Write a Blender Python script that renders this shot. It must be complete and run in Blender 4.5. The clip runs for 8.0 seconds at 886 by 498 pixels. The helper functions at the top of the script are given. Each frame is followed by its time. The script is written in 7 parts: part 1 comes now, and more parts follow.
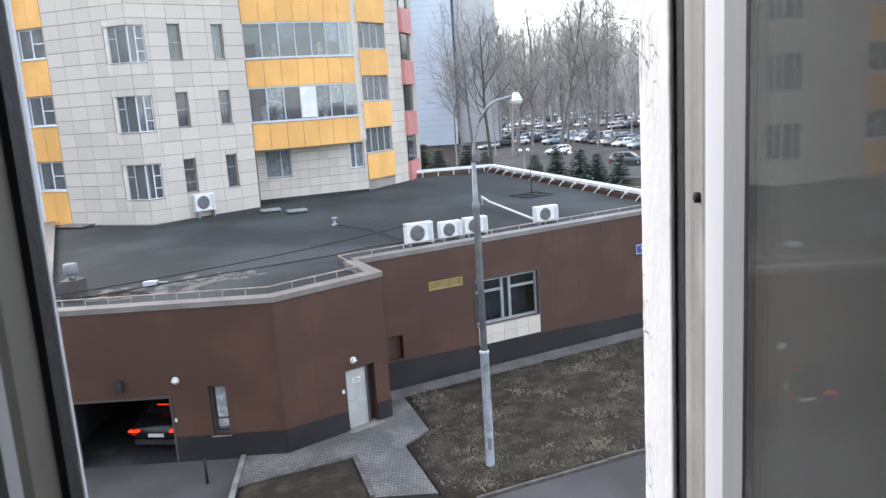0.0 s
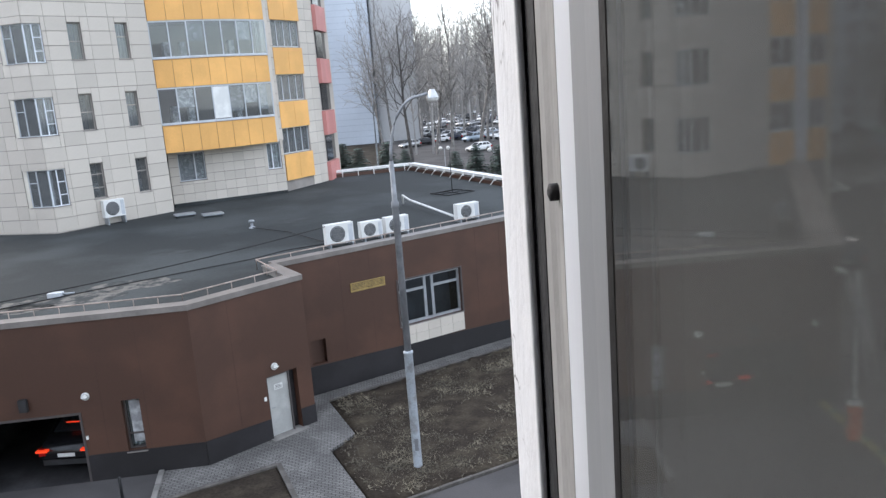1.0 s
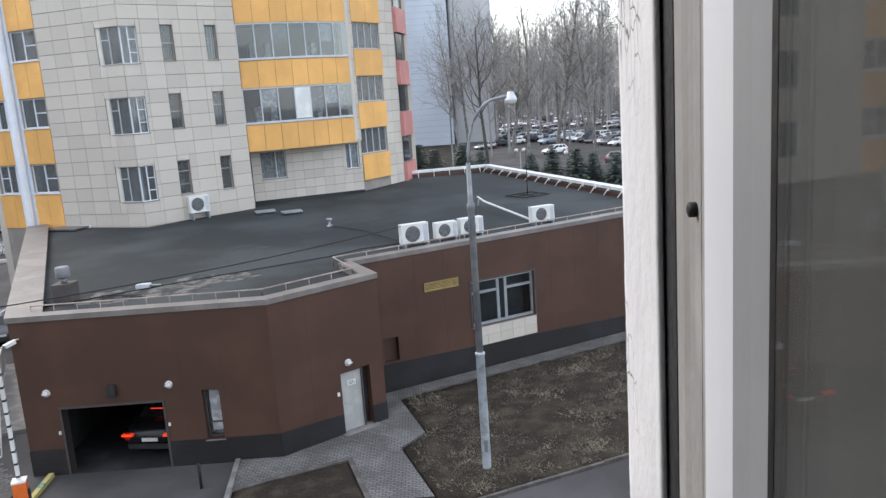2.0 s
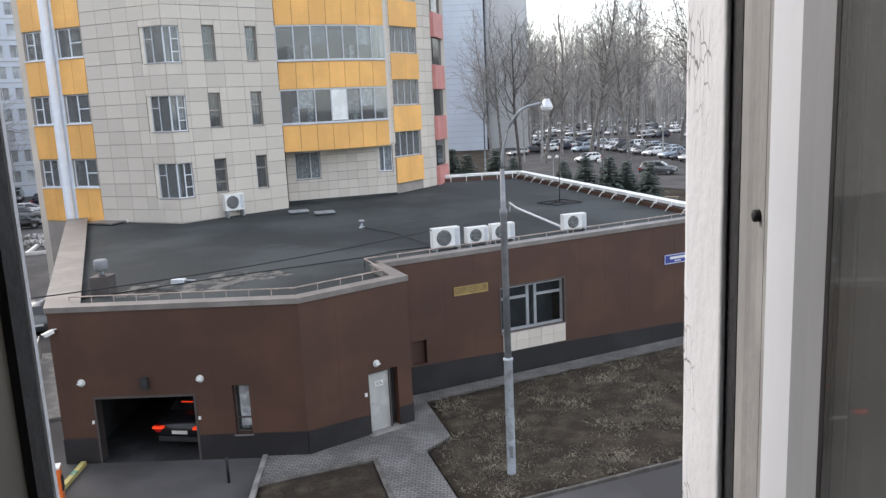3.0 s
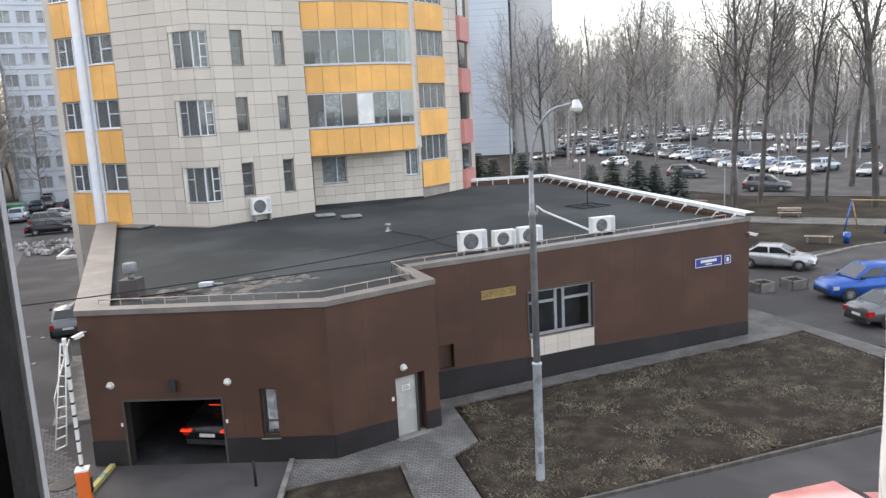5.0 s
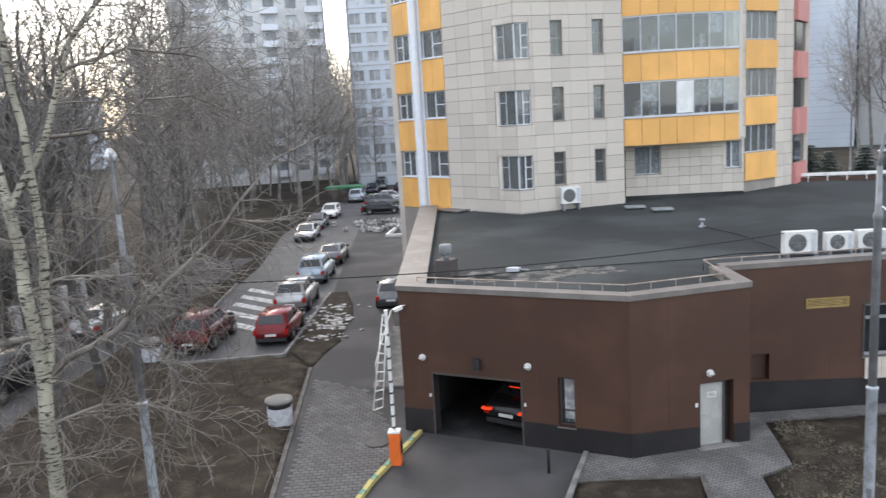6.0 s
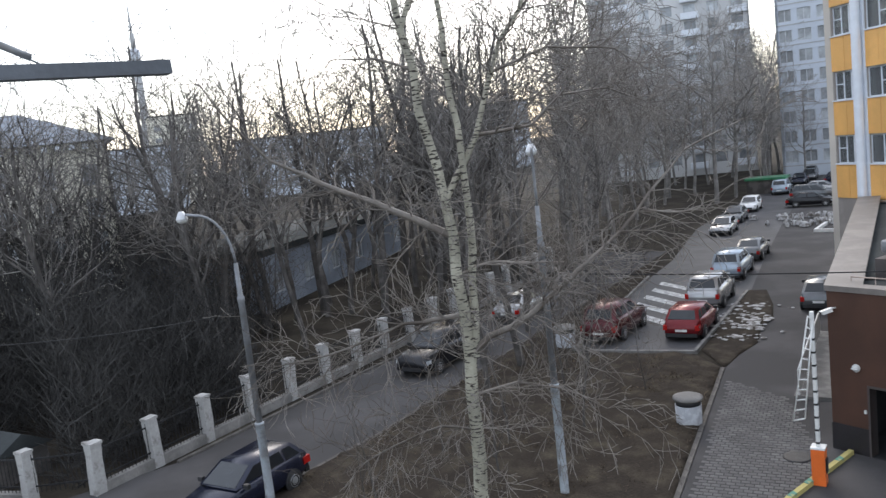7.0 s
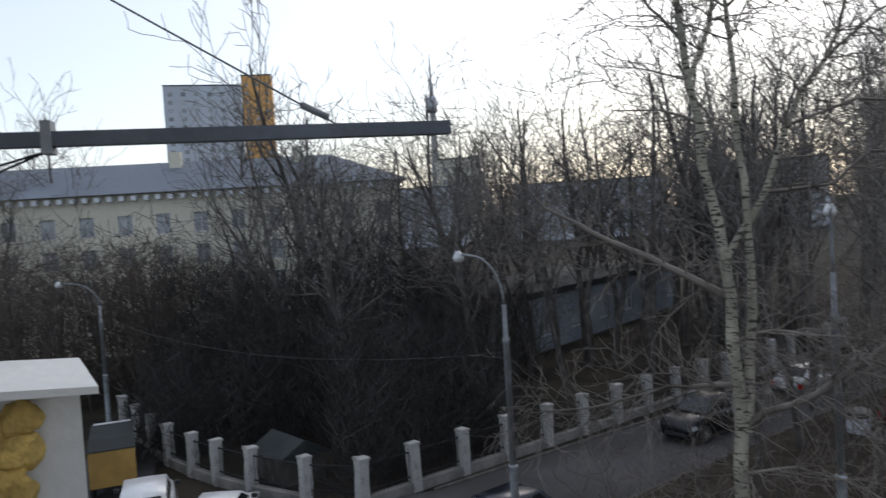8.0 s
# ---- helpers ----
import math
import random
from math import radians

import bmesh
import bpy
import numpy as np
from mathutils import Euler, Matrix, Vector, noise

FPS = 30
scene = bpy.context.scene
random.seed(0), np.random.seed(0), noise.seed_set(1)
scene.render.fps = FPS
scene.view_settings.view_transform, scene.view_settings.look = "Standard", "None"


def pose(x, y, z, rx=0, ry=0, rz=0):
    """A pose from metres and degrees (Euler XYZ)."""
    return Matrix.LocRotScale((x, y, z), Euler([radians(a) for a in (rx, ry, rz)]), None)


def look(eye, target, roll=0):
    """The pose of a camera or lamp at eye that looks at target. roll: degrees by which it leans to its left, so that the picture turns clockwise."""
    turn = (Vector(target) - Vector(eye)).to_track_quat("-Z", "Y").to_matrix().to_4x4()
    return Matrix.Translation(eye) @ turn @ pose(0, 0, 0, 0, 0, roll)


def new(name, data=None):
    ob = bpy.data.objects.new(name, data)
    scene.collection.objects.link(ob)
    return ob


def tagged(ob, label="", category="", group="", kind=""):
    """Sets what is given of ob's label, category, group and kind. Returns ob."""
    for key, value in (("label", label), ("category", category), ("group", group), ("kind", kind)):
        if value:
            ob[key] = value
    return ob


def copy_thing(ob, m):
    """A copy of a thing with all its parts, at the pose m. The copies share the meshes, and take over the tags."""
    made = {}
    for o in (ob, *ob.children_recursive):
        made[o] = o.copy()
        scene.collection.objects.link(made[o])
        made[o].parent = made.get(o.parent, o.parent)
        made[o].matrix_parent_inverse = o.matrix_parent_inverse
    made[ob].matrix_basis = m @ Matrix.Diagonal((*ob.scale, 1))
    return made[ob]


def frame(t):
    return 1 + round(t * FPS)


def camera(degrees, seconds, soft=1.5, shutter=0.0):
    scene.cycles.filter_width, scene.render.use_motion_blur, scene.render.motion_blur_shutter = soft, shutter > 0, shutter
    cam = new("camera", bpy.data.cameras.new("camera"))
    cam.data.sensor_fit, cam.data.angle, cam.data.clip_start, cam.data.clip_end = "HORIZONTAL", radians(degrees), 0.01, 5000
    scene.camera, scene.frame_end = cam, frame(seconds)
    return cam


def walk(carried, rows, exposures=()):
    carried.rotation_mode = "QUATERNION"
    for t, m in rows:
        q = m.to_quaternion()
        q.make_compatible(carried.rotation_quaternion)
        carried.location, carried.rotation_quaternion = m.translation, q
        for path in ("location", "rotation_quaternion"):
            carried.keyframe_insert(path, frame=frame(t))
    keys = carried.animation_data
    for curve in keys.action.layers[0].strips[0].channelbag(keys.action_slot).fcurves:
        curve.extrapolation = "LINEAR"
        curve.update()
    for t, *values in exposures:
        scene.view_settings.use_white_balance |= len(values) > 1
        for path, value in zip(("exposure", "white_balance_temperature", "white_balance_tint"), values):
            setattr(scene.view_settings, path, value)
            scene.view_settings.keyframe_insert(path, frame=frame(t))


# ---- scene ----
# ---- camera ----
cam = camera(58.8, 8.0, soft=1.4, shutter=0.12)
PATH = [
    (0, (-0.038, -0.045, 10.430), (-0.0296, 1.9182, 10.0483), -3.75),
    (0.5, (0.039, 0.090, 10.400), (0.1927, 2.0451, 10.0077), -4.26),
    (1, (0.078, 0.208, 10.390), (0.2773, 2.1577, 9.9914), -4.42),
    (1.5, (0.060, 0.190, 10.390), (0.2004, 2.1456, 9.9952), -4.39),
    (2, (0.025, 0.141, 10.410), (0.0408, 2.1042, 10.0284), -4.03),
    (3.5, (-0.044, 0.011, 10.425), (-0.1282, 1.9760, 10.0619), -2.65),
    (4, (-0.045, 0.028, 10.410), (-0.1826, 1.9895, 10.0444), -3.33),
    (5.3, (-0.150, 0.300, 10.320), (-0.2685, 2.2663, 9.9742), -2.94),
    (5.5, (-0.170, 0.360, 10.310), (-0.4729, 2.3075, 9.9704), -2.83),
    (5.8, (-0.200, 0.475, 10.315), (-0.9008, 2.3183, 9.9817), -2.97),
    (6, (-0.212, 0.537, 10.320), (-1.0732, 2.3110, 9.9868), -3.38),
    (6.2, (-0.230, 0.592, 10.325), (-1.2910, 2.2567, 10.0037), -4.44),
    (6.5, (-0.260, 0.665, 10.300), (-1.6394, 2.0845, 10.0133), -5.59),
    (6.8, (-0.285, 0.712, 10.250), (-1.8633, 1.9098, 9.9778), -6.12),
    (7, (-0.300, 0.730, 10.215), (-1.9363, 1.8506, 9.9561), -6.51),
    (7.5, (-0.320, 0.760, 10.236), (-2.0523, 1.7331, 10.0076), -6.11),
    (7.8, (-0.350, 0.790, 10.258), (-2.1936, 1.5474, 10.0916), -4.45),
    (8, (-0.370, 0.800, 10.270), (-2.2983, 1.3240, 10.1868), -3.50),
]
walk(cam, [(t, look(eye, target, roll)) for t, eye, target, roll in PATH], [(0, 2.0, 6350, 10), (1.0, 1.75, 6350, 10), (2.0, 1.6, 6500, 10), (3.5, 1.55, 6700, 11), (5.5, 1.76, 6900, 11), (6.0, 1.72, 6700, 10), (6.5, 1.75, 6700, 10), (7.0, 1.3, 6400, 10), (7.5, 0.86, 6300, 10), (8.0, 0.2, 6300, 10)])

# ---- light ----
world = bpy.data.worlds.new("sky_world")
scene.world = world
world.use_nodes = True
wn = world.node_tree
sky = wn.nodes.new("ShaderNodeTexSky")
sky.sky_type = 'NISHITA'
sky.sun_disc = False
sky.sun_elevation = radians(34)
sky.sun_rotation = radians(-52)
sky.air_density, sky.dust_density, sky.ozone_density = 1.0, 1.6, 1.0
wn.nodes["Background"].inputs[1].default_value = 0.15
haze = wn.nodes.new("ShaderNodeMix")
haze.data_type = 'RGBA'
haze.inputs["Factor"].default_value = 0.5
haze.inputs["B"].default_value = (5.6, 5.7, 5.9, 1)
wn.links.new(sky.outputs[0], haze.inputs["A"])
wn.links.new(haze.outputs["Result"], wn.nodes["Background"].inputs[0])
sun = new("sun", bpy.data.lights.new("sun", 'SUN'))
sun.data.energy, sun.data.angle, sun.data.color = 0.45, radians(25), (1.0, 0.93, 0.84)
sun.matrix_world = look((-78, 62, 58), (0, 0, 0))


# ---- materials ----
def mat(name, col, rough=0.8, metal=0.0, scale=1.5, fine=30.0, var=0.18, bump=0.15, col2=None, mix=(0.45, 0.62), island=0.0, spec=0.5, rand=0.0):
    m = bpy.data.materials.new(name)
    m.use_nodes = True
    t = m.node_tree
    b = t.nodes["Principled BSDF"]
    b.inputs["Roughness"].default_value, b.inputs["Metallic"].default_value = rough, metal
    b.inputs["Specular IOR Level"].default_value = spec
    co = t.nodes.new("ShaderNodeTexCoord")
    big, small = t.nodes.new("ShaderNodeTexNoise"), t.nodes.new("ShaderNodeTexNoise")
    for n, s in ((big, scale), (small, fine)):
        n.inputs["Scale"].default_value, n.inputs["Detail"].default_value = s, 6
        t.links.new(co.outputs["Object"], n.inputs["Vector"])
    ramp = t.nodes.new("ShaderNodeValToRGB")
    e = ramp.color_ramp.elements
    e[0].position, e[1].position = mix
    second = col2 or [min(1, c * (1 + var)) for c in col]
    first = col if col2 else [c * (1 - var) for c in col]
    e[0].color, e[1].color = (*first, 1), (*second, 1)
    t.links.new(big.outputs["Fac"], ramp.inputs[0])
    fine_ramp = t.nodes.new("ShaderNodeMapRange")
    fine_ramp.inputs["To Min"].default_value, fine_ramp.inputs["To Max"].default_value = 1 - var * 1.2, 1 + var * 0.9
    t.links.new(small.outputs["Fac"], fine_ramp.inputs[0])
    hsv = t.nodes.new("ShaderNodeHueSaturation")
    t.links.new(ramp.outputs[0], hsv.inputs["Color"])
    value = fine_ramp.outputs[0]
    for amount, node, socket in ((rand, "ShaderNodeObjectInfo", "Random"), (island, "ShaderNodeNewGeometry", "Random Per Island")):
        if amount:
            info = t.nodes.new(node)
            span = t.nodes.new("ShaderNodeMapRange")
            span.inputs["To Min"].default_value, span.inputs["To Max"].default_value = 1 - amount, 1 + amount
            t.links.new(info.outputs[socket], span.inputs[0])
            mul = t.nodes.new("ShaderNodeMath")
            mul.operation = 'MULTIPLY'
            t.links.new(value, mul.inputs[0])
            t.links.new(span.outputs[0], mul.inputs[1])
            value = mul.outputs[0]
    t.links.new(value, hsv.inputs["Value"])
    t.links.new(hsv.outputs[0], b.inputs["Base Color"])
    if bump:
        bp = t.nodes.new("ShaderNodeBump")
        bp.inputs["Strength"].default_value, bp.inputs["Distance"].default_value = bump, 0.02
        t.links.new(small.outputs["Fac"], bp.inputs["Height"])
        t.links.new(bp.outputs[0], b.inputs["Normal"])
    return m


def glass_mat(name, tint=(0.8, 0.85, 0.88), rough=0.03, dust_sheen=0.0):
    """Clear glazing: transmission on one thin sheet, with its own gloss."""
    m = bpy.data.materials.new(name)
    m.use_nodes = True
    t = m.node_tree
    out = t.nodes["Material Output"]
    gloss, fres = t.nodes.new("ShaderNodeBsdfGlossy"), t.nodes.new("ShaderNodeFresnel")
    fres.inputs[0].default_value = 1.55
    gloss.inputs["Roughness"].default_value = rough
    see = t.nodes.new("ShaderNodeBsdfTransparent")
    see.inputs[0].default_value = (*tint, 1)
    mixn = t.nodes.new("ShaderNodeMixShader")
    t.links.new(fres.outputs[0], mixn.inputs[0])
    t.links.new(see.outputs[0], mixn.inputs[1])
    t.links.new(gloss.outputs[0], mixn.inputs[2])
    last = mixn
    # pale diffuse film: dust on the sash, painted sky reflection on house windows
    if dust_sheen:
        film, last = t.nodes.new("ShaderNodeBsdfDiffuse"), t.nodes.new("ShaderNodeMixShader")
        film_noise, span = t.nodes.new("ShaderNodeTexNoise"), t.nodes.new("ShaderNodeMapRange")
        film_noise.inputs["Scale"].default_value, film_noise.inputs["Detail"].default_value = 9, 5
        span.inputs["To Min"].default_value, span.inputs["To Max"].default_value = dust_sheen * 0.7, dust_sheen * 1.3
        film.inputs[0].default_value = (0.62, 0.63, 0.63, 1)
        t.links.new(film_noise.outputs["Fac"], span.inputs[0])
        t.links.new(span.outputs[0], last.inputs[0])
        t.links.new(mixn.outputs[0], last.inputs[1])
        t.links.new(film.outputs[0], last.inputs[2])
    t.links.new(last.outputs[0], out.inputs[0])
    return m


M_SOIL = mat("bare_soil", (0.026, 0.022, 0.018), 0.95, scale=0.35, fine=5, var=0.4, bump=0.8, col2=(0.050, 0.043, 0.033), mix=(0.42, 0.62), spec=0.08)
M_GRASS = mat("winter_grass", (0.036, 0.029, 0.023), 0.95, scale=1.3, fine=13, var=0.55, bump=1.0, col2=(0.086, 0.072, 0.052), mix=(0.46, 0.78), spec=0.1)
M_ASPH = mat("asphalt", (0.070, 0.067, 0.067), 0.92, scale=0.3, fine=25, var=0.18, bump=0.35, spec=0.2)
M_WET = mat("damp_asphalt", (0.056, 0.055, 0.058), 0.7, scale=0.4, fine=25, var=0.2, bump=0.2)
M_PAVE = mat("grey_paving", (0.165, 0.160, 0.155), 0.9, scale=0.8, fine=20, var=0.16, bump=0.3, rand=0.10, spec=0.2)


def paver_joints(m, length=0.2, height=0.1, joint=0.012):
    """Dark joints between small paving stones, laid in running bond."""
    t = m.node_tree
    b = t.nodes["Principled BSDF"]
    co, br = t.nodes.new("ShaderNodeTexCoord"), t.nodes.new("ShaderNodeTexBrick")
    for key, val in (("Scale", 1.0), ("Mortar Size", joint), ("Brick Width", length), ("Row Height", height), ("Mortar Smooth", 0.2)):
        br.inputs[key].default_value = val
    br.inputs["Color1"].default_value, br.inputs["Color2"].default_value, br.inputs["Mortar"].default_value = (1, 1, 1, 1), (0.78, 0.78, 0.78, 1), (0.32, 0.31, 0.3, 1)
    mul = t.nodes.new("ShaderNodeMix")
    mul.data_type, mul.blend_type = 'RGBA', 'MULTIPLY'
    mul.inputs["Factor"].default_value = 1
    t.links.new(co.outputs["Object"], br.inputs["Vector"])
    t.links.new(b.inputs["Base Color"].links[0].from_socket, mul.inputs["A"])
    t.links.new(br.outputs["Color"], mul.inputs["B"])
    t.links.new(mul.outputs["Result"], b.inputs["Base Color"])


paver_joints(M_PAVE)
M_KERB = mat("concrete_kerb", (0.185, 0.178, 0.167), 0.9, scale=2, fine=30, var=0.2, bump=0.4)
M_KERBOLD = mat("muddy_sunken_kerb", (0.115, 0.105, 0.095), 0.95, scale=1.2, fine=14, var=0.3, bump=0.5)
M_KERBPAINT = mat("worn_painted_kerb", (0.42, 0.36, 0.13), 0.85, scale=1.1, fine=12, var=0.25, col2=(0.10, 0.24, 0.18), mix=(0.5, 0.54))
M_WHITELINE = mat("worn_white_road_paint", (0.45, 0.45, 0.44), 0.85, scale=3, fine=14, var=0.3)
M_BROWN = mat("brown_facade_panel", (0.068, 0.031, 0.0195), 0.55, scale=0.5, fine=18, var=0.14, bump=0.08, rand=0.05)
M_PLINTH = mat("dark_plinth_tile", (0.017, 0.015, 0.017), 0.55, scale=0.8, fine=20, var=0.25, bump=0.1, rand=0.12)
M_PARAPET = mat("galvanised_parapet_cap", (0.215, 0.196, 0.182), 0.5, 0.25, scale=0.8, fine=10, var=0.15)
M_ROOF = mat("bitumen_roof_felt", (0.045, 0.050, 0.051), 0.9, scale=0.22, fine=12, var=0.24, bump=0.35, spec=0.18)
M_ROOFSTAIN = mat("dried_puddle_stain", (0.15, 0.142, 0.13), 0.9, scale=2.4, fine=10, var=0.35, col2=(0.040, 0.044, 0.045), mix=(0.44, 0.56), spec=0.2)
M_BEIGE = mat("beige_cladding_tile", (0.58, 0.525, 0.46), 0.6, scale=0.4, fine=20, var=0.06, bump=0.04, rand=0.07, island=0.07)
# backing toned darker than the tiles, with the joints' shadow in its colour
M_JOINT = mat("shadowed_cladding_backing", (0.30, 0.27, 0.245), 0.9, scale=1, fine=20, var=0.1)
M_ORANGE = mat("orange_facade_panel", (0.80, 0.43, 0.13), 0.55, scale=0.5, fine=16, var=0.08, bump=0.04, rand=0.05)
M_PINK = mat("pink_facade_panel", (0.55, 0.22, 0.20), 0.55, scale=0.5, fine=16, var=0.08)
M_WHITE = mat("white_pvc", (0.72, 0.75, 0.80), 0.35, scale=3, fine=40, var=0.03, bump=0.02)
M_PVCGREY = mat("grey_weathered_pvc", (0.50, 0.52, 0.55), 0.45, scale=4, fine=60, var=0.06, bump=0.03)
M_ALU = mat("grey_aluminium", (0.42, 0.44, 0.47), 0.4, 0.6, scale=3, fine=40, var=0.08)
M_DARKFRAME = mat("dark_window_frame", (0.07, 0.06, 0.058), 0.5, scale=3, fine=40, var=0.1)
M_GASKET = mat("black_rubber_gasket", (0.016, 0.016, 0.018), 0.7, scale=8, fine=60, var=0.2)
M_CURTAIN = mat("pale_curtain", (0.55, 0.56, 0.58), 0.9, scale=5, fine=30, var=0.25, rand=0.35)
# the dimness of rooms behind windows is put into this dark colour
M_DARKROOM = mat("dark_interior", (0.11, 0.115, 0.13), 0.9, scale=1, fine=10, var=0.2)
M_CREAM = mat("cream_window_reveal", (0.66, 0.62, 0.54), 0.7, scale=2, fine=20, var=0.06)
M_SHEER = mat("grey_sheer_curtain", (0.34, 0.35, 0.37), 0.9, scale=3, fine=25, var=0.2, rand=0.3)
M_TAUPE = mat("taupe_window_frame", (0.30, 0.27, 0.245), 0.55, scale=3, fine=40, var=0.08)
# the film on this glass stands for reflected sky
M_GLASS = glass_mat("window_glass", (0.84, 0.87, 0.88), dust_sheen=0.07)
M_CLEANGLASS = glass_mat("clean_window_glass", (0.80, 0.84, 0.86))
M_SASHGLASS = glass_mat("dusty_sash_glass", (0.68, 0.71, 0.72), 0.03, dust_sheen=0.075)
M_STEEL = mat("galvanised_steel", (0.33, 0.35, 0.37), 0.5, 0.5, scale=2, fine=25, var=0.15)
M_POLE = mat("grey_painted_pole", (0.24, 0.25, 0.265), 0.6, 0.2, scale=1.5, fine=14, var=0.2)
M_POLEBASE = mat("pale_blue_painted_pole", (0.40, 0.44, 0.48), 0.65, scale=4, fine=25, var=0.3, col2=(0.28, 0.29, 0.30))
M_LAMPSHELL = mat("aluminium_lamp_shell", (0.55, 0.56, 0.57), 0.35, 0.6, scale=3, fine=30, var=0.1)
M_MILK = mat("milky_lamp_glass", (0.58, 0.58, 0.56), 0.25, scale=3, fine=30, var=0.04)
M_ACWHITE = mat("white_enamelled_casing", (0.72, 0.72, 0.70), 0.45, scale=2, fine=30, var=0.08)
M_BLACK = mat("matt_black_plastic", (0.022, 0.022, 0.024), 0.6, scale=4, fine=40, var=0.2)
M_DOORGREY = mat("grey_painted_steel_door", (0.40, 0.40, 0.385), 0.5, scale=2, fine=25, var=0.1)
M_YELLOWGRILLE = mat("yellow_painted_grille", (0.36, 0.25, 0.09), 0.5, scale=3, fine=25, var=0.15)
M_SIGNBLUE = mat("blue_enamel_sign", (0.035, 0.055, 0.26), 0.4, scale=3, fine=25, var=0.06)
M_POSTWHITE = mat("weathered_whitewash", (0.39, 0.38, 0.365), 0.9, scale=2.6, fine=12, var=0.2, bump=0.5, col2=(0.17, 0.155, 0.14), mix=(0.54, 0.68))
M_CONC = mat("weathered_concrete", (0.21, 0.20, 0.187), 0.9, scale=1.2, fine=14, var=0.2, bump=0.4)
M_IRON = mat("black_wrought_iron", (0.020, 0.020, 0.022), 0.6, 0.3, scale=5, fine=40, var=0.2)
M_SNOW = mat("dirty_melting_snow", (0.42, 0.42, 0.42), 0.8, scale=2.4, fine=9, var=0.35, bump=0.8, col2=(0.10, 0.09, 0.08), mix=(0.42, 0.58))
M_FOAM = mat("yellowed_mounting_foam", (0.68, 0.47, 0.14), 0.9, scale=9, fine=40, var=0.25, bump=0.9)
M_BARK = mat("dark_tree_bark", (0.098, 0.089, 0.082), 0.95, scale=1.2, fine=16, var=0.3, bump=0.6)
M_TWIG = mat("grey_brown_twigs", (0.19, 0.176, 0.163), 0.95, scale=0.6, fine=8, var=0.25, bump=0.0, rand=0.2)
# far bark and twigs carry the distance haze in their pale base colours
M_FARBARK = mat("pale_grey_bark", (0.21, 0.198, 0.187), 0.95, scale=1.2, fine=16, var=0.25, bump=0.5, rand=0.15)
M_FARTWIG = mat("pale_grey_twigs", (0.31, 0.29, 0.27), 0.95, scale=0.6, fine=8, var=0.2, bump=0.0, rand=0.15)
M_TALLBARK = mat("grey_brown_tall_bark", (0.085, 0.078, 0.073), 0.95, scale=1.2, fine=16, var=0.25, bump=0.5, rand=0.15)
M_TALLTWIG = mat("grey_brown_tall_twigs", (0.15, 0.137, 0.128), 0.95, scale=0.6, fine=8, var=0.2, bump=0.0, rand=0.15)
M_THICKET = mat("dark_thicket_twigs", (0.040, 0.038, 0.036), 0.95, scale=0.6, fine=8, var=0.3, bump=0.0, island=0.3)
M_NEEDLE = mat("blue_green_spruce_needles", (0.075, 0.102, 0.086), 0.9, scale=1.5, fine=12, var=0.35, bump=0.2, island=0.3)
M_BIRCHTWIG = mat("pale_birch_limb_bark", (0.22, 0.20, 0.18), 0.9, scale=1.4, fine=18, var=0.25, bump=0.4, col2=(0.13, 0.112, 0.098))
M_TYRE = mat("black_tyre_rubber", (0.018, 0.018, 0.019), 0.8, scale=4, fine=40, var=0.2)
M_RIM = mat("silver_alloy_rim", (0.45, 0.46, 0.47), 0.35, 0.7, scale=4, fine=40, var=0.1)
M_CARGLASS = mat("tinted_car_glass", (0.018, 0.021, 0.024), 0.06, scale=2, fine=30, var=0.1, bump=0.0)
M_TAIL = mat("red_tail_lamp_lens", (0.38, 0.012, 0.010), 0.2, scale=3, fine=30, var=0.1, bump=0.0)
M_HEADL = mat("clear_headlamp_lens", (0.62, 0.64, 0.66), 0.12, 0.3, scale=3, fine=30, var=0.1, bump=0.0)
M_PLATE = mat("white_number_plate", (0.68, 0.68, 0.66), 0.5, scale=3, fine=30, var=0.04, bump=0.0)
M_GREENROOF = mat("green_sheet_roof", (0.03, 0.17, 0.08), 0.5, scale=0.8, fine=8, var=0.15)
M_WOOD = mat("worn_bench_wood", (0.30, 0.24, 0.18), 0.8, scale=2, fine=20, var=0.25)
M_ORANGEBOX = mat("orange_barrier_paint", (0.78, 0.16, 0.03), 0.4, scale=2, fine=25, var=0.08)
M_CABLE = mat("black_cable_sheath", (0.012, 0.012, 0.013), 0.7, scale=6, fine=40, var=0.2)


def glow(name, col, strength):
    m = bpy.data.materials.new(name)
    m.use_nodes = True
    b = m.node_tree.nodes["Principled BSDF"]
    b.inputs["Base Color"].default_value = (*col, 1)
    b.inputs["Emission Color"].default_value = (*col, 1)
    b.inputs["Emission Strength"].default_value = strength
    return m


M_LITTAIL = glow("lit_red_tail_lamp", (1.0, 0.06, 0.014), 0.2)


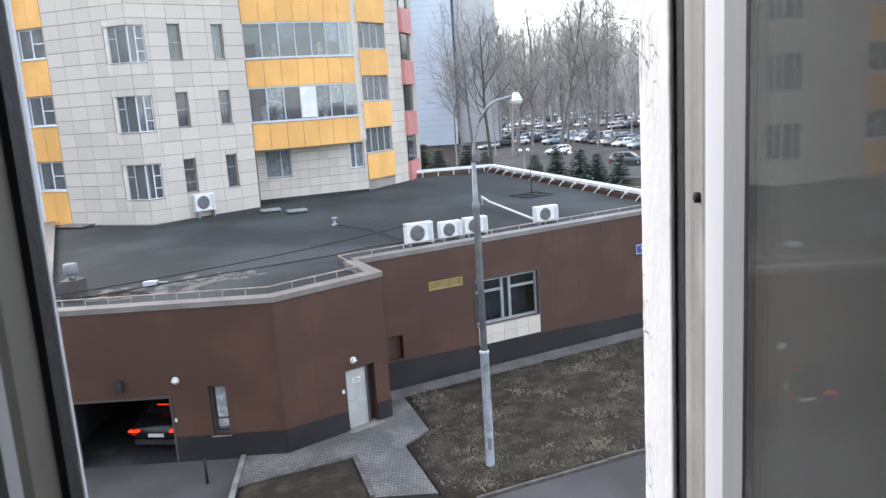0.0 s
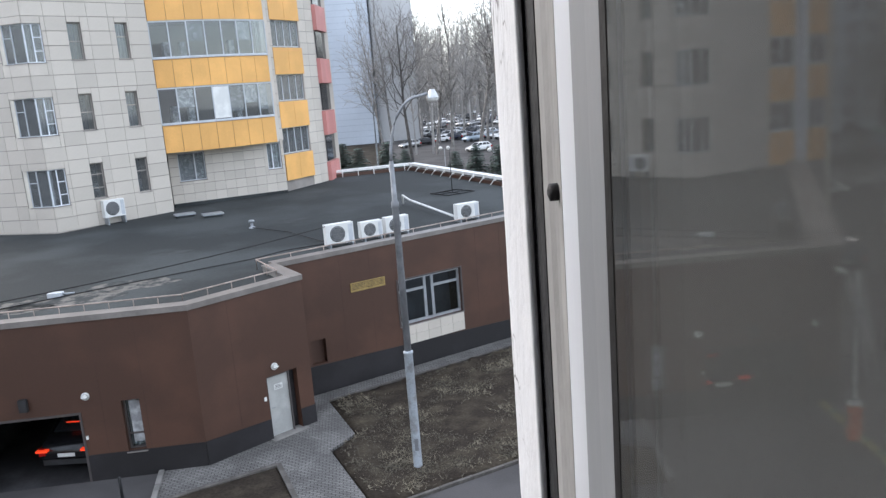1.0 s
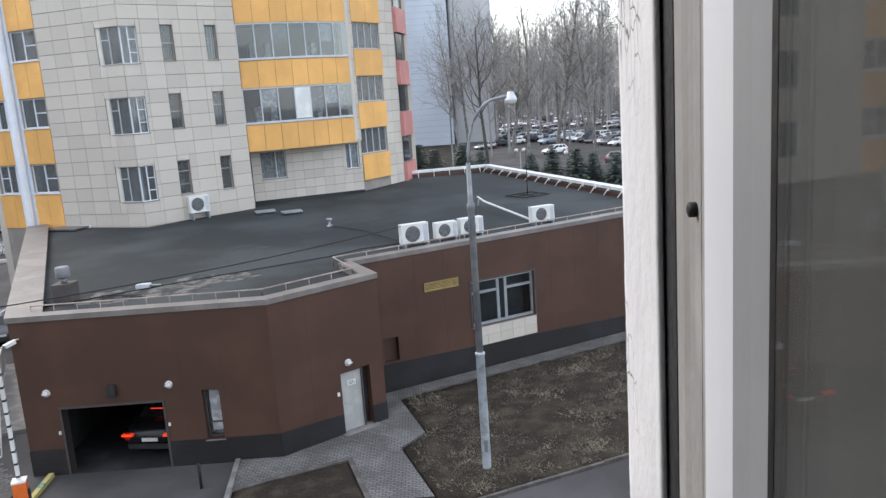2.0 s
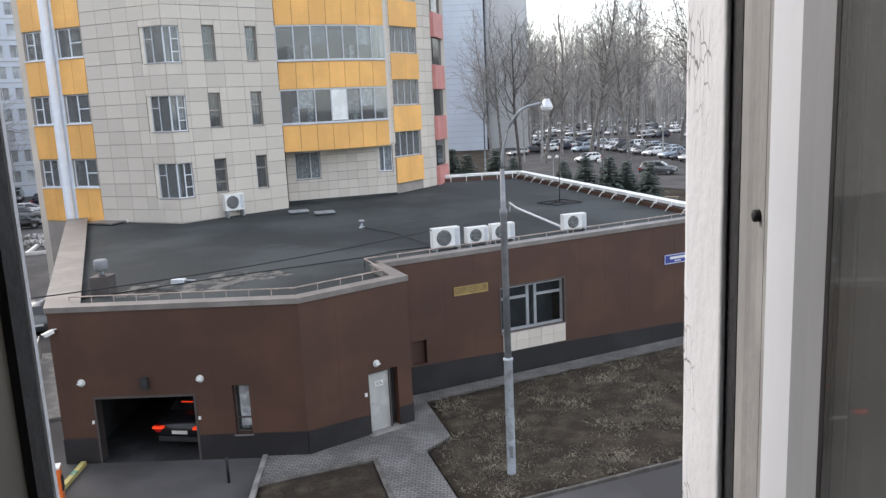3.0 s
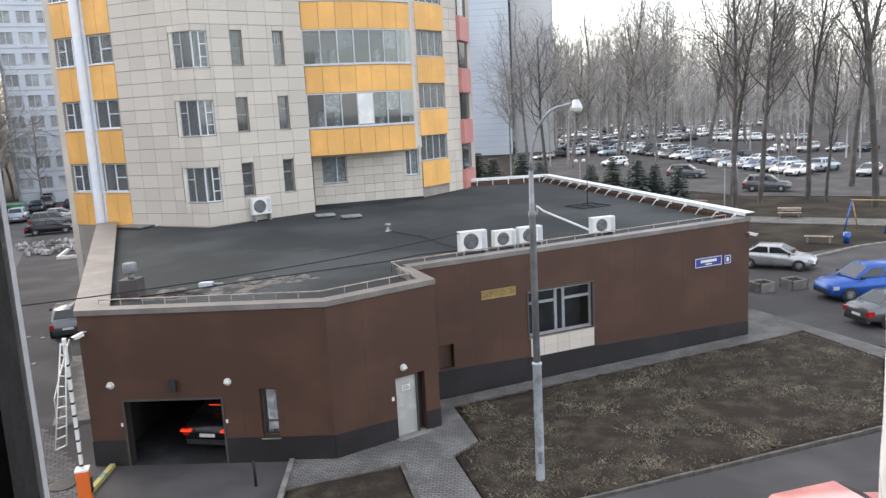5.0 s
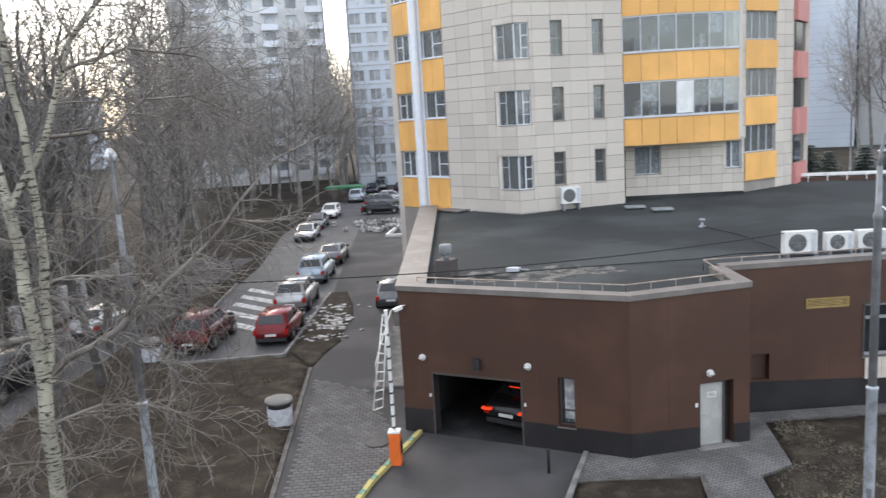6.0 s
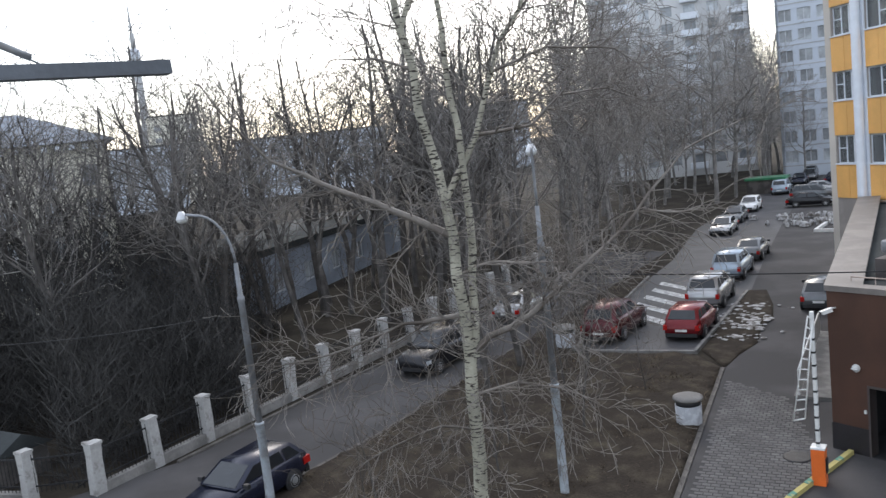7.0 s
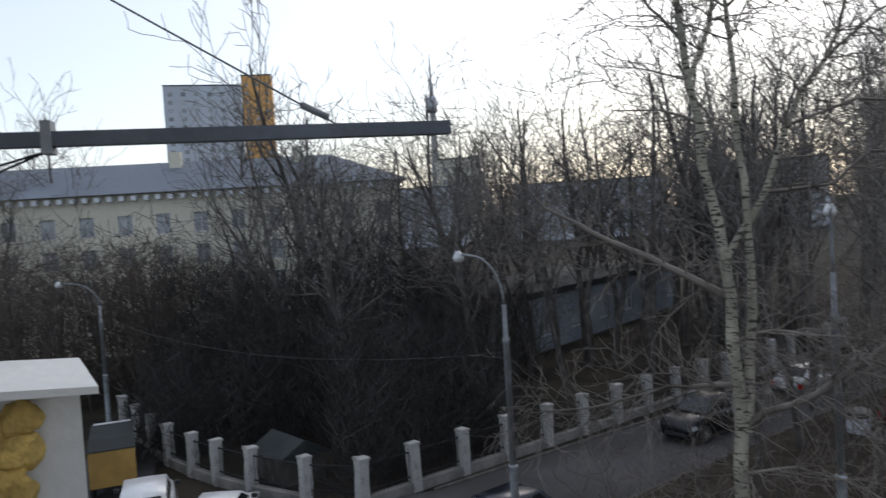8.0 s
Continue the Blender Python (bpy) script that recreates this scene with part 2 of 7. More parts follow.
def birch_bark():
    """Pale bark with dark, sideways lenticels and dark bands towards the foot."""
    m = mat("birch_bark", (0.37, 0.355, 0.285), 0.85, scale=1.6, fine=20, var=0.18, bump=0.4)
    t = m.node_tree
    b = t.nodes["Principled BSDF"]
    co = t.nodes.new("ShaderNodeTexCoord")
    mp = t.nodes.new("ShaderNodeMapping")
    mp.inputs["Scale"].default_value = (3.2, 3.2, 14)
    n = t.nodes.new("ShaderNodeTexNoise")
    n.inputs["Scale"].default_value, n.inputs["Detail"].default_value = 1.6, 4
    t.links.new(co.outputs["Object"], mp.inputs[0])
    t.links.new(mp.outputs[0], n.inputs["Vector"])
    r = t.nodes.new("ShaderNodeValToRGB")
    r.color_ramp.elements[0].position, r.color_ramp.elements[1].position = 0.545, 0.59
    t.links.new(n.outputs["Fac"], r.inputs[0])
    mx = t.nodes.new("ShaderNodeMix")
    mx.data_type = 'RGBA'
    old = b.inputs["Base Color"].links[0].from_socket
    t.links.new(r.outputs[0], mx.inputs["Factor"])
    t.links.new(old, mx.inputs["A"])
    mx.inputs["B"].default_value = (0.045, 0.038, 0.033, 1)
    t.links.new(mx.outputs["Result"], b.inputs["Base Color"])
    return m


M_BIRCH = birch_bark()
PAINT = {}
for nm, c, me in (("red", (0.15, 0.009, 0.013), 0.3), ("dark_red", (0.075, 0.010, 0.013), 0.3), ("silver", (0.42, 0.42, 0.42), 0.6), ("white", (0.74, 0.74, 0.74), 0.0),
                  ("black", (0.012, 0.012, 0.014), 0.2), ("navy", (0.013, 0.016, 0.032), 0.3), ("grey", (0.13, 0.135, 0.14), 0.5), ("blue", (0.02, 0.09, 0.36), 0.3),
                  ("pale_blue", (0.34, 0.40, 0.46), 0.4), ("coral", (0.75, 0.33, 0.30), 0.1)):
    PAINT[nm] = mat(nm + "_car_paint", c, 0.22, me, scale=1.5, fine=20, var=0.07, bump=0.0)


# ---- mesh helpers ----
def bm_box(bm, x0, x1, y0, y1, z0, z1, m=None):
    v = [bm.verts.new((x, y, z)) for z in (z0, z1) for x, y in ((x0, y0), (x1, y0), (x1, y1), (x0, y1))]
    if m is not None:
        for q in v:
            q.co = m @ q.co
    for f in ((3, 2, 1, 0), (4, 5, 6, 7), (0, 1, 5, 4), (1, 2, 6, 5), (2, 3, 7, 6), (3, 0, 4, 7)):
        bm.faces.new([v[i] for i in f])
    return bm


def bm_prism(bm, poly, z0, z1, top=None):
    """A prism over a plan polygon; top(x, y) may give the height of its upper face."""
    lo = [bm.verts.new((x, y, z0)) for x, y in poly]
    hi = [bm.verts.new((x, y, top(x, y) if top else z1)) for x, y in poly]
    n = len(poly)
    bm.faces.new(hi)
    bm.faces.new(lo[::-1])
    for i in range(n):
        bm.faces.new((lo[i], lo[(i + 1) % n], hi[(i + 1) % n], hi[i]))
    return bm


def bm_tube(bm, pts, radii, sides=10, caps=True):
    pts = [Vector(p) for p in pts]
    if not hasattr(radii, "__len__"):
        radii = [radii] * len(pts)
    rings = []
    for i, p in enumerate(pts):
        d = (pts[min(i + 1, len(pts) - 1)] - pts[max(i - 1, 0)]).normalized()
        a = d.cross(Vector((0, 0, 1)) if abs(d.z) < 0.9 else Vector((1, 0, 0))).normalized()
        b = d.cross(a)
        rings.append([bm.verts.new(p + (a * math.cos(k * math.tau / sides) + b * math.sin(k * math.tau / sides)) * radii[i]) for k in range(sides)])
    for r, s in zip(rings, rings[1:]):
        for k in range(sides):
            f = bm.faces.new((r[k], r[(k + 1) % sides], s[(k + 1) % sides], s[k]))
            f.smooth = True
    if caps:
        bm.faces.new(rings[0][::-1])
        bm.faces.new(rings[-1])
    return bm


def bm_lathe(bm, profile, sides=16, at=(0, 0, 0)):
    """A turned shape from (radius, height) pairs."""
    rings = [[bm.verts.new((at[0] + r * math.cos(k * math.tau / sides), at[1] + r * math.sin(k * math.tau / sides), at[2] + z)) for k in range(sides)] for r, z in profile]
    for r, s in zip(rings, rings[1:]):
        for k in range(sides):
            f = bm.faces.new((r[k], r[(k + 1) % sides], s[(k + 1) % sides], s[k]))
            f.smooth = True
    bm.faces.new(rings[0][::-1])
    bm.faces.new(rings[-1])
    return bm


def soften(bm, width=0.01, segments=2):
    bmesh.ops.bevel(bm, geom=[e for e in bm.edges if len(e.link_faces) == 2 and e.calc_face_angle(0) > 0.5], offset=width, segments=segments, affect='EDGES', clamp_overlap=True)
    return bm


def mesh_of(name, bm, material):
    bmesh.ops.recalc_face_normals(bm, faces=bm.faces)
    me = bpy.data.meshes.new(name)
    bm.to_mesh(me)
    bm.free()
    me.materials.append(material)
    return me


def part(name, bm, material, parent, label="", m=None):
    ob = new(name, mesh_of(name, bm, material))
    ob.parent = parent
    if m is not None:
        ob.matrix_basis = m
    return tagged(ob, label)


def share(name, me, parent, m, label=""):
    """One more piece on a mesh that exists."""
    ob = new(name, me)
    ob.parent, ob.matrix_basis = parent, m
    return tagged(ob, label)


def solid(name, bm, material, label, category, kind="", group="", m=None):
    ob = new(name, mesh_of(name, bm, material))
    if m is not None:
        ob.matrix_basis = m
    return tagged(ob, label, category, group, kind)


def thing(name, m, label, category, group="", kind=""):
    ob = new(name)
    ob.matrix_basis = m
    ob.empty_display_size = 0.2
    return tagged(ob, label, category, group, kind)


def along(a, b):
    """The frame of a wall from plan point a to b: x along it, y into it, z up."""
    d = math.atan2(b[1] - a[1], b[0] - a[0])
    return pose(a[0], a[1], 0, 0, 0, math.degrees(d)), math.hypot(b[0] - a[0], b[1] - a[1])


def bm_wall(bm, length, z0, z1, thick, holes=(), y0=0.0, top=None):
    """A wall slab with rectangular openings (x0, x1, z0, z1) right through it."""
    xs = sorted({0.0, length, *[h[0] for h in holes], *[h[1] for h in holes]})
    for xa, xb in zip(xs, xs[1:]):
        mine = sorted((h[2], h[3]) for h in holes if h[0] < xb - 1e-6 and h[1] > xa + 1e-6)
        z = z0
        for lo, hi in mine:
            if lo > z + 1e-4:
                bm_box(bm, xa, xb, y0, y0 + thick, z, lo)
            z = hi
        if z1 > z + 1e-4:
            bm_box(bm, xa, xb, y0, y0 + thick, z, z1)
    bmesh.ops.remove_doubles(bm, verts=bm.verts, dist=0.0005)
    return bm


# ---- ground ----
bm = bmesh.new()
bmesh.ops.create_grid(bm, x_segments=40, y_segments=40, size=2500)
ground = solid("ground", bm, M_SOIL, "bare brown earth of a town in early spring", "ground", "structure", m=pose(0, 0, -0.06))


def slab(name, poly, top, material, label, category, z0=-0.25):
    return solid(name, bm_prism(bmesh.new(), poly, z0, top), material, label, category, "structure")


slab("road", [(-9.0, 6.0), (-13.7, 16.6), (-19.7, 27.1), (-21.0, 29.6), (-26.9, 39.8), (-32.5, 50.0), (-40.4, 65.0), (-47.3, 78.8), (-66, 118), (-56, 120), (-30.0, 64), (-20.6, 40.0), (-12.6, 22.4), (-4.9, 22.4), (-4.9, 18), (-2.0, 8)], 0.0, M_ASPH, "damp grey asphalt driveway along the brown building", "road")
slab("road_parking", [(-22.0, 28.4), (-26.6, 25.7), (-30.0, 31.5), (-35.2, 41.1), (-37.8, 46.5), (-46.5, 61), (-58, 88), (-70, 118), (-66.1, 118), (-47.3, 78.8), (-40.4, 65.0), (-32.5, 50.0), (-26.9, 39.8)], 0.002, M_WET, "grey asphalt parking strip beside the driveway", "road")
slab("road_fence", [(-21.0, -3.0), (-28.6, -3.0), (-28.75, 7.8), (-32.3, 16.3), (-35.3, 24.1), (-46, 48), (-41, 50), (-28.5, 21.4), (-25.2, 14.1), (-23.8, 9.7)], 0.0, M_ASPH, "narrow asphalt street beside a fence with white posts", "road")
slab("road_yard", [(-40, -14), (-40, -3.0), (-21, -3.0), (-18, -14)], 0.0, M_ASPH, "asphalt yard in front of the gate", "road")
slab("road_front", [(-2.6, 18.6), (0.6, 18.9), (12.6, 23.9), (30, 31.5), (33, 25), (2, 10), (-4, 10)], 0.0, M_ASPH, "asphalt street below the window", "road")
slab("road_side", [(12.4, 36.2), (15.8, 31.2), (17, 27), (34, 34), (60, 60), (52, 66), (22, 52), (14.5, 49.5), (9, 45)], 0.004, M_ASPH, "asphalt street behind the brown building's corner", "road")
slab("road_car_park", [(6, 95), (20, 92), (26, 82), (70, 62), (140, 90), (220, 440), (20, 440), (5, 160)], 0.0, M_ASPH, "wide asphalt car park full of cars", "car park")
slab("pavement_wall", [(-3.0, 26.6), (10.9, 33.8), (13.2, 34.2), (12.0, 33.4), (-1.65, 26.4), (-2.0, 24.7)], 0.05, M_PAVE, "strip of grey paving along the brown wall", "pavement")
slab("pavement_corner", [(10.92, 33.8), (12.1, 33.4), (13.3, 34.2), (14.7, 30.2), (15.6, 30.9), (12.4, 37.9), (10.2, 37.3)], 0.046, M_PAVE, "pale paved corner beside the brown building", "pavement")
slab("pavement_door", [(-6.4, 22.42), (-5.0, 22.42), (-2.0, 24.72), (-1.66, 26.4), (-0.75, 23.4), (-1.5, 22.4), (-0.5, 19.3), (-2.2, 19.3), (-3.0, 21.9), (-6.25, 20.6)], 0.06, M_PAVE, "grey paved path to the steel door", "pavement")
slab("pavement_path", [(18, 66), (34, 58), (70, 56), (70, 59), (36, 61), (19, 69)], 0.03, M_PAVE, "pale path through the playground", "pavement")


def plot(name, poly, label, seed, height=0.12, density=0):
    """A plot of rough winter grass: a bumpy sheet cut to its outline."""
    xs, ys = [p[0] for p in poly], [p[1] for p in poly]
    bm = bmesh.new()
    f = bm.faces.new([bm.verts.new((x, y, 0)) for x, y in poly])
    step = 0.45
    for axis, lo, hi in ((0, min(xs), max(xs)), (1, min(ys), max(ys))):
        k = lo + step
        while k < hi:
            co = [0, 0, 0]
            co[axis] = k
            nr = [0, 0, 0]
            nr[axis] = 1
            bmesh.ops.bisect_plane(bm, geom=bm.verts[:] + bm.edges[:] + bm.faces[:], plane_co=co, plane_no=nr)
            k += step
    edge = {v for e in bm.edges if len(e.link_faces) == 1 for v in e.verts}
    for v in bm.verts:
        lift = 0.0 if v in edge else height * (0.55 + 0.45 * noise.noise(Vector((v.co.x * 0.7, v.co.y * 0.7, seed)))) + 0.05 * noise.noise(Vector((v.co.x * 2.7, v.co.y * 2.7, seed)))
        v.co.z = 0.02 + lift
    skirt = bmesh.ops.extrude_edge_only(bm, edges=[e for e in bm.edges if len(e.link_faces) == 1])
    for v in skirt["geom"]:
        if isinstance(v, bmesh.types.BMVert):
            v.co.z = -0.2
    for fc in bm.faces:
        fc.smooth = True
    return solid(name, bm, M_GRASS, label, "lawn", "structure")


plot("ground_lawn", [(-1.62, 26.35), (12.0, 33.25), (13.25, 34.0), (14.7, 29.9), (11.8, 23.9), (0.6, 19.1), (-0.4, 19.3), (-1.42, 22.4), (-0.68, 23.4)], "patchy brown winter lawn beside the brown building", 3)
plot("ground_triangle", [(-3.05, 21.8), (-6.15, 20.55), (-5.9, 18.6), (-2.7, 18.6), (-2.3, 19.35)], "small bare triangle of earth between the paths", 5, 0.06)
plot("ground_verge", [(-9.4, 6.6), (-13.9, 16.6), (-19.8, 27.1), (-21.9, 28.1), (-26.7, 25.4), (-30.3, 31.4), (-35.5, 41), (-41, 50), (-40.8, 49.6), (-28.4, 21.4), (-25.1, 14.1), (-23.7, 9.7), (-21.1, -2.0), (-12, -2)], "bare brown verge under the birch, between two streets", 8, 0.14)
plot("ground_parking_strip", [(-19.75, 27.3), (-20.3, 29.0), (-20.7, 31.0), (-21.9, 33.1), (-22.6, 35.2), (-24.1, 37.6), (-26.4, 40.6), (-27.4, 40.0), (-22.0, 28.8)], "muddy strip with melting snow beside parked cars", 9, 0.06)


def kerb(name, pts, label, material=None, h=0.12, w=0.15):
    """A row of kerbstones along a line, each a stone of its own."""
    t = thing(name, pose(0, 0, 0), label, "kerb", kind="structure")
    me = mesh_of("kerbstone", soften(bm_box(bmesh.new(), 0.006, 0.994, -w / 2, w / 2, -0.2, h), 0.012, 1), material or M_KERB)
    for a, b in zip(pts, pts[1:]):
        n = max(1, round(math.dist(a, b)))
        ang = math.degrees(math.atan2(b[1] - a[1], b[0] - a[0]))
        for i in range(n):
            k = i / n
            share("kerbstone", me, t, pose(a[0] + (b[0] - a[0]) * k, a[1] + (b[1] - a[1]) * k, random.uniform(-0.012, 0.008), 0, 0, ang) @ Matrix.Diagonal((math.dist(a, b) / n, 1, 1, 1)))
    return t


kerb("kerb", [(-9.2, 6.4), (-13.8, 16.6), (-19.75, 27.1)], "muddy sunken kerb between driveway and verge", M_KERBOLD, h=0.05)
kerb("kerb", [(-26.65, 25.6), (-22.0, 28.3), (-27.1, 39.8)], "pale kerb round the parking strip")
kerb("kerb", [(-26.75, 25.6), (-30.1, 31.4), (-35.3, 41.0)], "pale kerb beside the hatched parking area")
kerb("kerb", [(-28.7, 7.6), (-32.3, 16.3), (-35.3, 24.1), (-40, 35)], "low weathered kerb along the fence street", M_KERBOLD, h=0.09)
kerb("kerb", [(-23.7, 9.5), (-25.15, 14.1), (-28.4, 21.4), (-36, 38.5)], "low weathered kerb along the verge", M_KERBOLD, h=0.04)
kerb("kerb", [(-6.4, 22.35), (-6.22, 20.5), (-6.0, 18.6)], "pale kerb beside the garage apron", h=0.13)
kerb("kerb", [(-12.0, 22.3), (-11.7, 18.6), (-11.0, 15.0)], "kerb painted yellow and green beside the barrier", M_KERBPAINT, h=0.14)
kerb("kerb", [(-6.2, 20.5), (-3.0, 21.95), (-2.25, 19.4)], "sunken kerb round the bare triangle", M_KERBOLD, h=0.08)
kerb("kerb", [(0.5, 18.95), (11.9, 23.8), (14.8, 29.9), (13.3, 34.1), (12.1, 33.35), (-1.6, 26.45)], "sunken kerb round the winter lawn", M_KERBOLD, h=0.07, w=0.1)
kerb("kerb", [(19, 49), (24, 52.5), (46, 62)], "kerb beside the playground street")
for k in range(5):
    a = 31.5 + k * 1.75
    slab("road_marking", [(-26.4 - k * 0.86, a), (-26.75 - k * 0.86, a + 0.75), (-30.05 - k * 0.86, a + 1.65), (-29.7 - k * 0.86, a + 0.9)], 0.012, M_WHITELINE, "worn white hatching on the asphalt", "road marking", -0.02)


# ---- the brown single-storey building ----
def roofz(x, y):
    return 4.75 + 0.0175 * (y - 23)


M_BROWNJOINT = mat("brown_panel_joint", (0.056, 0.027, 0.021), 0.7)
A0, A1, A2, C0, C1, D0, D1, L9 = (-12.58, 22.41), (-5.05, 22.42), (-1.99, 24.73), (-3.0, 26.75), (10.88, 33.87), (3.75, 52.9), (-4.45, 51.6), (-20.9, 40.6)
annex = thing("brown_building", pose(0, 0, 0), "low brown-clad garage building with a flat felt roof", "building")


def clad_wall(name, a, b, holes=(), plinth=(0.8, 0.8)):
    m, ln = along(a, b)
    za, zb = roofz(*a) + 0.2, roofz(*b) + 0.2
    bm = bm_wall(bmesh.new(), ln, -0.2, 4.9, 0.35, holes)
    for v in bm.verts:
        if v.co.z > 4.8:
            v.co.z = za + (zb - za) * v.co.x / ln
    w = part(name, bm, M_BROWN, annex, "brown facade cladding", m)
    x = 0.0
    for h in sorted([h for h in holes if h[2] < 0.5]) + [(ln, ln, 0, 0)]:
        if h[0] - x > 0.05:
            bm = bm_box(bmesh.new(), x, h[0], -0.022, -0.002, -0.2, 0.8)
            for v in bm.verts:
                if v.co.z > 0.75:
                    v.co.z = plinth[0] + (plinth[1] - plinth[0]) * v.co.x / ln
            part("plinth", bm, M_PLINTH, annex, "black tiled plinth", m)
        x = h[1]
    # thin vertical panel joints
    x = 1.2
    while x < ln - 0.4:
        if not [h for h in holes if h[0] - 0.03 < x < h[1] + 0.03]:
            part("panel_joint", bm_box(bmesh.new(), x - 0.004, x + 0.004, -0.003, 0.01, max(plinth) + 0.01, min(za, zb) - 0.05), M_BROWNJOINT, annex, "", m)
        x += 1.2
    return w, m, ln


def cap(a, b, width=0.43, over=0.05):
    m, ln = along(a, b)
    za, zb = roofz(*a) + 0.2, roofz(*b) + 0.2
    bm = bm_box(bmesh.new(), -0.03, ln + 0.03, -over, width, -0.02, 0.035)
    bm_box(bm, -0.03, ln + 0.03, -over, -over + 0.012, -0.13, -0.02)
    for v in bm.verts:
        v.co.z += za + (zb - za) * v.co.x / ln
    part("parapet_cap", bm, M_PARAPET, annex, "grey sheet-metal parapet cap", m)
    bm = bm_box(bmesh.new(), 0, ln, 0.35, width - 0.03, 0, 1)
    for v in bm.verts:
        v.co.z = (za + (zb - za) * v.co.x / ln) - (0.02 if v.co.z > 0.5 else 0.45)
    part("parapet", bm, M_CONC, annex, "grey rendered parapet", m)


def window_in(parent, m, x0, x1, z0, z1, splits, bars=(), frame=M_WHITE, depth=0.12, back=M_CURTAIN, fw=0.06, sill=True, curtain=0.7, label="", glass=M_GLASS, gap=0.0):
    """A window in a wall's opening: frame, panes, sill and what hangs behind it."""
    w = thing("window", m @ pose(x0, depth, z0), label, "")
    for key in ("category",):
        if key in w:
            del w[key]
    w.parent = parent
    W, H = x1 - x0, z1 - z0
    bm = bmesh.new()
    for bx in ((0, fw), (W - fw, W)):
        bm_box(bm, bx[0], bx[1], 0, 0.07, 0, H)
    for bz in ((0, fw), (H - fw, H)):
        bm_box(bm, fw, W - fw, 0.001, 0.069, bz[0], bz[1])
    for s in splits:
        bm_box(bm, s * W - fw * 0.6, s * W + fw * 0.6, 0.002, 0.068, fw, H - fw)
    edges = [0.0, *splits, 1.0]
    for k, z in bars:
        bm_box(bm, edges[k] * W + fw * 0.5, edges[k + 1] * W - fw * 0.5, 0.003, 0.067, z * H - fw * 0.5, z * H + fw * 0.5)
    part("window_frame", bm, frame, w)
    for k in range(len(edges) - 1):
        p = part("pane", bm_box(bmesh.new(), edges[k] * W + fw * 0.4, edges[k + 1] * W - fw * 0.4, 0.03, 0.036, fw * 0.5, H - fw * 0.5), glass, w)
        p.visible_shadow = False
    if curtain:
        for k in range(len(edges) - 1):
            cw = (edges[k + 1] - edges[k]) * W
            if random.random() > curtain:
                continue
            a0 = edges[k] * W + random.uniform(0.0, 0.1) * cw
            a1 = edges[k + 1] * W - random.uniform(0.0, 0.12) * cw
            bm = bmesh.new()
            n = max(6, int((a1 - a0) / 0.04))
            top = [bm.verts.new((a0 + (a1 - a0) * i / n, 0.2 + 0.02 * math.sin(i * 1.7), H)) for i in range(n + 1)]
            low = [bm.verts.new((a0 + (a1 - a0) * i / n, 0.2 + 0.026 * math.sin(i * 1.7), 0.0)) for i in range(n + 1)]
            for i in range(n):
                bm.faces.new((low[i], low[i + 1], top[i + 1], top[i]))
            part("curtain", bm, back, w, "pale hanging curtain")
    # added back board; its dark colour stands for the unlit room
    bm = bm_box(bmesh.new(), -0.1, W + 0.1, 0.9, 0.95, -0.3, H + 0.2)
    part("room_wall", bm, M_DARKROOM, w, "back board coloured dark for a dim room")
    if sill:
        part("window_sill", bm_box(bmesh.new(), -0.04, W + 0.04, -depth - 0.05, 0.0, -0.035, -0.002), M_PARAPET, w)
    return w


# garage front
GAR = (1.13, 4.14, -0.2, 2.07)
SLIT = (5.33, 5.84, 0.78, 2.35)
w, mA, lnA = clad_wall("wall_front", A0, A1, (GAR, SLIT), (0.82, 0.8))
window_in(annex, mA, *SLIT, (), ((0, 0.3),), M_DARKFRAME, 0.2, M_ACWHITE, fw=0.06, curtain=1.0, label="narrow deep-set window", glass=M_CLEANGLASS)
# pale panel added before the glass to give the pane its brightness
part("blind", bm_box(bmesh.new(), SLIT[0] + 0.15, SLIT[1] - 0.06, 0.212, 0.222, SLIT[2] + 0.2, SLIT[3] - 0.1), M_CURTAIN, annex, "pale panel added for the narrow window's bright pane", mA)
w, mB, lnB = clad_wall("wall_chamfer", A1, A2, ((2.2, 3.3, -0.2, 2.08),), (0.8, 0.66))
VENT = (1.0, 1.58, 1.12, 2.0)
CW = (4.72, 7.6, 1.68, 3.47)
w, mS, lnS = clad_wall("wall_step", A2, C0, (), (0.7, 0.9))
w, mC, lnC = clad_wall("wall_long", C0, C1, (VENT, CW), (1.1, 0.62))
w, mR, lnR = clad_wall("wall_side", C1, D0, (), (0.6, 0.6))
clad_wall("wall_back", D0, D1)
clad_wall("wall_street", L9, A0, ((7.0, 8.2, 0.0, 2.1),), (0.8, 0.8))
for a, b in ((A0, A1), (A1, A2), (A2, C0), (C0, C1)):
    cap(a, b)
cap(L9, A0, 0.95, 0.06)
part("roof", bm_prism(bmesh.new(), [(-12.4, 22.7), (-5.15, 22.72), (-2.35, 24.85), (-3.35, 26.95), (10.5, 34.05), (3.45, 52.6), (-4.45, 51.3), (-10.5, 47.2), (-20.55, 40.7)], 4.3, 0, lambda x, y: roofz(x, y)), M_ROOF, annex, "dark grey bitumen felt roof")
